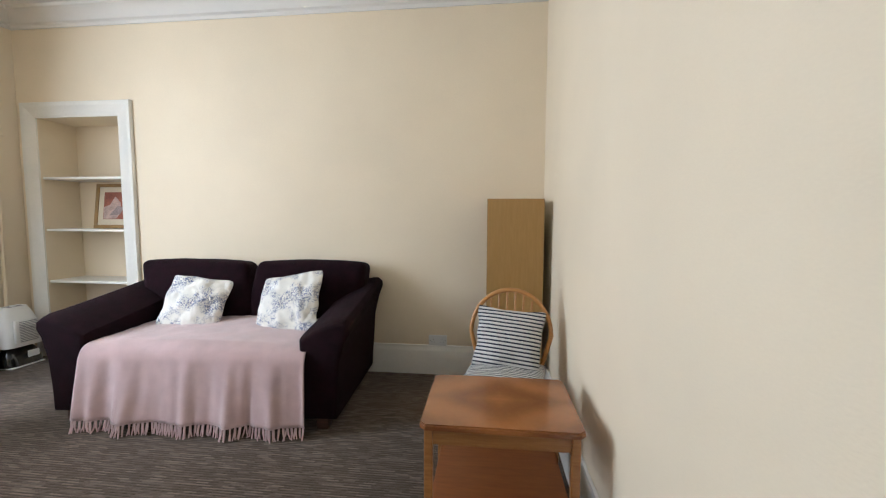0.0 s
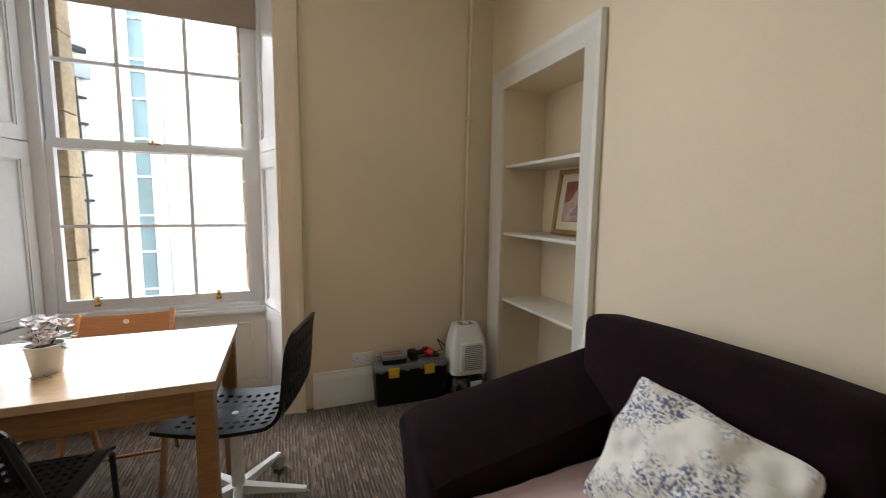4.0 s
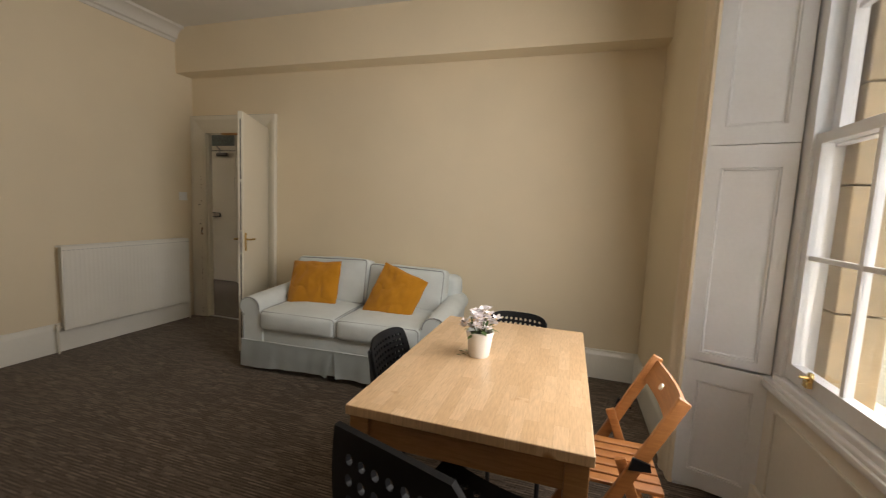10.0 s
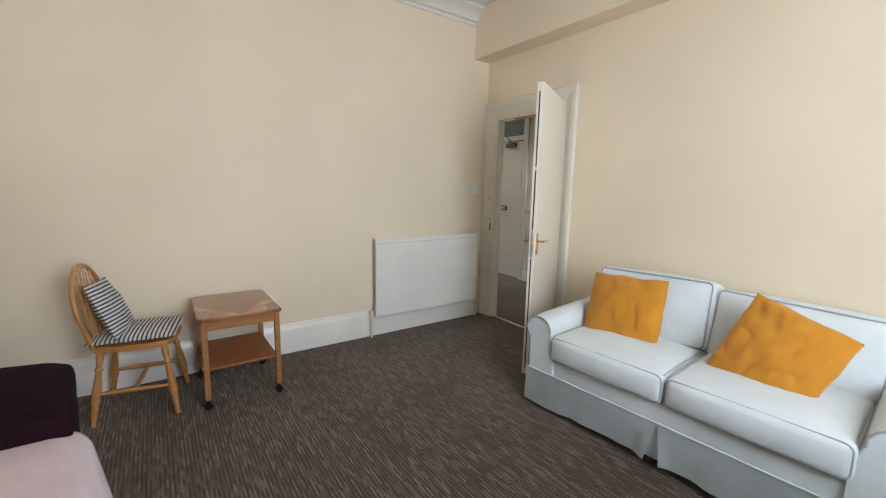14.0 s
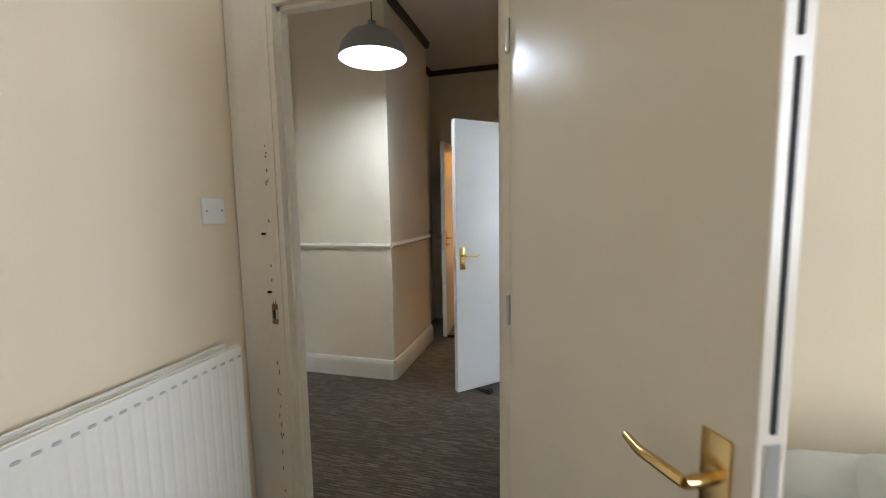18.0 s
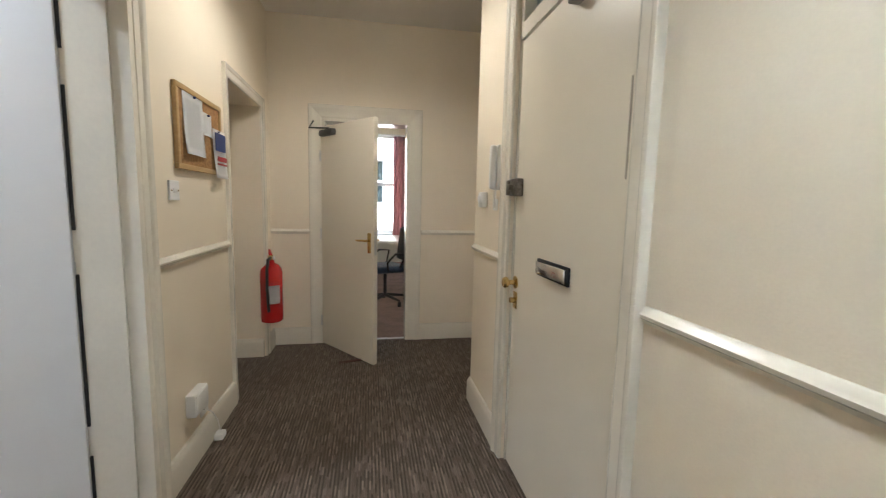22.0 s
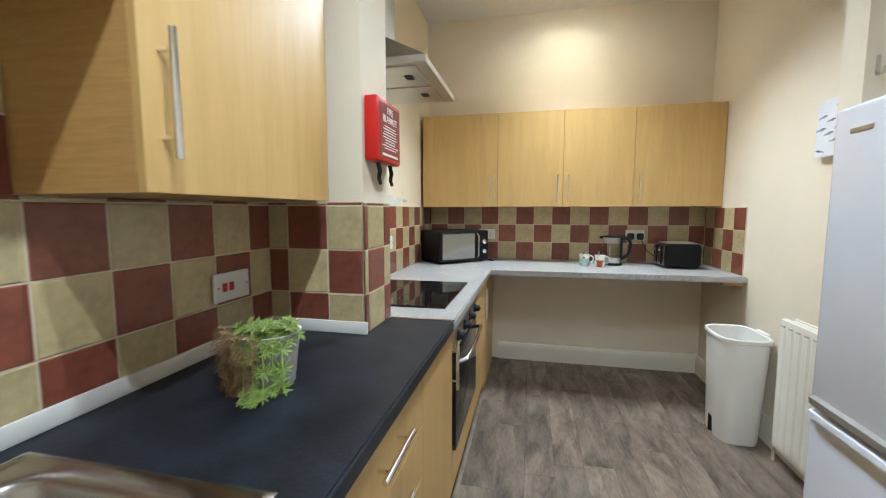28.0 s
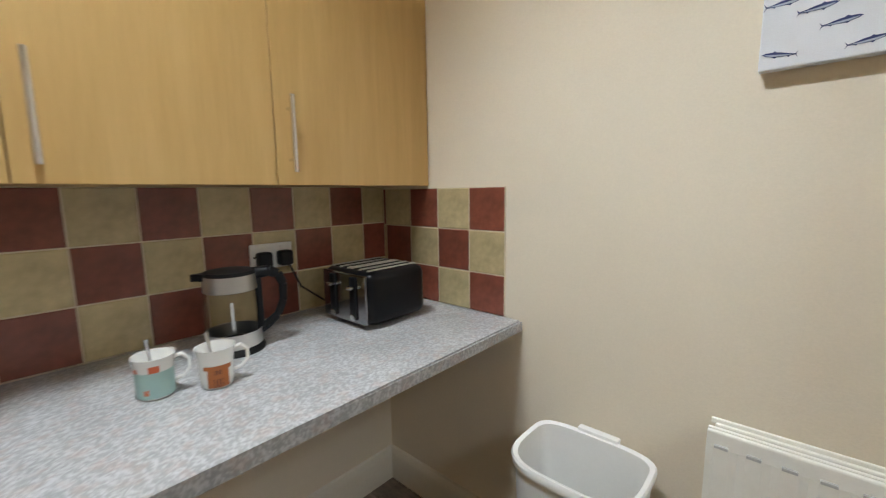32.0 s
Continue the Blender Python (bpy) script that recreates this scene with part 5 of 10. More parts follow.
# ---------------------------------------------------------------- black chairs with pierced seats
def pierced(f, nu, nv, thick, r=0.36, margin=1, sides=8):
    """A bent plate with round holes: each cell of the grid is a ring of faces round a hole. f(u, v) gives place; thickened afterwards."""
    bm = B()
    cache = {}

    def vert(u, v):
        key = (round(u, 5), round(v, 5))
        if key not in cache:
            cache[key] = bm.verts.new(f(u, v))
        return cache[key]
    for i in range(nu):
        for j in range(nv):
            u0, u1, v0, v1 = i / nu, (i + 1) / nu, j / nv, (j + 1) / nv
            um, vm = (u0 + u1) / 2, (v0 + v1) / 2
            solid = i < margin or j < margin or i >= nu - margin or j >= nv - margin
            ring = [(u0, v0), (um, v0), (u1, v0), (u1, vm), (u1, v1), (um, v1), (u0, v1), (u0, vm)]
            if solid:
                bm.faces.new([vert(*p) for p in ring])
                continue
            hole = []
            for k in range(8):
                a = radians(-135 + 45 * k)
                hole.append((um + (u1 - u0) * r * math.cos(a), vm + (v1 - v0) * r * math.sin(a)))
            for k in range(8):
                bm.faces.new([vert(*ring[k]), vert(*ring[(k + 1) % 8]), vert(*hole[(k + 1) % 8]), vert(*hole[k])])
    bmesh.ops.recalc_face_normals(bm, faces=bm.faces[:])
    bmesh.ops.solidify(bm, geom=bm.faces[:], thickness=thick)
    return bm


M_frame = material("black_powder_coat", (0.018, 0.018, 0.020), 0.35, vary=0.1, fine=400, bump=0.04)


def back_plate(u, v):
    """The bowed back of the stacking chair: wider at its foot, with rounded upper corners."""
    x = 2 * u - 1
    w = 0.335 - 0.02 * v - 0.035 * v ** 6
    return Vector((x * w / 2, 0.185 + 0.055 * v + 0.03 * (1 - x * x), 0.555 + 0.20 * v - 0.018 * abs(x) ** 5 * v ** 3))


def black_chair(m, label, group):
    """Stacking chair with steel-tube frame; faces -y in its own space, seat middle at the origin."""
    ob = thing("dining_chair", m, label, "chair", group)
    part("seat", pierced(lambda u, v: Vector(((u - 0.5) * 0.40, (v - 0.5) * 0.40, 0.445 - 0.016 * math.sin(u * math.pi) - 0.02 * max(0, 0.15 - v) / 0.15)), 13, 13, 0.012, 0.30, 1), M_black, ob)
    part("backrest", pierced(back_plate, 12, 8, 0.011, 0.30, 1), M_black, ob)
    for s in (-1, 1):
        x = s * 0.192
        part("leg", tube(B(), [(x * 1.02, -0.20, 0.0), (x, -0.185, 0.40), (x, -0.15, 0.432), (x, 0.10, 0.432)], 0.0105, 8), M_frame, ob)
        part("leg", tube(B(), [(x * 1.02, 0.25, 0.0), (x, 0.180, 0.36), (x * 0.985, 0.182, 0.44), (x * 0.92, 0.204, 0.54), (x * 0.80, 0.232, 0.66), (x * 0.76, 0.246, 0.72)], 0.0105, 8), M_frame, ob)
    part("cross_bar", tube(B(), [(-0.19, -0.15, 0.425), (0.19, -0.15, 0.425)], 0.009, 8), M_frame, ob)
    return ob


black_chair(pose(-3.43, 1.83, 0, 0, 0, -93), "black chair with pierced plastic seat tucked beside the table", "black dining chairs")
black_chair(pose(-3.675, 1.44, 0, 0, 0, 178), "black chair with pierced plastic back at the table end", "black dining chairs")

# swivel chair
sw = thing("swivel_chair", pose(-3.70, 2.43, 0, 0, 0, -18), "black pierced plastic swivel chair on a white five-star base", "chair")


def shell(u, v):
    """The bent shell: seat from the front edge back, then up into the backrest."""
    x = (u - 0.5)
    if v < 0.55:
        t = v / 0.55
        y, z, w = -0.22 + 0.38 * t, 0.455 - 0.02 * math.sin(t * 3.1) + 0.02 * (2 * x) ** 2, 0.40
    elif v < 0.68:
        a = (v - 0.55) / 0.13 * math.radians(82)
        y, z, w = 0.16 + 0.09 * math.sin(a), 0.455 + 0.09 * (1 - math.cos(a)) + 0.02 * (2 * x) ** 2, 0.40
    else:
        t = (v - 0.68) / 0.32
        y = 0.25 + 0.020 * math.sin(t * 3.6) - 0.045 * (2 * x) ** 2 * (1 - t) * t + 0.050 * t ** 3
        z, w = 0.545 + 0.290 * t, 0.395 - 0.015 * t - 0.07 * t ** 5
    return Vector((x * w, y, z))


part("shell", pierced(shell, 9, 17, 0.014, 0.29, 1), M_black, sw, "black pierced plastic shell")
part("gas_column", rod(rod(B(), (0, 0, 0.09), (0, 0, 0.36), 0.026, 0.024, 18), (0, 0, 0.36), (0, 0, 0.44), 0.014, 0.014, 14), M_plastic, sw, "white gas column")
part("seat_plate", rbox(B(), -0.10, -0.09, 0.425, 0.10, 0.09, 0.437, 0.003), M_black, sw)
M_castor = material("grey_castor_tyre", (0.30, 0.29, 0.27), 0.6)
for k in range(5):
    a = radians(72 * k + 20)
    d, s = Vector((math.cos(a), math.sin(a), 0)), Vector((-math.sin(a), math.cos(a), 0))
    bm = B()
    vs = []
    for r_, hw, zt, zb in ((0.02, 0.019, 0.118, 0.078), (0.16, 0.015, 0.100, 0.074), (0.285, 0.012, 0.083, 0.068)):
        vs.append([bm.verts.new(d * r_ + s * q + Vector((0, 0, z))) for q, z in ((-hw, zb), (hw, zb), (hw, zt), (-hw, zt))])
    for p, q in zip(vs, vs[1:]):
        for i in range(4):
            bm.faces.new((p[i], p[(i + 1) % 4], q[(i + 1) % 4], q[i]))
    bm.faces.new(vs[0])
    bm.faces.new(vs[-1])
    legp = part("base_arm", bm, M_plastic, sw, "white painted base arm", False)
    c = d * 0.275 + Vector((0, 0, 0.032))
    bm = B()
    for q in (-0.012, 0.012):
        rod(bm, c + s * (q - 0.008), c + s * (q + 0.008), 0.030, n=18)
    rod(bm, c + Vector((0, 0, 0.02)), c + Vector((0, 0, 0.045)), 0.008, n=8)
    part("castor", bm, M_castor, legp, "grey twin-wheel castor")

# folding wooden chair
M_beech = wood_material("orange_beech", (0.42, 0.17, 0.05), (0.30, 0.11, 0.03), rough=0.4, coat=0.3)
fc = thing("folding_chair", pose(-4.12, 1.90, 0, 0, 0, 90), "orange-stained beech folding chair with black brackets", "chair")
for s in (-1, 1):
    x = s * 0.195
    part("back_leg", absorb(B(), rbox(B(), -0.011, -0.019, 0, 0.011, 0.019, 0.865, 0.004), pose(x, -0.215, 0.0, -26, 0, 0)), M_beech, fc)
    x2 = s * 0.170
    part("front_leg", absorb(B(), rbox(B(), -0.010, -0.017, 0, 0.010, 0.017, 0.585, 0.004), pose(x2, 0.215, 0.0, 21, 0, 0)), M_beech, fc)
    bm = B()
    prism(bm, [(-0.03, -0.018), (0.035, -0.012), (0.030, 0.012), (-0.02, 0.024)], x + s * 0.012, x + s * 0.020, "x")
    bm.transform(pose(0, 0.055, 0.555, 0, 0, 0))
    part("bracket", bm, M_black, fc, "black plastic hinge bracket")
for k in range(6):
    part("seat_slat", rbox(B(), -0.15 + 0.0505 * k, -0.20, 0.425, -0.11 + 0.0505 * k, 0.15, 0.438, 0.003), M_beech, fc, smooth=False)
for y in (-0.185, 0.13):
    part("seat_rail", rbox(B(), -0.158, y - 0.014, 0.400, 0.158, y + 0.014, 0.425, 0.003), M_beech, fc, smooth=False)
bm = B()
nn = 12
tops, bots = [], []
for i in range(nn + 1):
    u = i / nn
    x = -0.195 + 0.39 * u
    y = 0.020 * math.sin(u * math.pi)
    for lst, dy in ((tops, 0.0), (bots, 0.014)):
        lst.append([bm.verts.new((x, y + dy, 0.0)), bm.verts.new((x, y + dy, 0.092))])
for i in range(nn):
    for lst in (tops, bots):
        bm.faces.new((lst[i][0], lst[i + 1][0], lst[i + 1][1], lst[i][1]))
    for e in (0, 1):
        bm.faces.new((tops[i][e], tops[i + 1][e], bots[i + 1][e], bots[i][e]))
for i in (0, nn):
    bm.faces.new((tops[i][0], tops[i][1], bots[i][1], bots[i][0]))
bm.transform(pose(0, 0.118, 0.685, -26, 0, 0))
back = part("back_rail", bm, M_beech, fc)
bm = B()
rod(bm, (0, -0.002, 0.0), (0, 0.004, 0.0), 0.012, n=14)
bm.transform(pose(0, 0.139, 0.735, -26, 0, 0))
part("finger_hole", bm, material("pale_hole_rim", (0.70, 0.62, 0.50), 0.7), back, "pale round finger hole")
part("stretcher", rod(B(), (-0.17, 0.135, 0.21), (0.17, 0.135, 0.21), 0.008, n=10), M_beech, fc)
part("stretcher", rod(B(), (-0.195, -0.13, 0.175), (0.195, -0.13, 0.175), 0.008, n=10), M_beech, fc)

# ---------------------------------------------------------------- tea trolley
M_teak = wood_material("polished_teak_veneer", (0.29, 0.095, 0.022), (0.21, 0.064, 0.015), scale=7, stretch=(1, 9, 9), rough=0.48, coat=0.05)
M_teakleg = wood_material("varnished_oak_frame", (0.40, 0.19, 0.06), (0.27, 0.11, 0.03), rough=0.35, coat=0.4)
TRX, TRY = (-0.645, -0.09), (2.195, 2.645)
tr = thing("tea_trolley", pose(sum(TRX) / 2, sum(TRY) / 2, 0), "varnished wooden tea trolley with quartered veneer top on castors", "table")
tx, ty = (TRX[1] - TRX[0]) / 2, (TRY[1] - TRY[0]) / 2


def quarter_material(name):
    """Four mirrored leaves of veneer that meet in a diamond."""
    m = bpy.data.materials.new(name)
    m.use_nodes = True
    n, l = m.node_tree.nodes, m.node_tree.links
    b = n["Principled BSDF"]
    b.inputs["Roughness"].default_value, b.inputs["Coat Weight"].default_value = 0.26, 0.6
    tc, ab, sep, cmb = n.new("ShaderNodeTexCoord"), n.new("ShaderNodeVectorMath"), n.new("ShaderNodeSeparateXYZ"), n.new("ShaderNodeVectorMath")
    ab.operation = "ABSOLUTE"
    l.new(tc.outputs["Object"], ab.inputs[0])
    cmb.operation = "DOT_PRODUCT"
    cmb.inputs[1].default_value = (0.75, 1.0, 0)
    l.new(ab.outputs[0], cmb.inputs[0])
    ns, fine = node(m, "ShaderNodeTexNoise", Scale=6.0, Detail=4.0), node(m, "ShaderNodeTexNoise", Scale=60.0, Detail=3.0)
    l.new(ab.outputs[0], ns.inputs["Vector"])
    l.new(ab.outputs[0], fine.inputs["Vector"])
    ad = n.new("ShaderNodeMath")
    ad.operation = "MULTIPLY_ADD"
    ad.inputs[1].default_value = 0.16
    l.new(ns.outputs["Fac"], ad.inputs[0])
    l.new(cmb.outputs["Value"], ad.inputs[2])
    sn = n.new("ShaderNodeMath")
    sn.operation = "SINE"
    ml = n.new("ShaderNodeMath")
    ml.operation = "MULTIPLY"
    ml.inputs[1].default_value = 24.0
    l.new(ad.outputs[0], ml.inputs[0])
    l.new(ml.outputs[0], sn.inputs[0])
    a2 = n.new("ShaderNodeMath")
    a2.operation = "MULTIPLY_ADD"
    a2.inputs[1].default_value = 0.8
    l.new(fine.outputs["Fac"], a2.inputs[0])
    l.new(sn.outputs[0], a2.inputs[2])
    r = n.new("ShaderNodeMapRange")
    r.inputs["From Min"].default_value, r.inputs["From Max"].default_value = -0.8, 1.6
    l.new(a2.outputs[0], r.inputs["Value"])
    cr = n.new("ShaderNodeValToRGB")
    cr.color_ramp.elements[0].color, cr.color_ramp.elements[1].color = (0.20, 0.065, 0.018, 1), (0.37, 0.145, 0.042, 1)
    l.new(r.outputs[0], cr.inputs[0])
    l.new(cr.outputs[0], b.inputs["Base Color"])
    return m


top = B()
prism(top, [(-tx + 0.02, -ty), (tx - 0.02, -ty), (tx, -ty + 0.02), (tx, ty - 0.02), (tx - 0.02, ty), (-tx + 0.02, ty), (-tx, ty - 0.02), (-tx, -ty + 0.02)], 0.538, 0.558)
bmesh.ops.bevel(top, geom=[e for e in top.edges if e.verts[0].co.z > 0.55 and e.verts[1].co.z > 0.55], offset=0.005, segments=2, affect="EDGES")
part("tabletop", top, quarter_material("quartered_teak_veneer"), tr, "quartered diamond veneer top", False)
part("lower_shelf", rbox(B(), -tx + 0.03, -ty + 0.03, 0.235, tx - 0.03, ty - 0.03, 0.251, 0.003), M_teak, tr, smooth=False)
for sx in (-1, 1):
    part("apron", rbox(B(), sx * (tx - 0.035) - 0.009, -ty + 0.04, 0.478, sx * (tx - 0.035) + 0.009, ty - 0.04, 0.538, 0.002), M_teakleg, tr, smooth=False)
    part("apron", rbox(B(), -tx + 0.04, sx * (ty - 0.03) - 0.009, 0.478, tx - 0.04, sx * (ty - 0.03) + 0.009, 0.538, 0.002), M_teakleg, tr, smooth=False)
    for sy in (-1, 1):
        leg = part("leg", rbox(B(), sx * (tx - 0.03) - 0.015, sy * (ty - 0.028) - 0.015, 0.062, sx * (tx - 0.03) + 0.015, sy * (ty - 0.028) + 0.015, 0.538, 0.004), M_teakleg, tr, smooth=False)
        bm = rod(B(), (sx * (tx - 0.03) - 0.010, sy * (ty - 0.028), 0.022), (sx * (tx - 0.03) + 0.010, sy * (ty - 0.028), 0.022), 0.022, n=16)
        rod(bm, (sx * (tx - 0.03), sy * (ty - 0.028), 0.03), (sx * (tx - 0.03), sy * (ty - 0.028), 0.066), 0.009, n=8)
        part("castor", bm, M_black, leg, "small black castor")

# ---------------------------------------------------------------- hoop-back chair
M_pine = wood_material("honey_pine", (0.52, 0.26, 0.075), (0.38, 0.16, 0.04), rough=0.35, coat=0.4)


def stripe_material(name, pitch=0.020):
    m = material(name, (0.62, 0.61, 0.58), 0.92, vary=0.05, fine=400, bump=0.4)
    n, l = m.node_tree.nodes, m.node_tree.links
    b = n["Principled BSDF"]
    src = b.inputs["Base Color"].links[0].from_socket
    tc, sp, dv, fr, lt, mix = (n.new(k) for k in ("ShaderNodeTexCoord", "ShaderNodeSeparateXYZ", "ShaderNodeMath", "ShaderNodeMath", "ShaderNodeMath", "ShaderNodeMix"))
    dv.operation, fr.operation, lt.operation = "DIVIDE", "FRACT", "LESS_THAN"
    dv.inputs[1].default_value, lt.inputs[1].default_value = pitch, 0.40
    l.new(tc.outputs["Object"], sp.inputs[0])
    l.new(sp.outputs[2], dv.inputs[0])
    l.new(dv.outputs[0], fr.inputs[0])
    l.new(fr.outputs[0], lt.inputs[0])
    mix.data_type = "RGBA"
    l.new(lt.outputs[0], mix.inputs["Factor"])
    l.new(src, mix.inputs["A"])
    mix.inputs["B"].default_value = (0.028, 0.032, 0.055, 1)
    l.new(mix.outputs["Result"], b.inputs["Base Color"])
    return m


M_stripe = stripe_material("navy_striped_ticking")
wc = thing("hoop_back_chair", pose(-0.325, 2.925, 0, 0, 0, -10), "honey pine hoop-back chair with turned legs", "chair")
bm = B()
seat_pts = [(0.0, -0.20), (0.12, -0.198), (0.185, -0.17), (0.205, -0.08), (0.20, 0.05), (0.175, 0.16), (0.11, 0.195), (0, 0.20)]
seat_pts += [(-x, y) for x, y in seat_pts[-2:0:-1]]
prism(bm, seat_pts, 0.405, 0.437)
bmesh.ops.bevel(bm, geom=[e for e in bm.edges if abs(e.verts[0].co.z - e.verts[1].co.z) < 1e-5], offset=0.008, segments=2, affect="EDGES")
part("seat", bm, M_pine, wc)
for x, y in ((-0.15, -0.145), (0.15, -0.145), (-0.14, 0.14), (0.14, 0.14)):
    fx, fy = x * 1.32, y * 1.25 + (0.02 if y > 0 else -0.015)
    P0, P1 = Vector((x, y, 0.41)), Vector((fx, fy, 0.0))
    prof = ((0, 0.015), (0.12, 0.018), (0.22, 0.0125), (0.25, 0.020), (0.29, 0.0135), (0.55, 0.021), (0.68, 0.0225), (0.74, 0.0145), (0.78, 0.019), (0.83, 0.014), (1, 0.0125))
    part("leg", tube(B(), [P0.lerp(P1, t) for t, _ in prof], [r_ for _, r_ in prof], 12), M_pine, wc)
for s in (-1, 1):
    part("stretcher", tube(B(), [(s * 0.176, -0.165, 0.17), (s * 0.17, 0.0, 0.172), (s * 0.165, 0.165, 0.17)], [0.009, 0.014, 0.009], 10), M_pine, wc)
part("stretcher", tube(B(), [(-0.17, 0.0, 0.172), (0, 0, 0.172), (0.17, 0.0, 0.172)], [0.008, 0.013, 0.008], 10), M_pine, wc)
hoop = [(-0.165 - 0.055 * k / 5, 0.165 + 0.030 * k / 5, 0.43 + 0.19 * k / 5) for k in range(5)]
hoop += [(-0.220 * math.cos(math.pi * k / 20), 0.195 + 0.042 * math.sin(math.pi * k / 20), 0.62 + 0.235 * math.sin(math.pi * k / 20)) for k in range(21)]
hoop += [(-x, y, z) for x, y, z in hoop[4::-1]]
part("hoop", tube(B(), hoop, 0.0125, 10), M_pine, wc)
for k in range(6):
    x = -0.115 + 0.046 * k
    zt = 0.43 + 0.43 * math.sqrt(max(0.0, 1 - (x / 0.22) ** 2)) ** 0.9
    part("spindle", tube(B(), [(x * 0.75, 0.165, 0.43), (x * 0.9, 0.165 + 0.072 * 0.5, 0.43 + (zt - 0.43) * 0.5), (x, 0.165 + 0.072 * (zt - 0.43) / 0.43, zt)], [0.0055, 0.007, 0.0050], 8), M_pine, wc)
single("seat_pad", absorb(B(), pillow(0.40, 0.40, 0.055, 2, 18, 0.03, 0.006)), M_stripe, wc.matrix_basis @ pose(0, -0.01, 0.462, 90, 0, 0), "navy and white striped seat pad on the hoop-back chair", "cushion", "striped cushions")
single("back_pad", absorb(B(), pillow(0.36, 0.335, 0.10, 9, 18, 0.05, 0.010)), M_stripe, wc.matrix_basis @ pose(0.0, 0.115, 0.605, -22, 4, 0), "navy and white striped cushion against the chair back", "cushion", "striped cushions")

# ---------------------------------------------------------------- bookcase
M_oakfoil = wood_material("oak_foil", (0.42, 0.25, 0.078), (0.33, 0.185, 0.052), scale=5, stretch=(10, 10, 1), rough=0.5, coat=0.05, contrast=0.7)
M_oakfoil_h = wood_material("oak_foil_level", (0.42, 0.25, 0.078), (0.33, 0.185, 0.052), scale=5, stretch=(10, 1, 10), rough=0.5, coat=0.05, contrast=0.7)
bk = thing("bookcase", pose(-0.426, 3.58, 0), "narrow oak-effect open bookcase in the corner", "bookcase")
BH, BWD, BDP = 1.382, 0.44, 0.37
for y0, y1 in ((0.0, 0.030), (BWD - 0.030, BWD)):
    part("side_panel", rbox(B(), 0, y0, 0, BDP, y1, BH, 0.0015, 1), M_oakfoil, bk, smooth=False)
part("back_panel", rbox(B(), BDP - 0.008, 0.030, 0.0, BDP - 0.002, BWD - 0.030, BH, 0.001, 1), M_plastic, bk, "white hardboard back", False)
for z0, t in ((BH - 0.030, 0.030), (1.02, 0.018), (0.70, 0.018), (0.38, 0.018), (0.04, 0.022)):
    part("shelf" if z0 < 1.3 else "top", rbox(B(), 0.001 if z0 > 1.3 else 0.012, 0.030, z0, BDP - 0.008, BWD - 0.030, z0 + t - 0.001, 0.001, 1), M_oakfoil_h, bk, smooth=False)
bm = B()
for y in (0.045, BWD - 0.06):
    rbox(bm, 0.02, y, BH - 0.065, 0.05, y + 0.015, BH - 0.031, 0.002, 1)
part("hinge_plate", bm, M_steel, bk, "left-over metal hinge plates")
pp = thing("paper_pile", pose(-0.27, 3.80, 1.038), "loose white papers and a coiled white cable on the bookcase shelf", "papers")
M_paper = material("white_paper", (0.80, 0.80, 0.80), 0.8)
for k, (a, zz) in enumerate(((4, 0.0), (-7, 0.006), (11, 0.011))):
    part("sheet", absorb(B(), box(B(), -0.08, -0.12, zz, 0.08, 0.12, zz + 0.005), pose(0, 0.0, 0, 0, 0, a)), M_paper, pp, smooth=False)
coil = [(0.02 + 0.0, -0.05 + 0.05 * math.cos(t * 0.45), 0.07 + 0.05 * math.sin(t * 0.45)) for t in range(12)] + [(0.0, 0.06, 0.02), (-0.02, 0.12, 0.02)]
part("cable", tube(B(), coil, 0.004, 6), M_plastic, pp)


# ---------------------------------------------------------------- kitchen materials
M_maple = wood_material("maple_foil", (0.68, 0.455, 0.18), (0.57, 0.36, 0.125), scale=2.2, stretch=(9, 9, 0.8), rough=0.42, coat=0.1, contrast=0.6, bump=0.02)
M_edge = wood_material("maple_edging", (0.56, 0.34, 0.12), (0.45, 0.26, 0.08), rough=0.5)
M_blacktop = material("black_slate_laminate", (0.012, 0.015, 0.022), 0.46, vary=0.5, scale=9, fine=120, bump=0.15, spec=0.3)


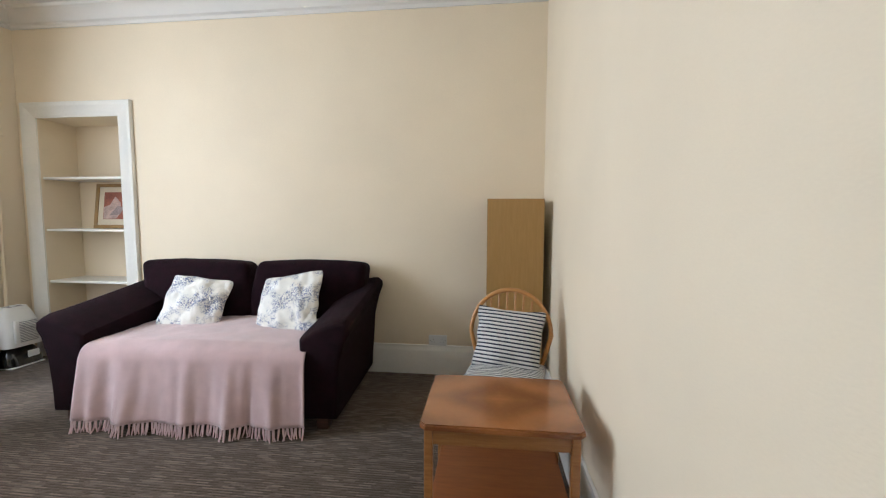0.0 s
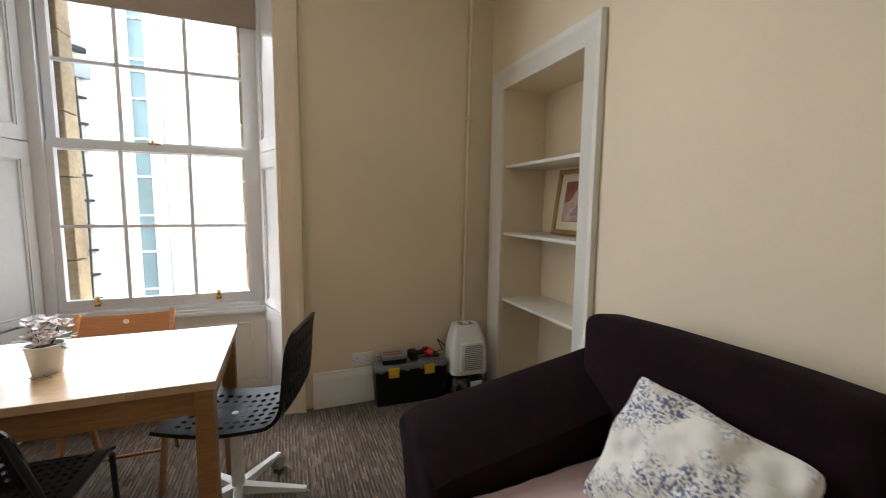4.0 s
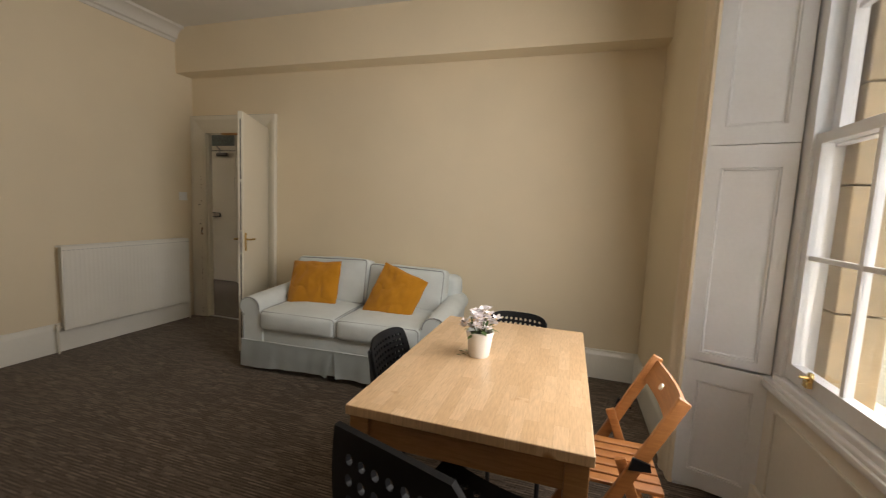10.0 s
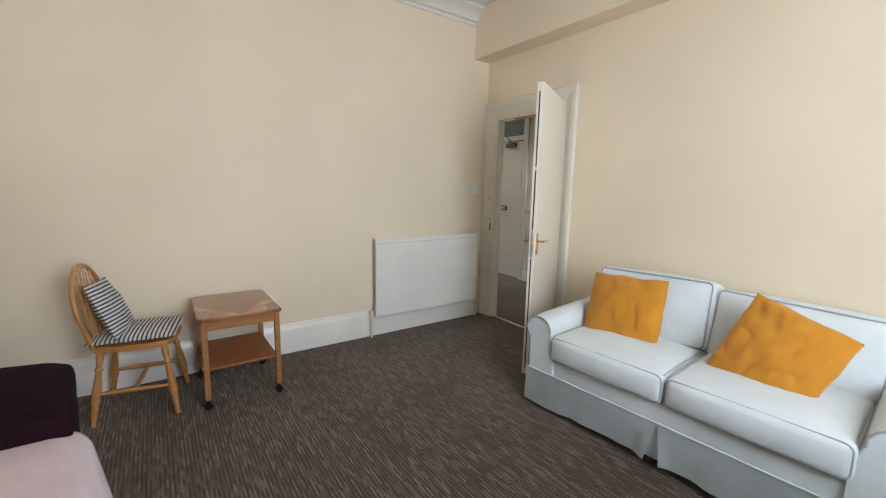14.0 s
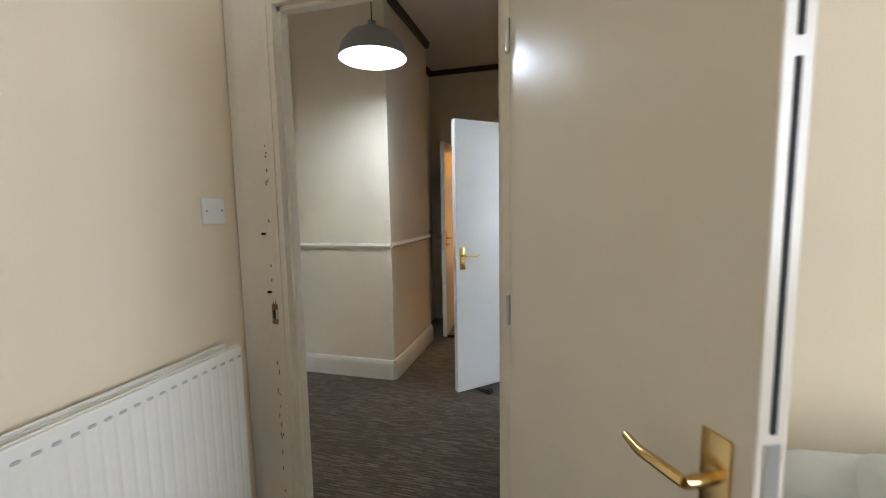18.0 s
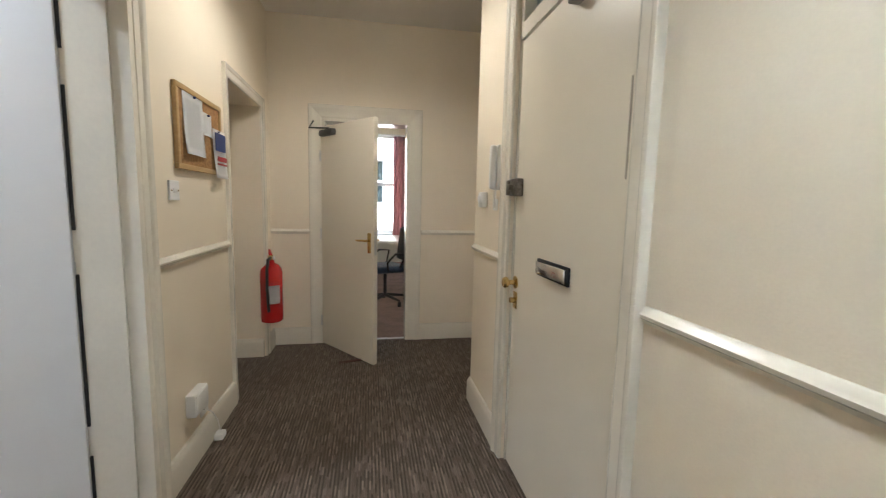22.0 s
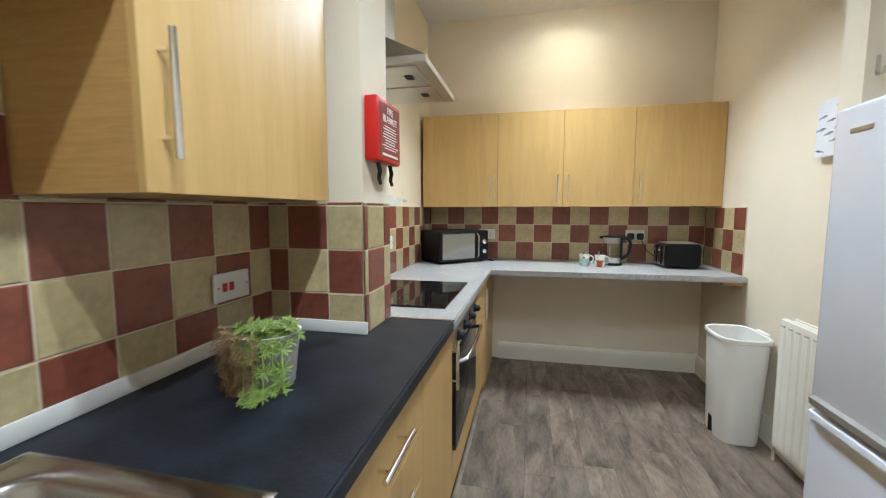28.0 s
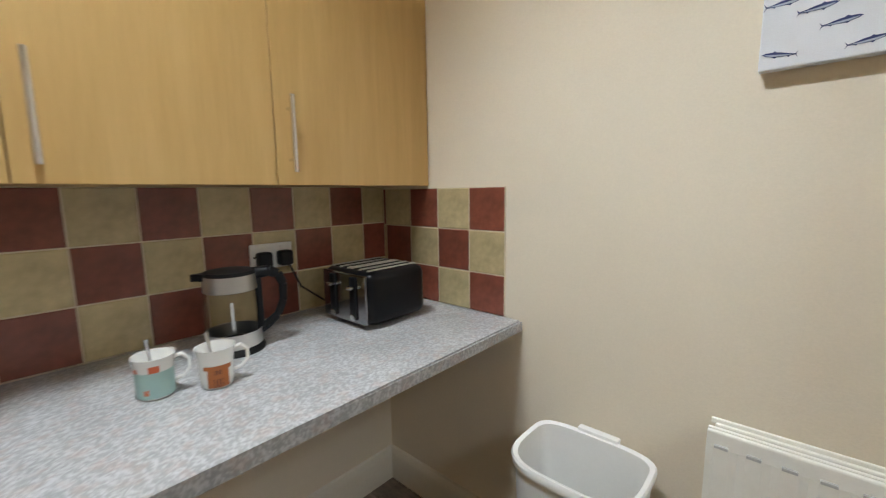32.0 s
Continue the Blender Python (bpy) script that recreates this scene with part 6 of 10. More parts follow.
def granite_material(name):
    m = material(name, (0.43, 0.435, 0.44), 0.34, vary=0.10, scale=7, fine=60, bump=0.02)
    n, l = m.node_tree.nodes, m.node_tree.links
    b = n["Principled BSDF"]
    src = b.inputs["Base Color"].links[0].from_socket
    tc = n.new("ShaderNodeTexCoord")
    sp, pk = node(m, "ShaderNodeTexNoise", Scale=130.0, Detail=4.0), node(m, "ShaderNodeTexNoise", Scale=34.0, Detail=3.0)
    for t in (sp, pk):
        l.new(tc.outputs["Object"], t.inputs["Vector"])
    r1, r2 = n.new("ShaderNodeMapRange"), n.new("ShaderNodeMapRange")
    r1.inputs["From Min"].default_value, r1.inputs["From Max"].default_value = 0.42, 0.62
    r1.inputs["To Min"].default_value, r1.inputs["To Max"].default_value = 0.78, 1.22
    r2.inputs["From Min"].default_value, r2.inputs["From Max"].default_value = 0.52, 0.66
    l.new(sp.outputs["Fac"], r1.inputs["Value"])
    l.new(pk.outputs["Fac"], r2.inputs["Value"])
    sc = n.new("ShaderNodeVectorMath")
    sc.operation = "SCALE"
    l.new(src, sc.inputs[0])
    l.new(r1.outputs[0], sc.inputs["Scale"])
    mix = n.new("ShaderNodeMix")
    mix.data_type = "RGBA"
    f = n.new("ShaderNodeMath")
    f.operation = "MULTIPLY"
    f.inputs[1].default_value = 0.35
    l.new(r2.outputs[0], f.inputs[0])
    l.new(f.outputs[0], mix.inputs["Factor"])
    l.new(sc.outputs[0], mix.inputs["A"])
    mix.inputs["B"].default_value = (0.44, 0.31, 0.26, 1)
    l.new(mix.outputs["Result"], b.inputs["Base Color"])
    return m


M_granite = granite_material("speckled_grey_laminate")


def random_shade(m, amount):
    """Shifts the shade of each object that shares the material a little."""
    n, l = m.node_tree.nodes, m.node_tree.links
    b = n["Principled BSDF"]
    src = b.inputs["Base Color"].links[0].from_socket
    oi, r, sc = n.new("ShaderNodeObjectInfo"), n.new("ShaderNodeMapRange"), n.new("ShaderNodeVectorMath")
    r.inputs["To Min"].default_value, r.inputs["To Max"].default_value = 1 - amount, 1 + amount
    sc.operation = "SCALE"
    l.new(oi.outputs["Random"], r.inputs["Value"])
    l.new(src, sc.inputs[0])
    l.new(r.outputs[0], sc.inputs["Scale"])
    l.new(sc.outputs[0], b.inputs["Base Color"])
    return m


M_tilecream = random_shade(material("olive_cream_glazed_tile", (0.50, 0.41, 0.225), 0.34, vary=0.15, scale=16, fine=60, bump=0.05, coat=0.2), 0.10)
M_tilered = random_shade(material("oxblood_glazed_tile", (0.215, 0.064, 0.040), 0.34, vary=0.20, scale=16, fine=60, bump=0.05, coat=0.2), 0.12)
M_grout = material("pale_grout", (0.66, 0.58, 0.43), 0.9, vary=0.08, fine=300, bump=0.2)
# white enamel with a blue tint of daylight put into the colour
M_fridge = material("white_enamel", (0.74, 0.77, 0.86), 0.22, vary=0.015, bump=0.02, coat=0.2)

# ---------------------------------------------------------------- base units and worktops
FX = 0.80            # front of the carcasses


def bar_handle(parent, p0, p1, out, r=0.0072):
    """A steel bar held off the door by two posts."""
    p0, p1, out = Vector(p0), Vector(p1), Vector(out)
    bm = rod(B(), p0 + out * 0.03, p1 + out * 0.03, r, n=12)
    d = (p1 - p0).normalized()
    for q in (p0 + d * 0.035, p1 - d * 0.035):
        rod(bm, q, q + out * 0.03, 0.0045, n=8)
    return part("bar_handle", bm, M_chrome, parent, "brushed steel bar handle")


def base_unit(y0, y1, fronts, label, top=0.868):
    """A floor unit with doors or drawers; fronts: (kind, y0, y1, z0, z1, handle side)."""
    ob = thing("base_unit", pose(0.22, y0, 0), label, "cabinet", "kitchen base units")
    w = y1 - y0
    part("carcass", box(B(), 0, 0.001, 0.15, FX - 0.22, w - 0.001, top), M_edge, ob, smooth=False)
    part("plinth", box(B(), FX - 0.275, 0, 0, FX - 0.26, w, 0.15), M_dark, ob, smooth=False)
    for kind, a, b_, z0, z1, hs in fronts:
        f = part("drawer_front" if kind == "drawer" else "door", rbox(B(), FX - 0.22, a - y0 + 0.002, z0 + 0.002, FX - 0.202, b_ - y0 - 0.002, z1 - 0.002, 0.0015, 1), M_maple, ob, smooth=False)
        if kind == "drawer":
            m = (a + b_) / 2 - y0
            bar_handle(f, (FX - 0.202, m - 0.10, (z0 + z1) / 2 + 0.01), (FX - 0.202, m + 0.10, (z0 + z1) / 2 + 0.01), (1, 0, 0))
        elif hs:
            yy = (a + 0.04 if hs == "l" else b_ - 0.04) - y0
            bar_handle(f, (FX - 0.202, yy, z1 - 0.24), (FX - 0.202, yy, z1 - 0.04), (1, 0, 0))
    return ob


base_unit(0.775, 1.338, [("door", 0.775, 1.338, 0.15, 0.86, "r")], "maple-effect sink base cabinet with one door", 0.755)
base_unit(1.338, 1.925, [("drawer", 1.338, 1.925, 0.70, 0.86, 0), ("drawer", 1.338, 1.925, 0.54, 0.70, 0), ("drawer", 1.338, 1.925, 0.36, 0.54, 0), ("drawer", 1.338, 1.925, 0.15, 0.36, 0)], "maple-effect drawer cabinet with steel bar handles")
base_unit(1.925, 2.385, [("door", 1.925, 2.385, 0.15, 0.86, "r")], "narrow maple-effect base cabinet with one door")
base_unit(3.075, 3.70, [("door", 3.075, 3.385, 0.15, 0.86, "r"), ("door", 3.385, 3.70, 0.15, 0.86, "l")], "maple-effect corner base cabinet with two doors")
cp = single("end_panel", rbox(B(), FX - 0.022, 3.702, 0.0, FX - 0.004, 4.412, 0.866, 0.001, 1), M_maple, I4, "maple-effect return panel beside the open knee space", "cabinet panel", smooth=False)

# oven
M_ovenglass = plain("black_oven_glass", (0.008, 0.008, 0.009), 0.06)
ov = thing("oven", pose(FX, 2.39, 0), "built-under black glass and steel oven", "oven")
OW = 0.68
part("housing", box(B(), -0.56, 0.0, 0.15, 0.0, OW, 0.868), M_edge, ov, smooth=False)
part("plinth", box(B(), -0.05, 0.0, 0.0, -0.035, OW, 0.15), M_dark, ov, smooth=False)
part("lower_panel", rbox(B(), 0.0, 0.004, 0.155, 0.018, OW - 0.004, 0.305, 0.001, 1), M_maple, ov, smooth=False)
od = part("oven_door", rbox(B(), 0.0, 0.03, 0.315, 0.028, OW - 0.03, 0.735, 0.004), M_ovenglass, ov, "black glass oven door")
bar = tube(B(), [(0.03, 0.07, 0.69), (0.062, 0.085, 0.70), (0.075, OW / 2, 0.705), (0.062, OW - 0.085, 0.70), (0.03, OW - 0.07, 0.69)], 0.010, 10)
part("oven_handle", bar, M_chrome, od, "bowed steel oven handle")
cpn = part("control_panel", rbox(B(), 0.0, 0.03, 0.742, 0.024, OW - 0.03, 0.862, 0.003), M_steel, ov, "steel control panel")
for k in range(4):
    yy = 0.09 + 0.165 * k
    kb = lathe(B(), [(0, 0), (0.024, 0), (0.024, 0.006), (0.018, 0.010), (0.016, 0.030), (0, 0.032)], 20)
    rbox(kb, -0.003, -0.016, 0.028, 0.003, 0.016, 0.036, 0.001, 1)
    kb.transform(Matrix.Translation((0.024, yy, 0.80)) @ Matrix.Rotation(radians(90), 4, "Y"))
    part("knob", kb, M_black, cpn, "black control knob")

# worktops
def slab_with_hole(bm, x0, y0, x1, y1, hx0, hy0, hx1, hy1, z0, z1, r):
    """A worktop slab with a rectangular cut-out and a softened top edge."""
    rings = [[bm.verts.new((x, y, z)) for x, y in ((a, b_), (c, b_), (c, d), (a, d))] for z in (z0, z1) for a, b_, c, d in ((x0, y0, x1, y1), (hx0, hy0, hx1, hy1))]
    ol, il, oh, ih = rings
    for k in range(4):
        j = (k + 1) % 4
        bm.faces.new((oh[k], oh[j], ih[j], ih[k]))
        bm.faces.new((ol[j], ol[k], il[k], il[j]))
        bm.faces.new((ol[k], ol[j], oh[j], oh[k]))
        bm.faces.new((il[j], il[k], ih[k], ih[j]))
    bmesh.ops.bevel(bm, geom=[e for e in bm.edges if e.verts[0] in oh and e.verts[1] in oh], offset=r, segments=3, affect="EDGES")
    return bm


bt = slab_with_hole(B(), 0.205, 0.155, 0.835, 2.322, 0.285, 0.31, 0.745, 1.31, 0.868, 0.905, 0.006)
single("worktop", bt, M_blacktop, I4, "black slate-effect worktop with a worn front edge", "worktop", smooth=False)
gw = B()
prism(gw, [(0.205, 2.324), (0.838, 2.324), (0.838, 3.70), (0.852, 3.715), (2.478, 3.722), (2.478, 4.415), (0.205, 4.415)], 0.868, 0.905)
bmesh.ops.bevel(gw, geom=[e for e in gw.edges if e.verts[0].co.z > 0.9 and e.verts[1].co.z > 0.9], offset=0.006, segments=2, affect="EDGES")
single("worktop", gw, M_granite, I4, "speckled grey laminate worktop turning the corner", "worktop", smooth=False)
single("joint_strip", rbox(B(), 0.58, 2.318, 0.904, 0.84, 2.330, 0.908, 0.001, 1), M_chrome, I4, "thin metal strip where black and grey worktops meet", "trim", smooth=False)
single("support_batten", rbox(B(), 2.36, 3.78, 0.838, 2.478, 3.82, 0.868, 0.003), M_edge, I4, "small wooden batten holding up the worktop end", "batten", smooth=False)
hobm = B()
rbox(hobm, 0.245, 2.498, 0.906, 0.765, 3.125, 0.914, 0.002)
hob = thing("hob", I4, "black ceramic hob set into the grey worktop", "hob")
part("glass", hobm, plain("black_ceramic_glass", (0.006, 0.006, 0.007), 0.04), hob, smooth=False)
M_ring = plain("grey_hob_marking", (0.10, 0.10, 0.10), 0.2)
for x, y, r_ in ((0.37, 2.66, 0.075), (0.37, 2.96, 0.095), (0.60, 2.66, 0.095), (0.60, 2.96, 0.075)):
    part("ring_mark", lathe(B(), [(r_ - 0.002, 0.9142), (r_, 0.9146), (r_ + 0.002, 0.9142)], 40, (x, y, 0)), M_ring, hob)

# sink with drainer, tap
sk = thing("sink", pose(0.27, 0.30, 0.905), "stainless steel single-bowl sink with ribbed drainer", "sink")
bm = B()
SX, SY = 0.49, 1.02


def sink_z(x, y):
    """Depth of the pressed steel: bowl, drainer ribs, raised rim."""
    rim = min(x, SX - x, y, SY - y)
    z = 0.006 * min(1, max(0, rim / 0.01)) * (1 if rim < 0.02 else 0)
    bx, by = (x - 0.245) / 0.185, (y - 0.735) / 0.235
    k = (abs(bx) ** 5 + abs(by) ** 5) ** (1 / 5)
    if k < 1.1:
        s = min(1, max(0, (1.08 - k) / 0.26))
        z = -0.15 * (s * s * (3 - 2 * s))
    elif 0.05 < y < 0.46 and 0.05 < x < 0.44:
        z = -0.006 + 0.004 * (0.5 + 0.5 * math.cos(x * 2 * math.pi / 0.048)) if y < 0.43 else -0.003
    elif rim >= 0.02:
        z = 0.001
    return z


nu, nv = 66, 110
vs = [[bm.verts.new((SX * i / nu, SY * j / nv, sink_z(SX * i / nu, SY * j / nv) + 0.006)) for j in range(nv + 1)] for i in range(nu + 1)]
for i in range(nu):
    for j in range(nv):
        bm.faces.new((vs[i][j], vs[i + 1][j], vs[i + 1][j + 1], vs[i][j + 1]))
part("bowl_and_drainer", bm, material("pressed_stainless", (0.44, 0.43, 0.42), 0.24, 1.0, vary=0.06, scale=8, fine=260, bump=0.03), sk, smooth="all")
ovf = B()
rod(ovf, (0.245, 0.948, -0.04), (0.245, 0.953, -0.042), 0.020, n=18)
part("overflow", ovf, M_chrome, sk, "round chrome overflow")
lathe_w = lathe(B(), [(0, -0.140), (0.03, -0.140), (0.035, -0.143)], 24, (0.245, 0.735, 0))
part("waste", lathe_w, M_chrome, sk)
tp = thing("kitchen_tap", pose(0.315, 0.93, 0.908), "chrome mixer tap with a long swan spout", "tap")
part("body", lathe(B(), [(0.028, 0), (0.028, 0.01), (0.021, 0.02), (0.020, 0.10), (0.016, 0.11), (0, 0.112)], 20), M_chrome, tp)
part("spout", tube(B(), [(0, 0, 0.10), (0.004, 0.004, 0.16), (0.03, 0.03, 0.215), (0.08, 0.065, 0.24), (0.13, 0.09, 0.235), (0.155, 0.105, 0.222), (0.163, 0.11, 0.205)], [0.014, 0.013, 0.012, 0.0115, 0.0115, 0.013, 0.013], 14), M_chrome, tp)
part("lever", tube(B(), [(0, 0, 0.105), (-0.02, -0.025, 0.125), (-0.05, -0.06, 0.14)], [0.012, 0.009, 0.007], 10), M_chrome, tp)

# washing machine
wm = thing("washing_machine", pose(0.235, 0.165, 0), "white front-loading washing machine under the worktop", "washing machine")
part("casing", rbox(B(), 0, 0, 0.012, 0.575, 0.595, 0.85, 0.008), M_fridge, wm, smooth=False)
part("top_lid", rbox(B(), 0.0, 0.0, 0.832, 0.60, 0.595, 0.853, 0.008), M_fridge, wm, smooth=False)
part("control_panel", absorb(B(), rbox(B(), 0, 0.002, 0.70, 0.022, 0.593, 0.83, 0.006), pose(0.575, 0, 0)), M_fridge, wm, smooth=False)
part("drum_door", absorb(B(), lathe(B(), [(0.0, 0.028), (0.115, 0.030), (0.12, 0.034), (0.125, 0.040), (0.165, 0.034), (0.172, 0.010), (0.172, 0)], 40), Matrix.Translation((0.575, 0.30, 0.42)) @ Matrix.Rotation(radians(90), 4, "Y")), M_fridge, wm, "white round drum door")
part("door_glass", absorb(B(), lathe(B(), [(0.0, 0.060), (0.06, 0.055), (0.10, 0.040), (0.118, 0.034)], 32), Matrix.Translation((0.575, 0.30, 0.42)) @ Matrix.Rotation(radians(90), 4, "Y")), M_ovenglass, wm, "dark glass porthole")
part("programme_dial", absorb(B(), lathe(B(), [(0.036, 0), (0.036, 0.008), (0.028, 0.014), (0.026, 0.026), (0, 0.028)], 26), Matrix.Translation((0.597, 0.40, 0.765)) @ Matrix.Rotation(radians(90), 4, "Y")), M_plastic, wm, "white programme dial")
part("detergent_drawer", rbox(B(), 0.592, 0.03, 0.735, 0.603, 0.20, 0.815, 0.004), M_plastic, wm, smooth=False)
bm = B()
for k in range(5):
    rbox(bm, 0.595, 0.47 + 0.022 * k, 0.755, 0.601, 0.482 + 0.022 * k, 0.767, 0.002, 1)
part("buttons", bm, M_castor, wm, "small grey buttons")

# ---------------------------------------------------------------- wall units
def wall_unit(m, w, d, h, doors, label):
    """Doors face -y in the unit's own space; doors: (x0, x1, side of the handle or 'b' for a level one at the bottom)."""
    ob = thing("wall_unit", m, label, "cabinet", "kitchen wall units")
    part("carcass", box(B(), 0.001, 0.019, 0.0, w - 0.001, d, h), M_edge, ob, smooth=False)
    for x0, x1, hs in doors:
        dd = part("door", rbox(B(), x0 + 0.0015, 0.0, 0.0, x1 - 0.0015, 0.018, h, 0.0012, 1), M_maple, ob, smooth=False)
        if hs == "b":
            bar_handle(dd, (x1 - 0.26, 0, 0.05), (x1 - 0.06, 0, 0.05), (0, -1, 0))
        elif hs:
            xx = x0 + 0.04 if hs[0] == "l" else x1 - 0.04
            z0, z1 = (0.035, 0.245) if h < 0.76 and len(hs) == 1 else (0.058, 0.275)
            bar_handle(dd, (xx, 0, z0), (xx, 0, z1), (0, -1, 0))
    return ob


for x0, x1, hs in ((0.222, 0.847, "r"), (0.847, 1.357, "r"), (1.357, 1.871, "l"), (1.871, 2.478, "l")):
    wall_unit(pose(x0, 4.144, 1.362), x1 - x0, 0.272, 0.743, [(0, x1 - x0, hs)], "maple-effect wall cabinet over the grey worktop")
wall_unit(pose(0.50, 1.372, 1.36, 0, 0, 90), 0.62, 0.296, 0.76, [(0, 0.62, "ll")], "maple-effect wall cabinet beside the fire blanket")
wall_unit(pose(0.50, 0.72, 1.72, 0, 0, 90), 0.65, 0.296, 0.40, [(0, 0.65, "b")], "short maple-effect wall cabinet over the sink")

# extractor hood
M_hood = material("satin_hood_steel", (0.55, 0.54, 0.51), 0.35, 1.0, vary=0.05, fine=200, bump=0.02)
hd = thing("extractor_hood", I4, "stainless steel chimney extractor hood", "extractor hood")
bm = B()
y0, y1, x1 = 2.525, 3.17, 0.672
lo = [bm.verts.new(p) for p in ((0.205, y0, 1.985), (x1, y0, 1.985), (x1, y1, 1.985), (0.205, y1, 1.985))]
hi = [bm.verts.new(p) for p in ((0.205, 2.74, 2.17), (0.40, 2.74, 2.17), (0.40, 2.96, 2.17), (0.205, 2.96, 2.17))]
base = [bm.verts.new((v.co.x, v.co.y, 1.957)) for v in lo]
for i in range(4):
    j = (i + 1) % 4
    bm.faces.new((lo[i], lo[j], hi[j], hi[i]))
    bm.faces.new((base[i], base[j], lo[j], lo[i]))
bm.faces.new(hi)
bm.faces.new(base)
part("canopy", bm, M_hood, hd, smooth=False)
part("chimney", rbox(B(), 0.205, 2.745, 2.165, 0.395, 2.955, KZ - 0.002, 0.002, 1), M_hood, hd, smooth=False)
for a, b_ in ((2.56, 2.835), (2.855, 3.13)):
    f = part("grease_filter", rbox(B(), 0.24, a, 1.951, 0.62, b_, 1.957, 0.002, 1), M_hood, hd, smooth=False)
    part("filter_catch", rbox(B(), 0.53, (a + b_) / 2 - 0.03, 1.947, 0.57, (a + b_) / 2 + 0.03, 1.951, 0.002, 1), M_black, f)
part("glass_edge", rbox(B(), x1 - 0.012, y0, 1.953, x1 + 0.004, y1 + 0.006, 1.962, 0.002, 1), M_hood, hd, smooth=False)

# fire blanket
M_red = material("red_plastic", (0.55, 0.012, 0.014), 0.32, vary=0.05, bump=0.03)
M_warmglow = plain("warm_hood_lamp", (1.0, 0.55, 0.18), 0.3, emit=3.0)
part("lamp_lens", absorb(B(), lathe(B(), [(0, -0.006), (0.022, -0.004), (0.026, 0.0), (0, 0.0)], 18), pose(0.30, 2.865, 1.950)), M_warmglow, hd, "lit warm lamp under the hood")
for yy, zz in ((3.245, 1.457), (3.644, 1.461)):
    wp = thing("wall_plug", pose(0.2, yy, zz), "grey screw plug in the wall above the tiles", "wall plug", "wall plugs")
    part("plug", rod(B(), (-0.01, 0, 0), (0.004, 0, 0), 0.006, n=10), M_steel, wp)


def patch(bm, x, y0, z0, y1, z1, seed, thick=0.0015, n=26):
    """An uneven flat patch on the wall facing +x."""
    cy, cz, ry, rz = (y0 + y1) / 2, (z0 + z1) / 2, (y1 - y0) / 2, (z1 - z0) / 2
    ring = []
    for k in range(n):
        a = 2 * math.pi * k / n
        c, s_ = math.cos(a), math.sin(a)
        q = (abs(c) ** 4 + abs(s_) ** 4) ** -0.25 * (0.90 + 0.22 * noise.noise(Vector((c * 1.7, s_ * 1.7, seed))))
        ring.append((cy + ry * c * q, cz + rz * s_ * q))
    lo, hi = ([bm.verts.new((xx, y, z)) for y, z in ring] for xx in (x - 0.001, x + thick))
    bm.faces.new(hi)
    for k in range(n):
        bm.faces.new((lo[k], lo[(k + 1) % n], hi[(k + 1) % n], hi[k]))
    return bm


structure("filler_patch", patch(B(), 0.2, 3.255, 1.358, 3.645, 1.437, 3.0), material("old_cream_plaster", (0.72, 0.68, 0.58), 0.9, vary=0.08, scale=16), "uneven patch of old cream plaster above the tiles", "wear", False)
structure("scraped_plaster", patch(B(), 0.2012, 3.65, 1.390, 3.755, 1.414, 9.0), material("bare_grey_plaster", (0.55, 0.52, 0.46), 0.9, vary=0.2, scale=30), "scrape of bare grey plaster above the tiles", "wear", False)
fb = thing("fire_blanket", pose(0.567, 2.115, 1.50), "red plastic fire blanket box with black pull tapes", "fire blanket")
part("case", rbox(B(), 0.0, 0.0, 0.0, 0.050, 0.235, 0.215, 0.008), M_red, fb)


def words(parent, text, m, size, mat, name="lettering"):
    """Raised letters in the built-in font, as a mesh."""
    cu = bpy.data.curves.new(name, "FONT")
    cu.body, cu.size, cu.extrude, cu.align_x = text, size, 0.0006, "CENTER"
    tmp = bpy.data.objects.new("tmp_text", cu)
    scene.collection.objects.link(tmp)
    bpy.context.view_layer.update()
    me = bpy.data.meshes.new_from_object(tmp.evaluated_get(bpy.context.evaluated_depsgraph_get()))
    bpy.data.objects.remove(tmp)
    bpy.data.curves.remove(cu)
    me.transform(m)
    me.materials.clear()
    me.materials.append(mat)
    ob = new(name, me)
    ob.parent = parent
    return ob


M_whiteink = plain("white_print", (0.85, 0.85, 0.83), 0.6)
part("printed_panel", rbox(B(), 0.050, 0.018, 0.015, 0.0512, 0.217, 0.20, 0.0004, 1), material("dark_red_print", (0.22, 0.015, 0.015), 0.4), fb, "dark red instruction panel", False)
face = Matrix.Translation((0.0516, 0.1175, 0.0)) @ Matrix(((0, 0, 1, 0), (1, 0, 0, 0), (0, 1, 0, 0), (0, 0, 0, 1)))
words(fb, "FIRE", face @ Matrix.Translation((0, 0.168, 0)), 0.034, M_whiteink)
words(fb, "BLANKET", face @ Matrix.Translation((0, 0.138, 0)), 0.034, M_whiteink)
bm = B()
rng = random.Random(3)
for k in range(9):
    zz = 0.122 - 0.0095 * k
    w_ = rng.uniform(0.10, 0.17)
    box(bm, 0.0512, 0.1175 - w_ / 2, zz, 0.0518, 0.1175 + w_ / 2, zz + 0.0035)
box(bm, 0.0512, 0.04, 0.022, 0.0518, 0.195, 0.030)
part("small_print", bm, M_whiteink, fb, "lines of small white print", False)
for yy in (0.06, 0.18):
    part("pull_tape", tube(B(), [(0.025, yy, 0.0), (0.03, yy + 0.005, -0.03), (0.02, yy + 0.02, -0.055), (0.03, yy + 0.01, -0.075)], [0.008, 0.009, 0.008, 0.006], 6), M_black, fb, "black pull tape")

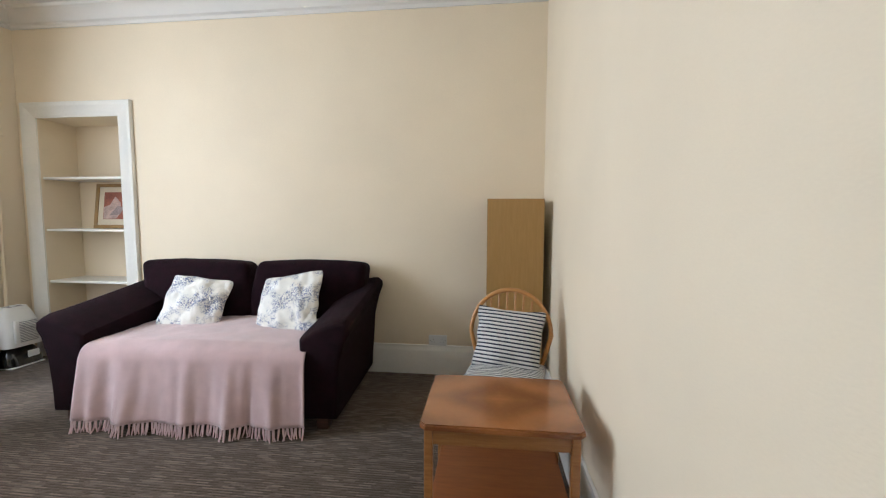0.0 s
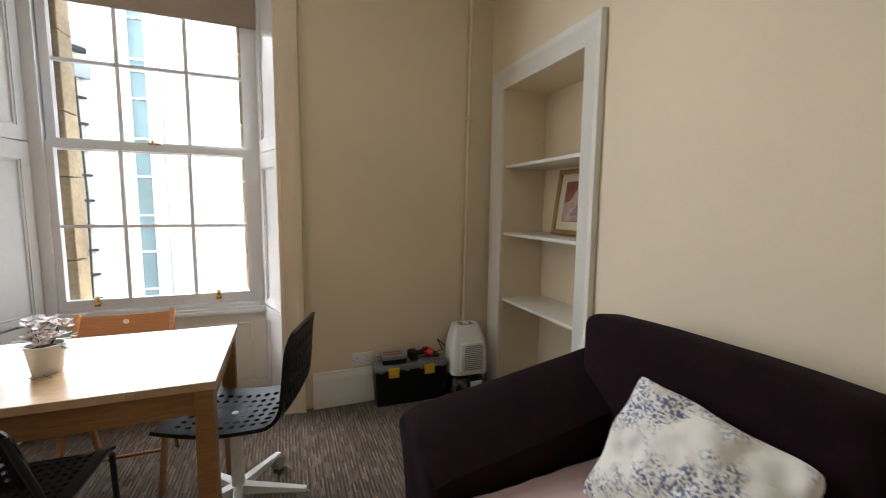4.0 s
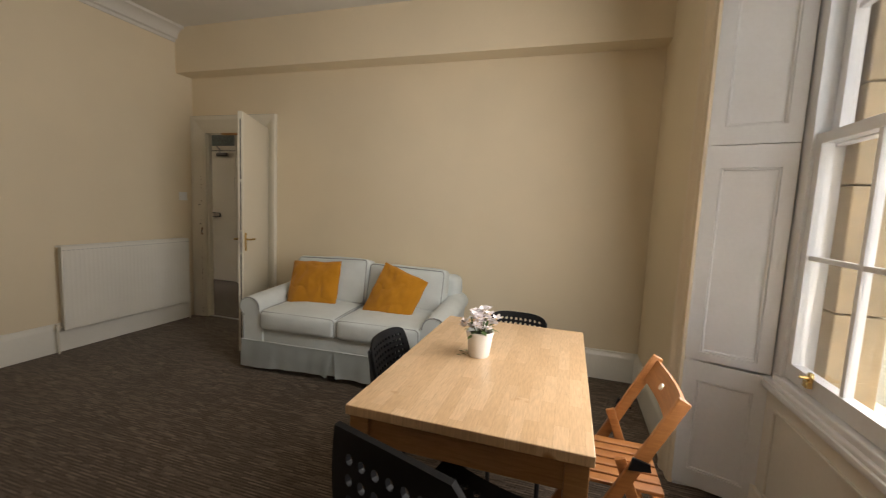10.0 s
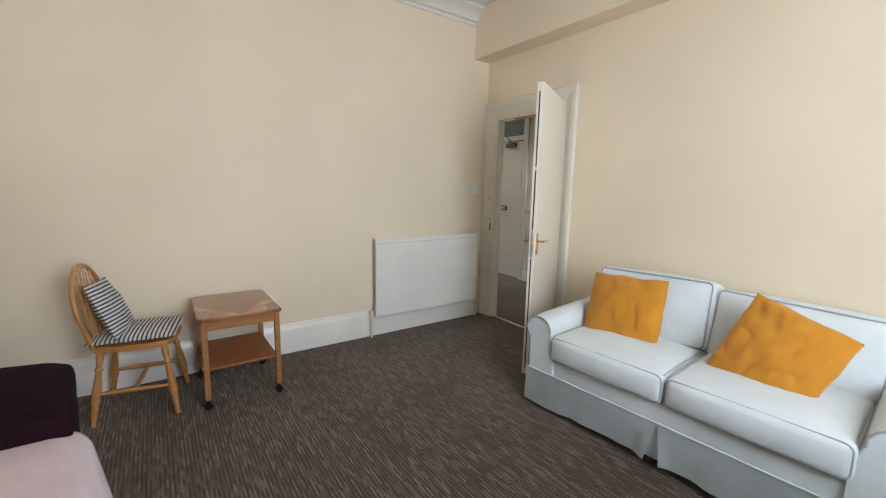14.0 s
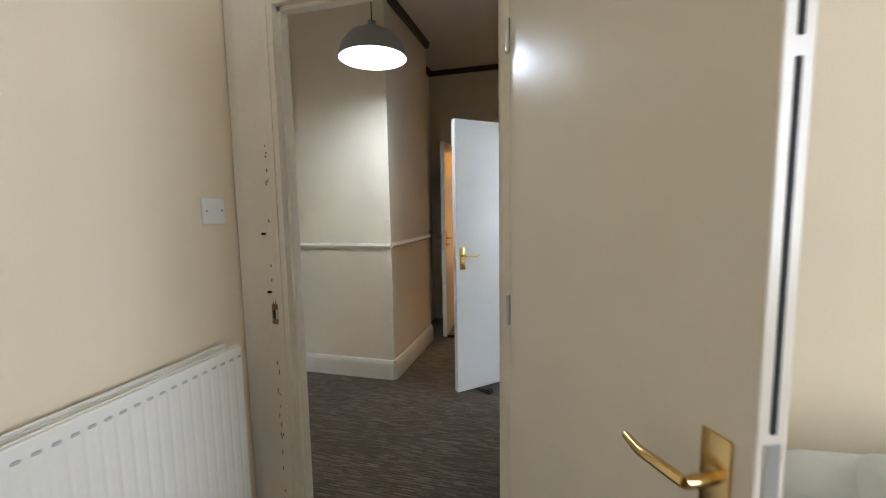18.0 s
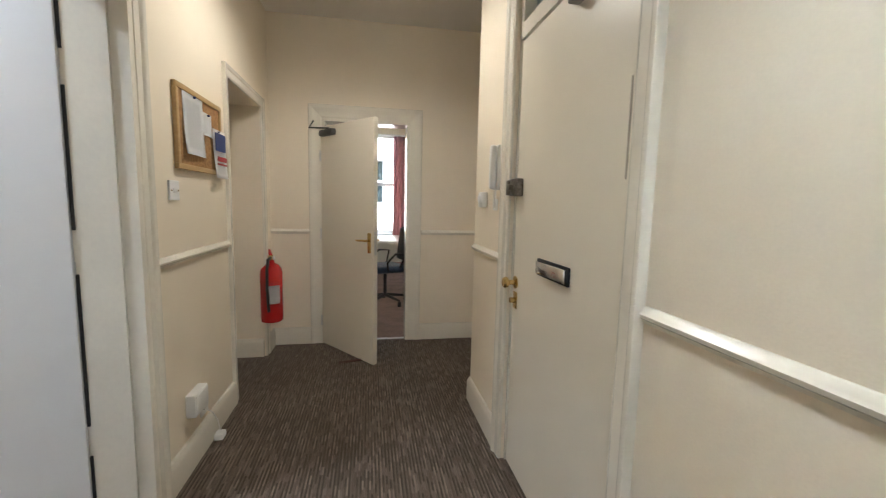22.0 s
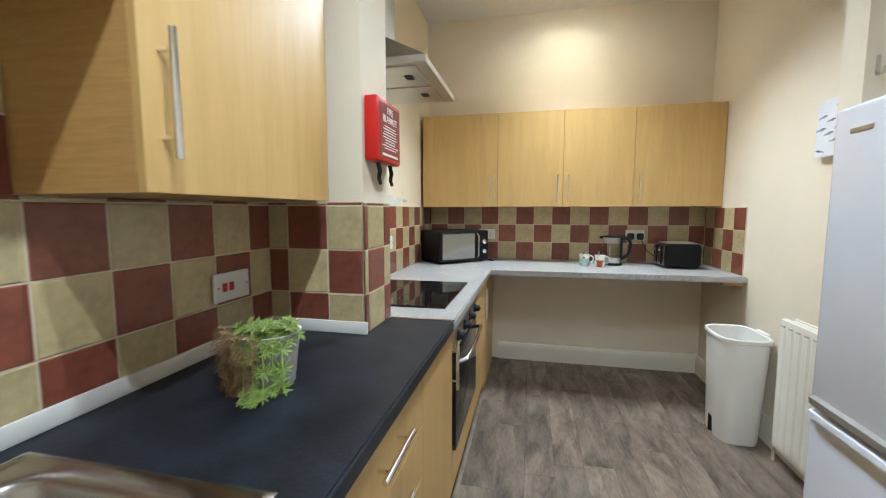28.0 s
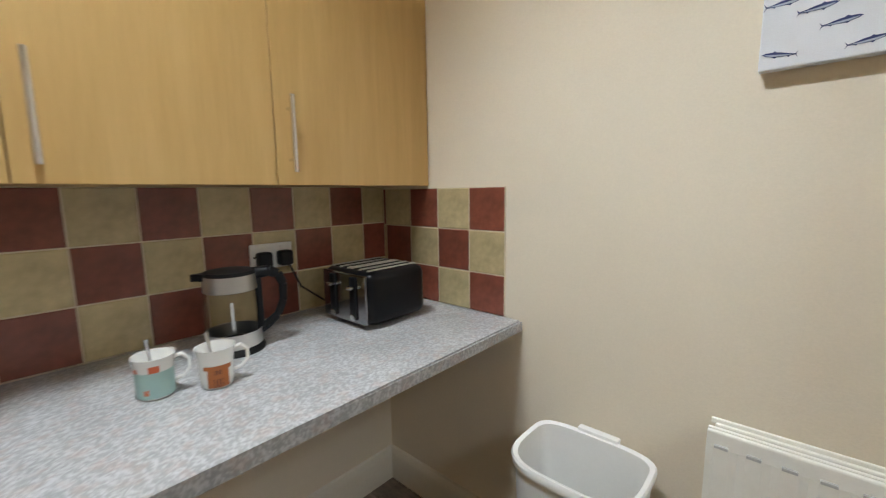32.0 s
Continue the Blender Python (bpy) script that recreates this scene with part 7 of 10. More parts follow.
# ---------------------------------------------------------------- on the worktops
M_mwglass = material("grey_mirror_glass", (0.30, 0.30, 0.29), 0.10, 0.85, vary=0.03, bump=0.0)
mw = thing("microwave", pose(0.575, 4.08, 0.905, 0, 0, 43), "black microwave oven with mirrored door set across the corner", "microwave")
part("casing", rbox(B(), -0.235, -0.02, 0.012, 0.235, 0.30, 0.262, 0.006), M_black, mw, smooth=False)
part("door", rbox(B(), -0.232, -0.036, 0.016, 0.135, -0.020, 0.258, 0.004), M_black, mw, smooth=False)
part("window", rbox(B(), -0.215, -0.039, 0.035, 0.095, -0.035, 0.240, 0.002), M_mwglass, mw, "silvered door window", False)
part("door_handle", tube(B(), [(0.118, -0.036, 0.04), (0.118, -0.060, 0.055), (0.118, -0.062, 0.22), (0.118, -0.036, 0.235)], 0.007, 8), M_chrome, mw, "chrome bar handle")
part("control_panel", rbox(B(), 0.137, -0.034, 0.016, 0.232, -0.020, 0.258, 0.003), M_black, mw, smooth=False)
for zz in (0.17, 0.09):
    part("knob", absorb(B(), lathe(B(), [(0.024, 0), (0.022, 0.012), (0.018, 0.020), (0, 0.021)], 22), Matrix.Translation((0.185, -0.034, zz)) @ Matrix.Rotation(radians(90), 4, "X")), M_chrome, mw, "silver knob")
for x in (-0.2, 0.2):
    for y in (0.02, 0.26):
        part("foot", rod(B(), (x, y, 0), (x, y, 0.013), 0.014, n=10), M_rubber, mw)
part("cable", tube(B(), [(0.235, 0.15, 0.04), (0.29, 0.10, 0.008), (0.30, 0.0, 0.006), (0.27, -0.06, 0.006), (0.24, -0.02, 0.01)], 0.0035, 6), M_rubber, mw)

M_mug = material("white_bone_china", (0.82, 0.81, 0.77), 0.15, vary=0.02, bump=0.0, coat=0.3)


def mug(m, label, patches):
    ob = thing("mug", m, label, "mug", "mugs")
    part("cup", lathe(B(), [(0, 0.004), (0.028, 0.004), (0.030, 0.0), (0.033, 0.003), (0.035, 0.02), (0.036, 0.06), (0.0405, 0.088), (0.0425, 0.092), (0.0405, 0.092), (0.034, 0.06), (0.032, 0.02), (0, 0.012)], 30), M_mug, ob)
    part("handle", tube(B(), [(0.036, 0, 0.080), (0.052, 0, 0.084), (0.066, 0, 0.070), (0.066, 0, 0.050), (0.052, 0, 0.032), (0.035, 0, 0.028)], [0.005, 0.0045, 0.0045, 0.0045, 0.0045, 0.005], 8), M_mug, ob)
    for mat, a0, a1, z0, z1 in patches:
        bm = B()
        nn = max(3, int(abs(a1 - a0) / 8))
        grid_sheet(bm, nn, 2, lambda u, v: Vector(((0.0368 + 0.0036 * max(0, (z0 + (z1 - z0) * v - 0.06) / 0.03)) * math.cos(radians(a0 + (a1 - a0) * u)), (0.0368 + 0.0036 * max(0, (z0 + (z1 - z0) * v - 0.06) / 0.03)) * math.sin(radians(a0 + (a1 - a0) * u)), z0 + (z1 - z0) * v)))
        part("transfer", bm, mat, ob, "printed transfer")
    part("teaspoon", tube(B(), [(0.0, 0.01, 0.02), (-0.01, 0.022, 0.08), (-0.014, 0.030, 0.118)], [0.004, 0.003, 0.005], 8), M_chrome, ob, "steel teaspoon standing in the mug")
    return ob


C_teal, C_orange, C_cowbrown, C_cowdark = plain("teal_print", (0.36, 0.52, 0.48), 0.3), plain("orange_print", (0.60, 0.13, 0.05), 0.3), plain("russet_print", (0.36, 0.11, 0.025), 0.3), plain("umber_print", (0.10, 0.03, 0.012), 0.3)
mug(pose(1.525, 4.07, 0.905, 0, 0, -20), "white mug printed with teal and orange village houses", [(C_teal, 185, 350, 0.006, 0.062), (C_orange, 205, 226, 0.060, 0.072), (C_orange, 238, 258, 0.046, 0.056), (C_orange, 262, 292, 0.062, 0.077), (C_orange, 284, 306, 0.040, 0.050), (C_orange, 240, 258, 0.014, 0.026), (C_teal, 298, 330, 0.054, 0.062)])
mug(pose(1.632, 4.02, 0.905, 0, 0, -15), "white mug printed with a russet long-haired bull", [(C_cowbrown, 235, 305, 0.006, 0.050), (C_cowdark, 255, 285, 0.006, 0.026), (C_cowbrown, 222, 318, 0.046, 0.056), (C_cowdark, 258, 282, 0.036, 0.046)])

M_sheet_pale = plain("pale_gauge_print", (0.55, 0.55, 0.53), 0.5)
kt = thing("kettle", pose(1.745, 4.21, 0.905, 0, 0, -20), "glass jug kettle with black lid and handle", "kettle")
part("base", lathe(B(), [(0, 0), (0.078, 0), (0.080, 0.006), (0.074, 0.018), (0, 0.018)], 34), M_black, kt)
part("steel_band", lathe(B(), [(0.072, 0.019), (0.074, 0.020), (0.073, 0.060), (0.072, 0.060)], 34), M_steel, kt)
gk = part("glass_jug", lathe(B(), [(0.072, 0.058), (0.070, 0.12), (0.064, 0.185), (0.062, 0.185), (0.068, 0.12), (0.070, 0.058)], 34), glass("kettle_glass", (0.985, 0.985, 0.98)), kt, "clear glass jug")
gk.visible_shadow = False
part("collar", lathe(B(), [(0.0655, 0.172), (0.068, 0.174), (0.066, 0.216), (0.062, 0.217)], 34), M_steel, kt, "brushed steel collar")
part("lid", lathe(B(), [(0.066, 0.215), (0.064, 0.226), (0.03, 0.232), (0, 0.233)], 34), M_black, kt)
part("spout_lip", prism(B(), [(-0.062, -0.02), (-0.092, 0.0), (-0.062, 0.02)], 0.205, 0.224), M_black, kt)
hd = B()
for a, b in zip(*(lambda q: (q, q[1:]))([(0.060, 0.212, 0.022), (0.100, 0.216, 0.020), (0.124, 0.205, 0.017), (0.136, 0.175, 0.015), (0.134, 0.125, 0.014), (0.118, 0.085, 0.014), (0.088, 0.060, 0.016), (0.072, 0.050, 0.016)])):
    tube(hd, [(a[0], 0, a[1]), (b[0], 0, b[1])], [a[2] * 0.8, b[2] * 0.8], 10)
part("handle", hd, M_black, kt, "thick black loop handle")
part("handle_strip", rbox(B(), 0.062, -0.016, 0.040, 0.079, 0.016, 0.200, 0.005), M_black, kt, "black strip down the back of the jug")
part("water_gauge", rbox(B(), -0.004, -0.0705, 0.075, 0.004, -0.0665, 0.150, 0.001, 1), M_sheet_pale, kt, "pale level gauge", False)

ts = thing("toaster", pose(2.20, 4.15, 0.905, 0, 0, 0), "black four-slice toaster with chrome end", "toaster")
bm = rbox(B(), -0.125, -0.13, 0.012, 0.125, 0.13, 0.185, 0.030, 4)
part("body", bm, material("gloss_black_plastic", (0.005, 0.005, 0.006), 0.30, vary=0.1, spec=0.2), ts, "gloss black toaster body")
# chrome darkened so its colour holds the dark reflections
part("chrome_end", rbox(B(), -0.131, -0.118, 0.018, -0.122, 0.118, 0.176, 0.004), material("chrome_with_dark_reflection", (0.32, 0.32, 0.33), 0.10, 1.0, vary=0.03, bump=0.0), ts, "chrome end panel", False)
for yy in (-0.055, 0.055):
    lv = part("lever_slot", rbox(B(), -0.137, yy - 0.017, 0.028, -0.129, yy + 0.017, 0.168, 0.006), M_black, ts)
    part("lever", rbox(B(), -0.152, yy - 0.014, 0.128, -0.134, yy + 0.014, 0.140, 0.004), M_chrome, lv, "chrome lever")
    part("dial", absorb(B(), lathe(B(), [(0.012, 0), (0.011, 0.010), (0, 0.012)], 16), Matrix.Translation((-0.131, yy, 0.036)) @ Matrix.Rotation(radians(-90), 4, "Y")), M_chrome, ts, "chrome browning dial")
bm = B()
for yy in (-0.075, -0.03, 0.03, 0.075):
    rbox(bm, -0.10, yy - 0.014, 0.1835, 0.10, yy + 0.014, 0.1868, 0.002, 1)
part("bread_slots", bm, M_dark, ts, "dark bread slots", False)
bm = B()
for yy in (-0.095, -0.0525, -0.0085, 0.0085, 0.0525, 0.095):
    rbox(bm, -0.105, yy - 0.004, 0.184, 0.105, yy + 0.004, 0.1895, 0.002, 1)
part("slot_rims", bm, M_steel, ts, "bright steel rims between the slots", False)
part("cable", tube(B(), [(-0.05, 0.13, 0.03), (-0.10, 0.17, 0.05), (-0.17, 0.20, 0.11), (-0.20, 0.215, 0.19), (-0.205, 0.235, 0.225)], 0.0035, 6), M_rubber, ts)

# artificial trailing plant
pl = thing("trailing_plant", pose(0.495, 1.675, 0.905) @ Matrix.Diagonal((1.02, 1.02, 1.10, 1)), "white pot with trailing green and brown artificial fern", "plant")
part("pot", lathe(B(), [(0, 0), (0.055, 0.0), (0.058, 0.004), (0.072, 0.115), (0.076, 0.120), (0.070, 0.120), (0.066, 0.10), (0, 0.098)], 28), M_plastic, pl, "white ceramic pot")
M_fern = random_shade(material("fern_green", (0.27, 0.37, 0.08), 0.6, vary=0.3, scale=40), 0.25)
M_dry = material("dried_brown_fern", (0.24, 0.15, 0.07), 0.8, vary=0.35, scale=40)
rng = random.Random(21)


def sprig(bm, base, d, length, droop, wide):
    """A stem with paired leaflets."""
    p, d = Vector(base), Vector(d).normalized()
    side = d.cross(Vector((0, 0, 1)))
    side = side.normalized() if side.length > 1e-3 else Vector((1, 0, 0))
    steps = 7
    for k in range(steps):
        q = p + d * (length / steps)
        if q.z < 0.004:
            q.z = 0.004
        up = d.cross(side).normalized()
        for s in (-1, 1):
            tip = p + (side * s * wide + d * wide * 0.5) * (1 - 0.5 * k / steps)
            tip.z = max(tip.z, 0.003)
            a, b_ = p + d * wide * 0.22, p + d * wide * 0.25 + side * s * wide * 0.45 + up * 0.003
            b_.z = max(b_.z, 0.003)
            c = p - d * wide * 0.1 + side * s * wide * 0.5
            c.z = max(c.z, 0.003)
            vs_ = [bm.verts.new(v) for v in (p, c, tip, b_)]
            bm.faces.new(vs_)
        p = q
        d = (d + Vector((0, 0, -droop))).normalized()


def rosette(bm, c, n, size, count=9):
    """A star of narrow leaves round a point, facing n."""
    c, n = Vector(c), Vector(n).normalized()
    a0 = n.orthogonal().normalized()
    b0 = n.cross(a0)
    for k in range(count):
        a = 2 * math.pi * (k + rng.uniform(-0.2, 0.2)) / count
        d = (a0 * math.cos(a) + b0 * math.sin(a) + n * rng.uniform(0.15, 0.7)).normalized()
        s = d.cross(n).normalized() * size * 0.13
        L = size * rng.uniform(0.75, 1.1)
        pts = [c, c + d * L * 0.5 + s, c + d * L - n * size * 0.15, c + d * L * 0.5 - s]
        for p in pts:
            p.z = max(p.z, 0.003)
        bm.faces.new([bm.verts.new(p) for p in pts])


brown = B()
for k in range(430):
    a = rng.uniform(2.9, 5.0)
    z = rng.uniform(0.008, 0.132)
    rr = 0.062 + 0.012 * z / 0.12 + rng.uniform(0.0, 0.028)
    d = Vector((math.cos(a) + rng.uniform(-0.7, 0.7), math.sin(a) + rng.uniform(-0.7, 0.7), rng.uniform(-1.2, 0.8)))
    sprig(brown, (rr * math.cos(a), rr * math.sin(a), z), d, rng.uniform(0.02, 0.045), rng.uniform(0.2, 0.7), rng.uniform(0.005, 0.010))
part("brown_moss", brown, M_dry, pl, "matted brown dried moss", False)
green = B()
for k in range(60):
    a = rng.uniform(3.6, 6.6)
    rr = rng.uniform(0.02, 0.075)
    rosette(green, (rr * math.cos(a), rr * math.sin(a), rng.uniform(0.105, 0.145)), (math.cos(a) * 0.6, math.sin(a) * 0.6, 0.8), rng.uniform(0.018, 0.032))
for k in range(34):
    a = rng.uniform(4.55, 5.75)
    z = rng.uniform(0.01, 0.115)
    rr = 0.075 + rng.uniform(0.0, 0.022)
    rosette(green, (rr * math.cos(a), rr * math.sin(a), z), (math.cos(a), math.sin(a), 0.35), rng.uniform(0.014, 0.028))
for k in range(18):
    rosette(green, (rng.uniform(0.015, 0.065), -0.085 - rng.uniform(0.0, 0.045), rng.uniform(0.004, 0.02)), (rng.uniform(-0.4, 0.4), -0.5, 0.8), rng.uniform(0.012, 0.02), 7)
part("green_foliage", green, M_fern, pl, "bright green artificial leaf rosettes", False)
for k in range(5):
    a = 4.75 + 0.22 * k
    c, q = math.cos(a), math.sin(a)
    part("trailing_stem", tube(B(), [(0.06 * c, 0.06 * q, 0.118), (0.088 * c, 0.088 * q, 0.105), (0.096 * c, 0.096 * q, 0.05), (0.100 * c, 0.100 * q, 0.012), (0.112 * c, 0.112 * q, 0.006)], 0.0016, 5), M_fern, pl)

# ---------------------------------------------------------------- fridges, bin, radiator, picture, sockets
def fridge(y0, y1, h, split, label):
    ob = thing("fridge_freezer", pose(1.93, y0, 0), label, "fridge", "fridge freezers")
    w = y1 - y0
    part("cabinet", rbox(B(), 0.055, 0, 0.02, 0.545, w, h, 0.006), M_fridge, ob, smooth=False)
    up = part("upper_door", rbox(B(), 0, 0.002, split + 0.004, 0.052, w - 0.002, h, 0.012, 3), M_fridge, ob)
    lo_ = part("lower_door", rbox(B(), 0, 0.002, 0.06, 0.052, w - 0.002, split - 0.004, 0.012, 3), M_fridge, ob)
    part("grip", prism(B(), [(0.0, split + 0.004), (-0.012, split + 0.010), (-0.014, split + 0.030), (0.0, split + 0.036)], 0.02, w - 0.02, "y"), M_castor, up, "grey moulded grip")
    part("grip", prism(B(), [(0.0, split - 0.004), (-0.012, split - 0.010), (-0.014, split - 0.026), (0.0, split - 0.032)], 0.02, w - 0.02, "y"), M_fridge, lo_)
    part("name_plate", rbox(B(), -0.002, w - 0.14, h - 0.075, 0.002, w - 0.065, h - 0.062, 0.001, 1), M_steel, up, "small silver name plate")
    part("plinth", rbox(B(), 0.03, 0.01, 0.0, 0.50, w - 0.01, 0.06, 0.004), M_castor, ob)
    return ob


fridge(1.62, 2.165, 1.605, 0.765, "white upright fridge freezer with slanting grip line")
fridge(1.03, 1.60, 1.72, 0.80, "taller white fridge freezer beside the first")

bn = thing("pedal_bin", pose(2.305, 3.44, 0, 0, 0, 90), "open white plastic pedal bin without its lid", "bin")


def bin_outline(s, grow=0.0):
    """D-shaped plan with a straight back, centred; s scales it."""
    pts = []
    for k in range(32):
        a = 2 * math.pi * k / 32
        x, y = math.cos(a), math.sin(a)
        e = 0.55
        px = math.copysign(abs(x) ** e, x) * (0.165 + grow)
        py = math.copysign(abs(y) ** (0.75 if y > 0 else 0.35), y) * (0.125 + grow)
        pts.append((px * s, py * s))
    return pts


bm = B()
rings = []
for s, g, z in ((0.80, 0, 0.0), (0.84, 0, 0.02), (1.0, 0, 0.595), (1.0, 0.008, 0.60), (1.0, 0.010, 0.618), (1.0, 0.006, 0.624), (1.0, -0.006, 0.620), (0.985, -0.006, 0.58), (0.83, -0.004, 0.03)):
    rings.append([bm.verts.new((x, y, z)) for x, y in bin_outline(s, g)])
for a, b_ in zip(rings, rings[1:]):
    for k in range(32):
        bm.faces.new((a[k], a[(k + 1) % 32], b_[(k + 1) % 32], b_[k]))
bm.faces.new(rings[0][::-1])
bm.faces.new(rings[-1])
part("body", bm, M_plastic, bn, "white moulded bin body")
part("lid_hinge", rbox(B(), -0.06, -0.150, 0.600, 0.06, -0.125, 0.632, 0.005), M_plastic, bn, "broken lid hinge")
part("pedal", prism(B(), [(-0.06, 0.088), (0.0, 0.118), (0.06, 0.088), (0.05, 0.06), (-0.05, 0.06)], 0.015, 0.11), M_black, bn, "black pedal")


M_seam = material("pale_grey_seam", (0.50, 0.49, 0.47), 0.5)


def radiator(m, length, z0, z1, label, pitch=0.033, relief=0.0012, slots=True):
    """A panel radiator; its face looks along -y, the wall is at y = 0.1."""
    ob = thing("radiator", m, label, "radiator")
    n_ = max(4, int(length / pitch))
    bm = B()
    sec = []
    for k in range(n_ * 4 + 1):
        u = k / (n_ * 4)
        ph = k % 4
        dy = -0.001 if ph == 0 else -0.001 - relief
        edge = 0.004 if k in (0, n_ * 4) else 0
        sec.append([bm.verts.new((length * u, dy + edge, z)) for z in (z0 + 0.03, z1 - 0.035)])
    for a, b_ in zip(sec, sec[1:]):
        bm.faces.new((a[0], b_[0], b_[1], a[1]))
    rbox(bm, 0, 0.0025, z0, length, 0.014, z1, 0.004)
    face_ = part("front_panel", bm, M_white, ob, smooth=False)
    part("back_panel", rbox(B(), 0.01, 0.050, z0 + 0.01, length - 0.01, 0.062, z1 - 0.005, 0.004), M_white, ob, smooth=False)
    for y0, y1 in ((0.0145, 0.022), (0.0625, 0.070)):
        part("top_rail", rbox(B(), 0, y0, z1 - 0.012, length, y1, z1 + 0.003, 0.002, 1), M_white, ob, smooth=False)
    if slots:
        for k in range(n_):
            bm = B()
            rbox(bm, length * (k + 0.28) / n_, -0.0022 - relief, z1 - 0.036, length * (k + 0.72) / n_, 0.001, z1 - 0.029, 0.0008, 1)
            part("seam_mark", bm, M_seam, face_, "grey seam mark", False)
    bm = B()
    for x in (0.10, length - 0.10):
        rbox(bm, x - 0.015, 0.060, z0 + 0.08, x + 0.015, 0.098, z1 - 0.08, 0.002, 1)
    part("brackets", bm, M_steel, ob)
    for x, up in ((-0.03, 0.05), (length + 0.02, 0.09)):
        bm = B()
        tube(bm, [(0.0 if x < 0 else length, 0.03, z0 + 0.025), (x, 0.03, z0 + 0.025), (x, 0.03, 0.0)], 0.0075, 8)
        rod(bm, (x, 0.03, z0 + 0.01), (x, 0.03, z0 + up), 0.014, n=12)
        part("valve", bm, M_gloss, ob, "painted valve and pipe")
    return ob


radiator(pose(-0.10, 1.285, 0, 0, 0, -90), 1.13, 0.19, 0.87, "long white panel radiator on the living room wall")
radiator(pose(2.38, 3.17, 0, 0, 0, -90), 0.54, 0.10, 0.78, "white panel radiator on the kitchen wall", 0.055, 0.0045)

pic = thing("fish_canvas", pose(2.478, 3.141, 1.58, 0, 0, -90), "white canvas print of small blue mackerel", "picture")
CH = 0.26
part("canvas", rbox(B(), 0, -0.028, 0, 0.50, -0.002, CH, 0.003), material("white_canvas", (0.76, 0.77, 0.80), 0.8, fine=500, bump=0.2), pic, smooth=False)
M_fishblue, M_fishgrey = plain("mackerel_blue", (0.030, 0.045, 0.15), 0.6), plain("mackerel_grey", (0.42, 0.46, 0.56), 0.6)
FISH = [(-0.5, 0.115), (-0.43, 0.025), (-0.30, 0.030), (-0.05, 0.075), (0.08, 0.080), (0.14, 0.125), (0.19, 0.080), (0.38, 0.055), (0.5, 0.0), (0.40, -0.045), (0.20, -0.080), (0.14, -0.125), (0.09, -0.085), (-0.20, -0.050), (-0.24, -0.085), (-0.27, -0.045), (-0.43, -0.015), (-0.5, -0.105), (-0.45, 0.0)]
SHOAL = [(0.043, 0.185), (0.097, 0.162), (0.034, 0.128), (0.086, 0.104), (0.122, 0.070), (0.160, 0.026), (0.155, 0.225), (0.158, 0.188), (0.150, 0.128)]
rng = random.Random(8)
shoal = [(0.034, 0.028, -1)] + [(x + dx, z, 1) for dx in (0.0, 0.165, 0.33) for x, z in SHOAL] + [(0.215, 0.030, 1), (0.40, 0.028, -1)]
for cx, cz, way in shoal:
    if not 0.03 < cx < 0.465:
        continue
    L, tilt = 0.062 * rng.uniform(0.92, 1.06), rng.uniform(0.06, 0.16)
    bm = B()
    prism(bm, [(cx + way * L * x, cz + L * (z + tilt * x)) for x, z in FISH], -0.0288, -0.0282, "y")
    f = part("painted_fish", bm, M_fishblue, pic, "small dark blue fish", False)
    bm = B()
    prism(bm, [(cx + way * L * x, cz + L * (z + tilt * x)) for x, z in ((-0.40, 0.0), (0.42, 0.0), (0.36, -0.035), (0.18, -0.068), (-0.18, -0.042))], -0.0294, -0.0289, "y")
    part("belly", bm, M_fishgrey, f, smooth=False)


hk = thing("coat_hook", pose(2.235, 2.489, 1.79), "small bent steel coat hook screwed to the wall", "hook")
part("back_plate", rbox(B(), -0.007, -0.003, -0.01, 0.007, 0.0, 0.055, 0.001, 1), M_steel, hk)
part("hook", tube(B(), [(0, -0.003, 0.0), (0, -0.012, -0.012), (0, -0.030, -0.010), (0, -0.036, 0.010)], 0.005, 8), M_steel, hk)


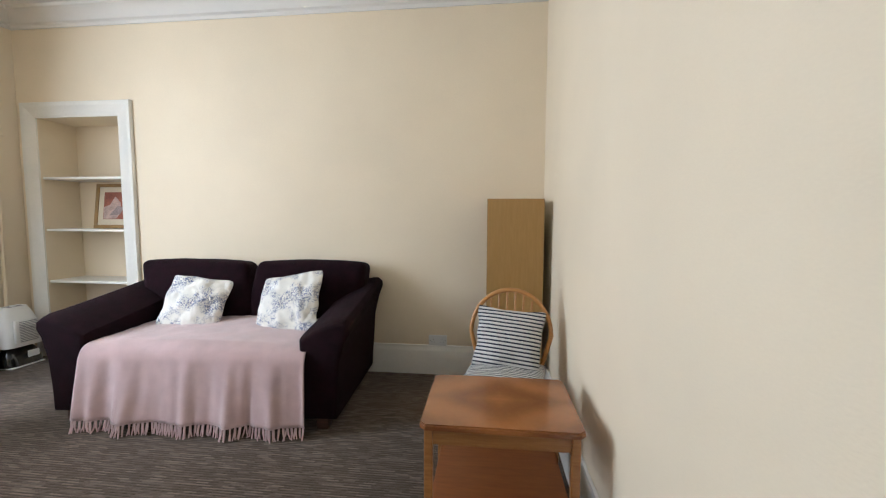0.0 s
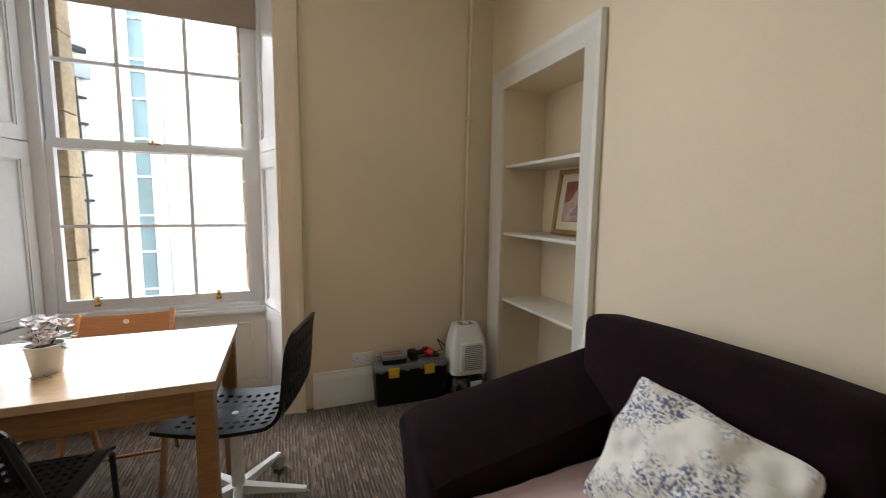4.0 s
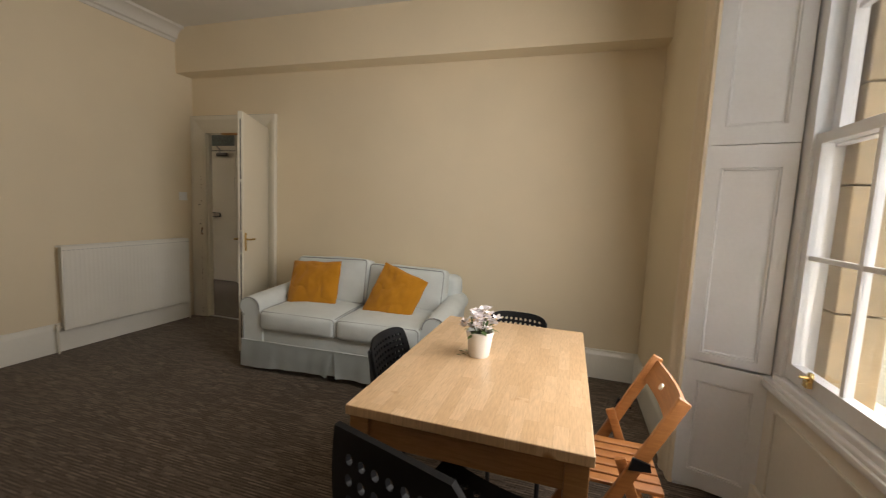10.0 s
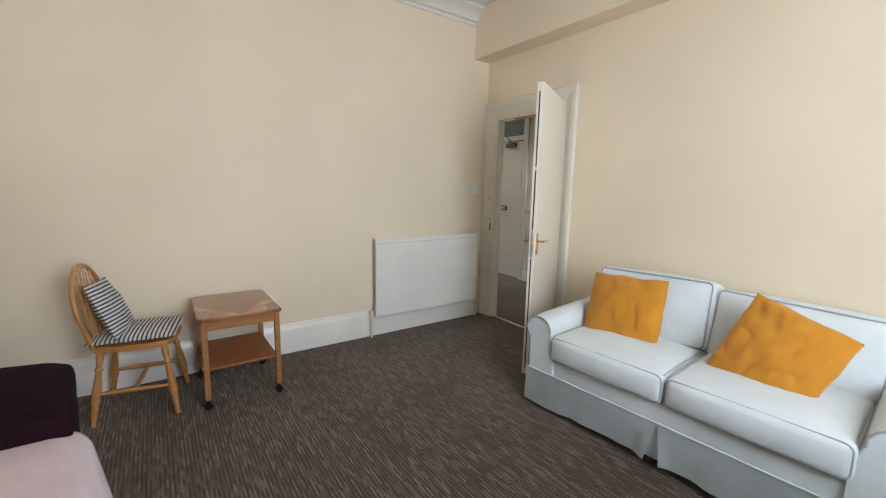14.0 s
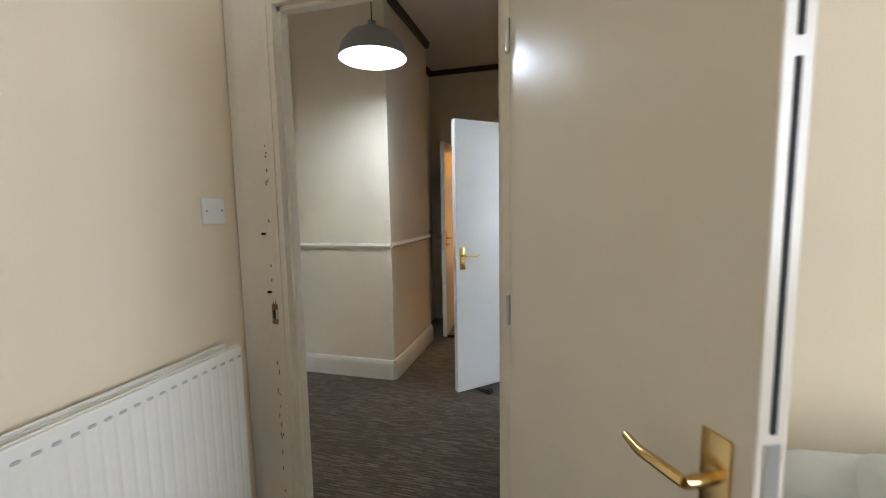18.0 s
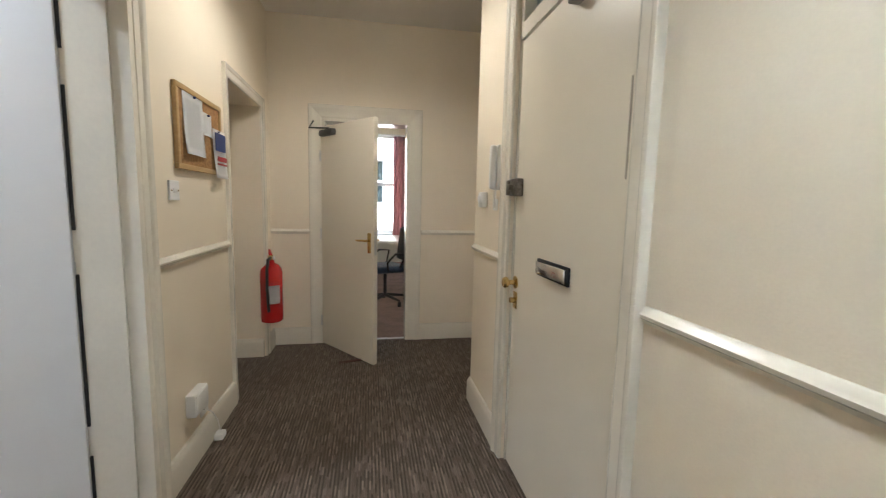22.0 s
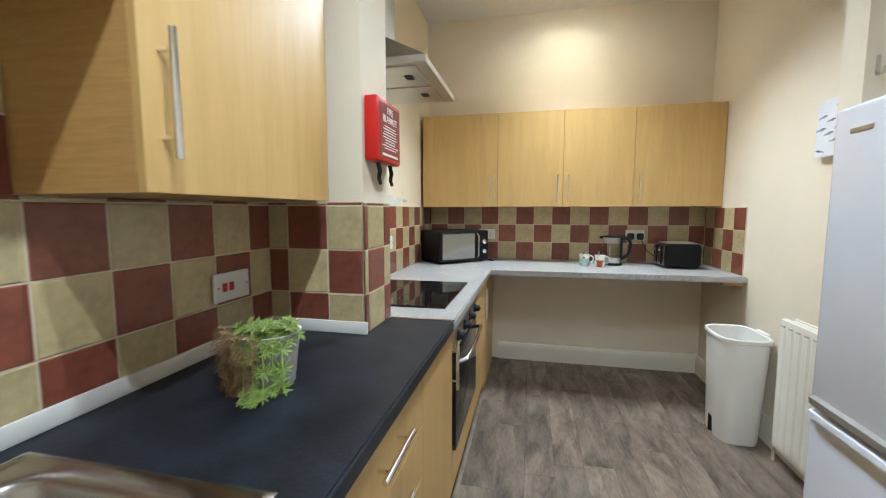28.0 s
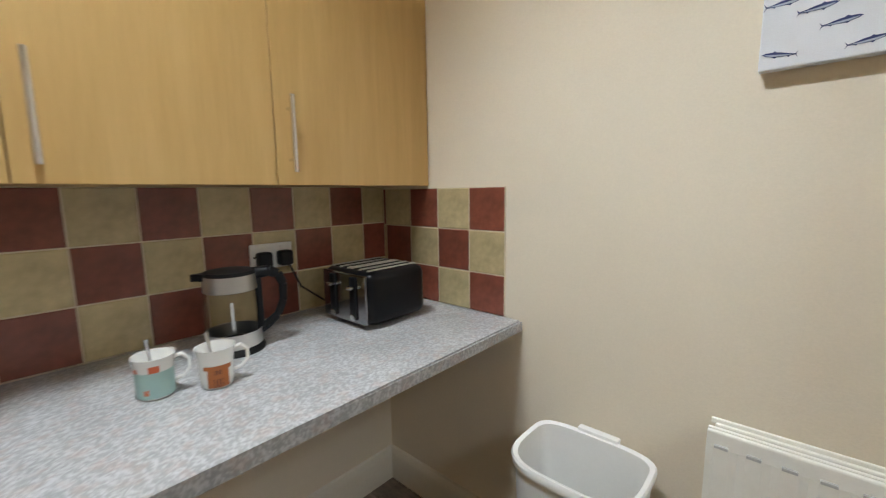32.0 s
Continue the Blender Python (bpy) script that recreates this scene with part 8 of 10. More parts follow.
def socket(m, label, wide=0.146, plugs=(), red=False, name="socket"):
    """A double wall socket; its face looks along -y."""
    ob = thing(name, m, label, "socket" if name == "socket" else "switch")
    part("plate", rbox(B(), -wide / 2, -0.010, -0.043, wide / 2, 0.0, 0.043, 0.003), M_plastic, ob, smooth=False)
    for s in ((-1, 1) if wide > 0.1 else (0,)):
        cx = s * 0.036
        if red:
            part("rocker", rbox(B(), s * 0.014 - 0.030, -0.014, -0.013, s * 0.014 - 0.012, -0.009, 0.013, 0.002), M_red, ob, "red rocker switch", False)
            continue
        if name == "socket":
            bm = B()
            box(bm, cx - 0.002, -0.0104, 0.004, cx + 0.002, -0.0099, 0.012)
            box(bm, cx - 0.014, -0.0104, -0.016, cx - 0.008, -0.0099, -0.012)
            box(bm, cx + 0.008, -0.0104, -0.016, cx + 0.014, -0.0099, -0.012)
            part("pin_holes", bm, M_dark, ob, smooth=False)
            part("rocker", rbox(B(), cx - 0.008, -0.013, 0.022, cx + 0.008, -0.009, 0.036, 0.002), M_plastic, ob, smooth=False)
        else:
            part("rocker", rbox(B(), cx - 0.016, -0.013, -0.010, cx + 0.016, -0.009, 0.010, 0.002), M_plastic, ob, smooth=False)
    bm = B()
    for s in (-1, 1):
        rod(bm, (s * 0.030 if wide < 0.1 else s * 0.060, -0.0112, 0), (s * 0.030 if wide < 0.1 else s * 0.060, -0.0098, 0), 0.0035, n=10)
    part("screws", bm, M_brass, ob)
    for cx in plugs:
        pg = part("plug", rbox(B(), cx - 0.024, -0.050, -0.034, cx + 0.024, -0.011, 0.018, 0.010, 3), M_black, ob, "black mains plug")
    return ob


socket(pose(0.206 + 0.008, 1.885, 1.10, 0, 0, 90), "white double switch plate with red rockers on the tiles", red=True)
socket(pose(0.214, 3.29, 1.122, 0, 0, 90), "white double socket on the tiled wall by the hob")
socket(pose(0.735, 4.405, 1.125), "white double socket behind the microwave", plugs=(-0.036,))
socket(pose(1.955, 4.405, 1.128), "white double socket with two black plugs", plugs=(-0.036, 0.036))
hk = thing("coat_hook", pose(2.215, 2.214, 1.735), "chrome coat hook on the wall nib", "hook")
part("hook", tube(B(), [(0, 0.004, 0.03), (0, -0.02, 0.02), (0, -0.035, -0.01), (0, -0.022, -0.03), (0, -0.006, -0.022)], 0.006, 8), M_chrome, hk)
part("rose", rbox(B(), -0.012, 0.0, 0.0, 0.012, 0.006, 0.05, 0.002), M_chrome, hk)

# ceiling spotlights
M_glow = plain("lit_bulb", (1.0, 0.95, 0.85), 0.3, emit=14.0)
sl = thing("spotlight_bar", pose(1.38, 3.80, KZ), "white ceiling bar with three small lit spotlights", "ceiling light")
part("bar", rbox(B(), -0.02, -0.30, -0.022, 0.02, 0.30, 0.0, 0.004), M_plastic, sl)
for yy in (-0.22, 0.0, 0.22):
    hd_ = part("spot_head", absorb(B(), lathe(B(), [(0.0, 0.06), (0.018, 0.06), (0.034, 0.0), (0.030, 0.0), (0.016, 0.05)], 20), Matrix.Translation((0, yy, -0.10)) @ Matrix.Rotation(radians(18), 4, "X")), M_plastic, sl)
    part("bulb", absorb(B(), lathe(B(), [(0.0, -0.002), (0.020, 0.002), (0.026, 0.008), (0.0, 0.010)], 18), Matrix.Translation((0, yy, -0.10)) @ Matrix.Rotation(radians(18), 4, "X")), M_glow, hd_, "glowing bulb")

# ---------------------------------------------------------------- floor planks and wall tiles
kf = bpy.data.objects["floor_kitchen_base"]


def plank_material(name):
    m = wood_material(name, (0.31, 0.245, 0.19), (0.082, 0.060, 0.045), scale=3.6, stretch=(3.2, 0.9, 1), rough=0.46, coat=0.0, contrast=0.42, bump=0.06)
    return random_shade(m, 0.22)


M_plank = plank_material("grey_brown_vinyl_plank")
PW, PL = 0.152, 0.914
rng = random.Random(4)
plank_bm = box(B(), 0, 0, -0.006, PW - 0.0012, PL - 0.0012, 0.0)
plank_me = finish("plank", plank_bm, M_plank)
col = 0
x = KX0
while x < KX1 + 0.1:
    y = -0.03 - rng.uniform(0.0, 0.9)
    while y < 4.42:
        a, b_ = max(y, -0.03), min(y + PL, 4.43)
        if b_ - a > 0.03:
            if a == y and b_ == y + PL:
                ob = new("plank", plank_me)
            else:
                ob = new("plank", finish("plank", box(B(), 0, 0, -0.006, PW - 0.0012, b_ - a - 0.0012, 0.0), M_plank))
            ob.parent = kf
            ob.location = (x, a, 0)
        y += PL
    x += PW

TS, TG = 0.152, 0.004


def tile_mesh(w, h, mat, d=0.007):
    bm = B()
    b_ = 0.0025
    lo = [bm.verts.new(p) for p in ((0, 0, 0), (w, 0, 0), (w, 0, h), (0, 0, h))]
    up = [bm.verts.new(p) for p in ((0, -d + b_, 0), (w, -d + b_, 0), (w, -d + b_, h), (0, -d + b_, h))]
    tp = [bm.verts.new(p) for p in ((b_, -d, b_), (w - b_, -d, b_), (w - b_, -d, h - b_), (b_, -d, h - b_))]
    for i in range(4):
        j = (i + 1) % 4
        bm.faces.new((lo[i], lo[j], up[j], up[i]))
        bm.faces.new((up[i], up[j], tp[j], tp[i]))
    bm.faces.new(tp)
    return finish("tile", bm, mat)


TILE_FULL = {0: tile_mesh(TS - TG, TS - TG, M_tilecream), 1: tile_mesh(TS - TG, TS - TG, M_tilered)}


def tiles(wall, m, u0, u1, z0, z1, ua, za, flip=0):
    """Checkered tiles on a wall: m puts the panel (u along x, face along -y); ua, za: where a joint runs."""
    parent = bpy.data.objects[wall]
    inv = parent.matrix_basis.inverted()
    i0, i1 = math.floor((u0 - ua) / TS + 1e-6), math.ceil((u1 - ua) / TS - 1e-6)
    j0, j1 = math.floor((z0 - za) / TS + 1e-6), math.ceil((z1 - za) / TS - 1e-6)
    g = new("grout", finish("grout", box(B(), u0, -0.0065, z0, u1, 0.0, z1), M_grout))
    g.parent, g.matrix_basis = parent, m
    for i in range(i0, i1):
        for j in range(j0, j1):
            a, b_ = max(ua + i * TS + TG / 2, u0), min(ua + (i + 1) * TS - TG / 2, u1)
            c, d = max(za + j * TS + TG / 2, z0), min(za + (j + 1) * TS - TG / 2, z1)
            if b_ - a < 0.008 or d - c < 0.008:
                continue
            k = (i + j + flip) % 2
            full = abs(b_ - a - TS + TG) < 1e-4 and abs(d - c - TS + TG) < 1e-4
            ob = new("tile", TILE_FULL[k] if full else tile_mesh(b_ - a, d - c, (M_tilecream, M_tilered)[k]))
            ob.parent = parent
            ob.matrix_basis = m @ Matrix.Translation((a, -0.002, c))


left = pose(KX0, 0, 0, 0, 0, 90)                       # u runs along +y, face along +x
tiles("wall_east", left, 0.20, 1.372, 0.948, 1.72, 1.535 - 0.152 * 9, 1.044 - 0.152, 1)
tiles("wall_east", left, 1.372, 2.098, 0.948, 1.358, 1.535 - 0.152 * 9, 1.044 - 0.152, 1)
tiles("wall_kitchen_pier", pose(0, 2.10, 0), 0.208, 0.563, 0.948, 1.358, 0.435, 1.044 - 0.152, 0)
tiles("wall_kitchen_pier", pose(0.565, 0, 0, 0, 0, 90), 2.093, 2.34, 0.906, 1.358, 2.122, 1.044 - 0.152, 0)
tiles("wall_east", left, 2.342, 4.412, 0.906, 1.362, 3.175 - 0.152 * 6, 1.362 - 0.152 * 3, 0)
tiles("wall_east", left, 2.342, 3.175, 1.362, 1.952, 3.175 - 0.152 * 6, 1.362 - 0.152 * 3, 0)
tiles("wall_kitchen_north", pose(0, KY1, 0), 0.209, 2.472, 0.906, 1.362, 0.686 - 0.152 * 4, 1.362 - 0.152 * 3, 1)
tiles("wall_kitchen_east", pose(KX1, 0, 0, 0, 0, -90), -4.412, -3.79, 0.906, 1.352, -3.79 - 0.152 * 5, 1.352 - 0.152 * 3, 1)
bm = B()
rbox(bm, KX0, 0.20, 0.905, KX0 + 0.014, 2.099, 0.948, 0.003)
rbox(bm, KX0 + 0.014, 2.086, 0.905, 0.578, 2.0985, 0.948, 0.003)
structure("tile_upstand", bm, M_plastic, "white plastic upstand behind the worktop", "trim")

M_hallglow = plain("lit_hall_bulb", (1.0, 0.95, 0.85), 0.3, emit=4.0)

# ---------------------------------------------------------------- hall things
M_greymetal = material("grey_enamel", (0.36, 0.36, 0.36), 0.45, vary=0.06)
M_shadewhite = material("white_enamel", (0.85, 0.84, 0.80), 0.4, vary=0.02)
M_cork = material("cork", (0.36, 0.20, 0.08), 0.9, vary=0.25, scale=60, fine=300, bump=0.4)
M_boardwood = wood_material("pale_frame_wood", (0.50, 0.34, 0.15), (0.40, 0.25, 0.10), scale=6, stretch=(2, 2, 12), rough=0.5, coat=0.1)
M_sheet = material("white_sheet_paper", (0.80, 0.80, 0.79), 0.8, vary=0.03, scale=8)
M_navyprint = plain("navy_print", (0.03, 0.05, 0.16), 0.6)
M_redprint = plain("red_print", (0.35, 0.03, 0.03), 0.6)
M_greyprint = plain("grey_print", (0.30, 0.30, 0.31), 0.6)
M_extred = material("red_enamel", (0.48, 0.012, 0.012), 0.25, vary=0.04, coat=0.4, bump=0.01)
M_yellow = material("yellow_plastic", (0.70, 0.44, 0.02), 0.45, vary=0.06)

pl = thing("pendant_lamp", pose(-0.09, -0.96, 2.14), "grey metal dome pendant lamp lit from inside", "pendant lamp")
sh = part("shade", lathe(B(), [(0.187, 0.0), (0.190, 0.002), (0.188, 0.02), (0.172, 0.07), (0.13, 0.125), (0.06, 0.16), (0.022, 0.17), (0.022, 0.20), (0.0, 0.20)], 40), M_greymetal, pl, "grey metal dome shade")
part("inner_lining", lathe(B(), [(0.185, 0.001), (0.183, 0.02), (0.167, 0.068), (0.126, 0.120), (0.058, 0.153), (0.0, 0.155)], 40), M_shadewhite, sh, "white enamelled inside")
part("bulb", lathe(B(), [(0.0, 0.055), (0.020, 0.060), (0.030, 0.078), (0.026, 0.10), (0.014, 0.125), (0.014, 0.15), (0, 0.15)], 20), M_hallglow, pl, "glowing bulb")
part("cord", tube(B(), [(0, 0, 0.20), (0.002, 0, 0.40), (0, 0, 0.66)], 0.0035, 8), M_black, pl, "thin dark cord")
part("ceiling_rose", lathe(B(), [(0.0, 0.635), (0.02, 0.637), (0.045, 0.655), (0.048, 0.68), (0, 0.68)], 24), M_plastic, pl, "white ceiling rose")
cl = thing("ceiling_light", pose(2.30, -0.80, HZ), "round white ceiling light at the far end of the hall", "ceiling light")
part("base_ring", lathe(B(), [(0.0, -0.02), (0.07, -0.022), (0.075, -0.01), (0.075, 0.0), (0, 0)], 28), M_plastic, cl)
part("lampholder", lathe(B(), [(0.0, -0.06), (0.016, -0.06), (0.018, -0.02), (0, -0.02)], 18), M_plastic, cl)
part("bulb", lathe(B(), [(0.0, -0.125), (0.02, -0.122), (0.03, -0.10), (0.026, -0.08), (0.014, -0.06), (0, -0.06)], 18), M_hallglow, cl, "glowing bulb")

nb = thing("noticeboard", pose(2.255, -0.061, 1.60), "cork noticeboard in a pale wooden frame with pinned papers", "noticeboard")
part("cork_panel", rbox(B(), -0.25, -0.012, -0.165, 0.25, -0.002, 0.165, 0.002, 1), M_cork, nb, "brown cork panel", False)
for q in ((-0.272, -0.188, 0.272, -0.163), (-0.272, 0.163, 0.272, 0.188), (-0.272, -0.163, -0.247, 0.163), (0.247, -0.163, 0.272, 0.163)):
    part("frame_rail", rbox(B(), q[0], -0.020, q[1], q[2], 0.0, q[3], 0.003), M_boardwood, nb)


def curled(parent, x0, x1, z0, z1, y, curl, name="paper"):
    """A sheet pinned at its head, its foot curling off the board."""
    bm = B()
    grid_sheet(bm, 6, 8, lambda u, v: Vector((x0 + (x1 - x0) * u, y - curl * (1 - v) ** 2 - 0.004 * math.sin(u * 5) * (1 - v), z0 + (z1 - z0) * v)))
    bmesh.ops.solidify(bm, geom=bm.faces[:], thickness=0.0008)
    return part(name, bm, M_sheet, parent, smooth="all")


pa = curled(nb, -0.205, 0.02, -0.115, 0.165, -0.016, 0.012)
curled(nb, 0.015, 0.135, 0.0, 0.115, -0.015, 0.006)
pc = curled(nb, 0.125, 0.31, -0.205, 0.055, -0.021, 0.016)
part("printed_panel", rbox(B(), 0.135, -0.033, -0.060, 0.285, -0.030, 0.035, 0.0005, 1), M_navyprint, pc, "navy printed panel", False)
for z in (-0.115, -0.135):
    part("printed_bar", rbox(B(), 0.15, -0.037, z, 0.29, -0.034, z + (0.026 if z > -0.12 else 0.010), 0.0005, 1), M_redprint, pc, "red printed bar", False)
for x, z in ((-0.09, 0.155), (0.075, 0.105), (0.21, 0.045)):
    part("drawing_pin", absorb(B(), lathe(B(), [(0, 0.012), (0.005, 0.010), (0.006, 0.0), (0, 0)], 10), pose(x, -0.019, z, 90)), M_navyprint, nb, "small dark pin")
socket(pose(1.955, -0.060, 1.315), "white single light switch by the kitchen door", wide=0.088, name="light_switch")
socket(pose(2.165, -0.060, 0.225), "white single socket above the hall skirting", wide=0.088)
jb = thing("junction_box", pose(2.045, -0.060, 0.315), "low white plastic junction box on the hall wall", "junction box")
part("case", rbox(B(), -0.075, -0.045, -0.055, 0.075, 0.0, 0.055, 0.006), M_plastic, jb)
part("cover", rbox(B(), -0.068, -0.049, -0.048, 0.068, -0.043, 0.048, 0.003), M_plastic, jb)
ad = thing("plug_adaptor", pose(2.24, -0.11, 0.0), "white plug adaptor with its flex on the carpet", "adaptor")
part("body", rbox(B(), -0.03, -0.022, 0.001, 0.03, 0.022, 0.035, 0.006), M_plastic, ad)
part("flex", tube(B(), [(0.03, 0, 0.015), (0.06, 0.02, 0.012), (0.04, 0.022, 0.08), (-0.02, 0.024, 0.16), (-0.06, 0.042, 0.20)], 0.003, 6), M_plastic, ad, "thin white flex")

fe = thing("fire_extinguisher", pose(3.485, -0.105, 0.285) @ Matrix.Diagonal((1.1, 1.1, 1.0, 1)), "red fire extinguisher with black hose hung on the wall", "extinguisher")
part("cylinder", lathe(B(), [(0.0, 0.0), (0.070, 0.0), (0.078, 0.008), (0.080, 0.03), (0.080, 0.40), (0.074, 0.44), (0.052, 0.472), (0.026, 0.485), (0.026, 0.51), (0, 0.51)], 36), M_extred, fe)
part("valve", lathe(B(), [(0.0, 0.505), (0.02, 0.505), (0.024, 0.52), (0.018, 0.55), (0, 0.552)], 16), M_brass, fe, "brass valve")
part("lever_handle", absorb(B(), rbox(B(), -0.012, -0.012, 0, 0.012, 0.105, 0.012, 0.004), pose(0, 0.0, 0.545, 18, 0, -70)), M_extred, fe)
part("carry_handle", absorb(B(), rbox(B(), -0.010, -0.01, 0, 0.010, 0.095, 0.010, 0.004), pose(0, 0.0, 0.522, -6, 0, -70)), M_extred, fe)
part("hose", tube(B(), [(-0.02, 0, 0.53), (-0.080, 0.0, 0.525), (-0.122, 0.0, 0.44), (-0.124, 0.0, 0.30), (-0.105, 0.0, 0.16), (-0.092, 0.0, 0.10)], 0.011, 10), M_rubber, fe, "black rubber hose")
part("gauge", absorb(B(), lathe(B(), [(0, 0.012), (0.014, 0.010), (0.016, 0), (0, 0)], 16), pose(-0.012, -0.02, 0.53, 90)), M_plastic, fe, "small pressure gauge")


def wrap(parent, a0, a1, z0, z1, mat, name, label=""):
    bm = B()
    grid_sheet(bm, 10, 1, lambda u, v: Vector((0.0808 * math.cos(radians(a0 + (a1 - a0) * u)), 0.0808 * math.sin(radians(a0 + (a1 - a0) * u)), z0 + (z1 - z0) * v)))
    bmesh.ops.solidify(bm, geom=bm.faces[:], thickness=0.0006)
    return part(name, bm, mat, parent, label)


wrap(fe, 170, 238, 0.16, 0.31, M_sheet, "label", "white instruction label")
wrap(fe, 275, 330, 0.10, 0.165, M_sheet, "label", "small white label")
for k in range(7):
    wrap(fe, 268, 268 + 30 + 7 * (k % 3), 0.20 + 0.028 * k, 0.211 + 0.028 * k, M_sheet, "printed_line")
part("wall_bracket", rbox(B(), -0.03, 0.075, 0.36, 0.03, 0.095, 0.46, 0.004), M_black, fe)

ic = thing("intercom", pose(2.03, -1.559, 1.36), "cream plastic door-entry handset on the wall", "intercom")
part("base", rbox(B(), -0.045, 0.0, 0.0, 0.045, 0.030, 0.225, 0.008), M_shadewhite, ic)
part("handset", rbox(B(), -0.040, 0.030, 0.004, -0.002, 0.062, 0.222, 0.012, 3), M_shadewhite, ic)
part("coiled_cord", tube(B(), [(-0.02 + 0.008 * math.cos(k * 1.3), 0.03 + 0.008 * math.sin(k * 1.3), 0.004 - 0.0028 * k) for k in range(36)] + [(0.02, 0.02, -0.09), (0.03, 0.012, 0.0)], 0.0022, 6), M_shadewhite, ic)
part("call_button", rbox(B(), 0.012, 0.029, 0.06, 0.032, 0.034, 0.08, 0.002), M_greyprint, ic, "grey call button", False)
ts = thing("thermostat", pose(2.28, -1.559, 1.312), "small white room thermostat with a dial", "thermostat")
part("case", rbox(B(), -0.044, 0.0, -0.044, 0.044, 0.032, 0.044, 0.008), M_plastic, ts)
part("dial", absorb(B(), lathe(B(), [(0, 0.010), (0.022, 0.009), (0.026, 0.0), (0, 0)], 24), pose(0, 0.032, 0.004, -90)), M_sheet, ts, "pale round dial")
bp_ = thing("bell_push", pose(2.07, -1.559, 1.285), "small white switch plate below the intercom", "switch")
part("plate", rbox(B(), -0.03, 0.0, -0.03, 0.03, 0.009, 0.03, 0.003), M_plastic, bp_)
part("rocker", rbox(B(), -0.01, 0.008, -0.015, 0.01, 0.013, 0.015, 0.002), M_plastic, bp_)

# things that hold the doors open
ws = thing("door_wedge", pose(-0.60, -1.52, 0, 0, 0, 150), "black rubber wedge under the white door", "door wedge", "door wedges")
part("wedge", prism(B(), [(-0.075, 0.0), (0.075, 0.0), (0.075, 0.034), (0.055, 0.034), (-0.075, 0.006)], -0.02, 0.02, "y"), M_rubber, ws)
st = thing("door_prop", pose(3.22, -0.79, 0, 0, 0, 104), "thin dark stick propping the bedroom door", "door prop")
part("stick", tube(B(), [(-0.13, 0, 0.012), (0.02, 0.004, 0.013), (0.13, 0, 0.012)], 0.010, 8), M_darkwood, st)
hm = thing("hammer", pose(-0.20, -2.605, 0, 0, 0, 176), "yellow and black claw hammer wedged at the bathroom door", "hammer")
part("grip", tube(B(), [(-0.15, 0, 0.016), (-0.09, 0.002, 0.018), (-0.02, 0, 0.016)], [0.013, 0.016, 0.013], 12), M_black, hm, "black rubber grip")
part("shaft", tube(B(), [(-0.02, 0, 0.016), (0.13, 0, 0.018)], 0.012, 12), M_yellow, hm, "yellow shaft")
part("head", rbox(B(), 0.125, -0.05, 0.004, 0.155, 0.055, 0.034, 0.008), M_steel, hm, "steel head")
part("claw", prism(B(), [(0.127, 0.055), (0.153, 0.055), (0.147, 0.10), (0.141, 0.07), (0.133, 0.10)], 0.010, 0.026), M_steel, hm)
bm = tube(B(), [(0.28, -0.01, 1.925), (0.12, -0.10, 1.94), (0.02, 0.08, 1.96)], 0.006, 8)
rbox(bm, 0.20, -0.022, 1.915, 0.36, 0.022, 1.927, 0.004)
part("closer_arm", bm, M_steel, d2, "metal closer arm above the leaf")
bm = tube(B(), [(0.22, 0.0, 1.952), (0.10, 0.09, 1.96), (0.0, 0.20, 1.955)], 0.006, 8)
rbox(bm, 0.14, -0.02, 1.94, 0.30, 0.02, 1.954, 0.004)
part("closer_arm", bm, M_steel, d3, "metal closer arm above the leaf")

# chipped paint and lock keeps on the living room door jamb
M_bareoak = material("bare_aged_wood", (0.20, 0.11, 0.045), 0.8, vary=0.3, scale=30)
bm = B()
rng = random.Random(11)
for k in range(34):
    z = rng.choice((rng.uniform(0.05, 1.0), rng.uniform(0.05, 0.90), rng.uniform(0.8, 1.75)))
    x = -0.126 + rng.uniform(-0.007, 0.007)
    a, b = rng.uniform(0.001, 0.003), rng.uniform(0.002, 0.011)
    pts = [(x + a * math.cos(q) * rng.uniform(0.6, 1.3), z + b * math.sin(q) * rng.uniform(0.6, 1.3)) for q in [2 * math.pi * j / 7 for j in range(7)]]
    prism(bm, pts, 0.021, 0.0228, "y")
ch = structure("chipped_paint", bm, M_bareoak, "chips in the cream paint along the living room door jamb", "wear", False)
kp = thing("door_keep", pose(-0.130, 0.0222, 0.94), "worn metal lock keep let into the door jamb", "lock keep")
part("plate", rbox(B(), -0.012, 0.0, -0.036, 0.012, 0.0025, 0.036, 0.0008, 1), M_bareoak, kp, "bare wood round the keep")
part("latch_hole", rbox(B(), -0.006, 0.0024, -0.016, 0.006, 0.0034, 0.014, 0.0005, 1), M_dark, kp, "dark latch hole", False)
part("lip", rbox(B(), -0.014, 0.002, -0.016, -0.008, 0.009, 0.018, 0.001, 1), M_steel, kp, "bent metal lip")
for z in (1.225, 1.02):
    oc = thing("old_catch", pose(-0.105 if z > 1.1 else -0.115, 0.0222, z), "paint-clogged metal catch on the door jamb", "catch", "old catches")
    part("stub", rbox(B(), -0.008, 0.0, -0.004, 0.005, 0.011, 0.004, 0.001, 1), M_black, oc)
    part("patch", rbox(B(), -0.013, 0.0, -0.012, 0.012, 0.002, 0.035, 0.001, 1), M_gloss, oc)

# second door in the far alcove
architrave("door_frame_alcove", "x", 3.719, -2.75, -2.00, 1.93, 0.085, -1, M_gloss, "cream gloss architrave at the alcove", 0.026)

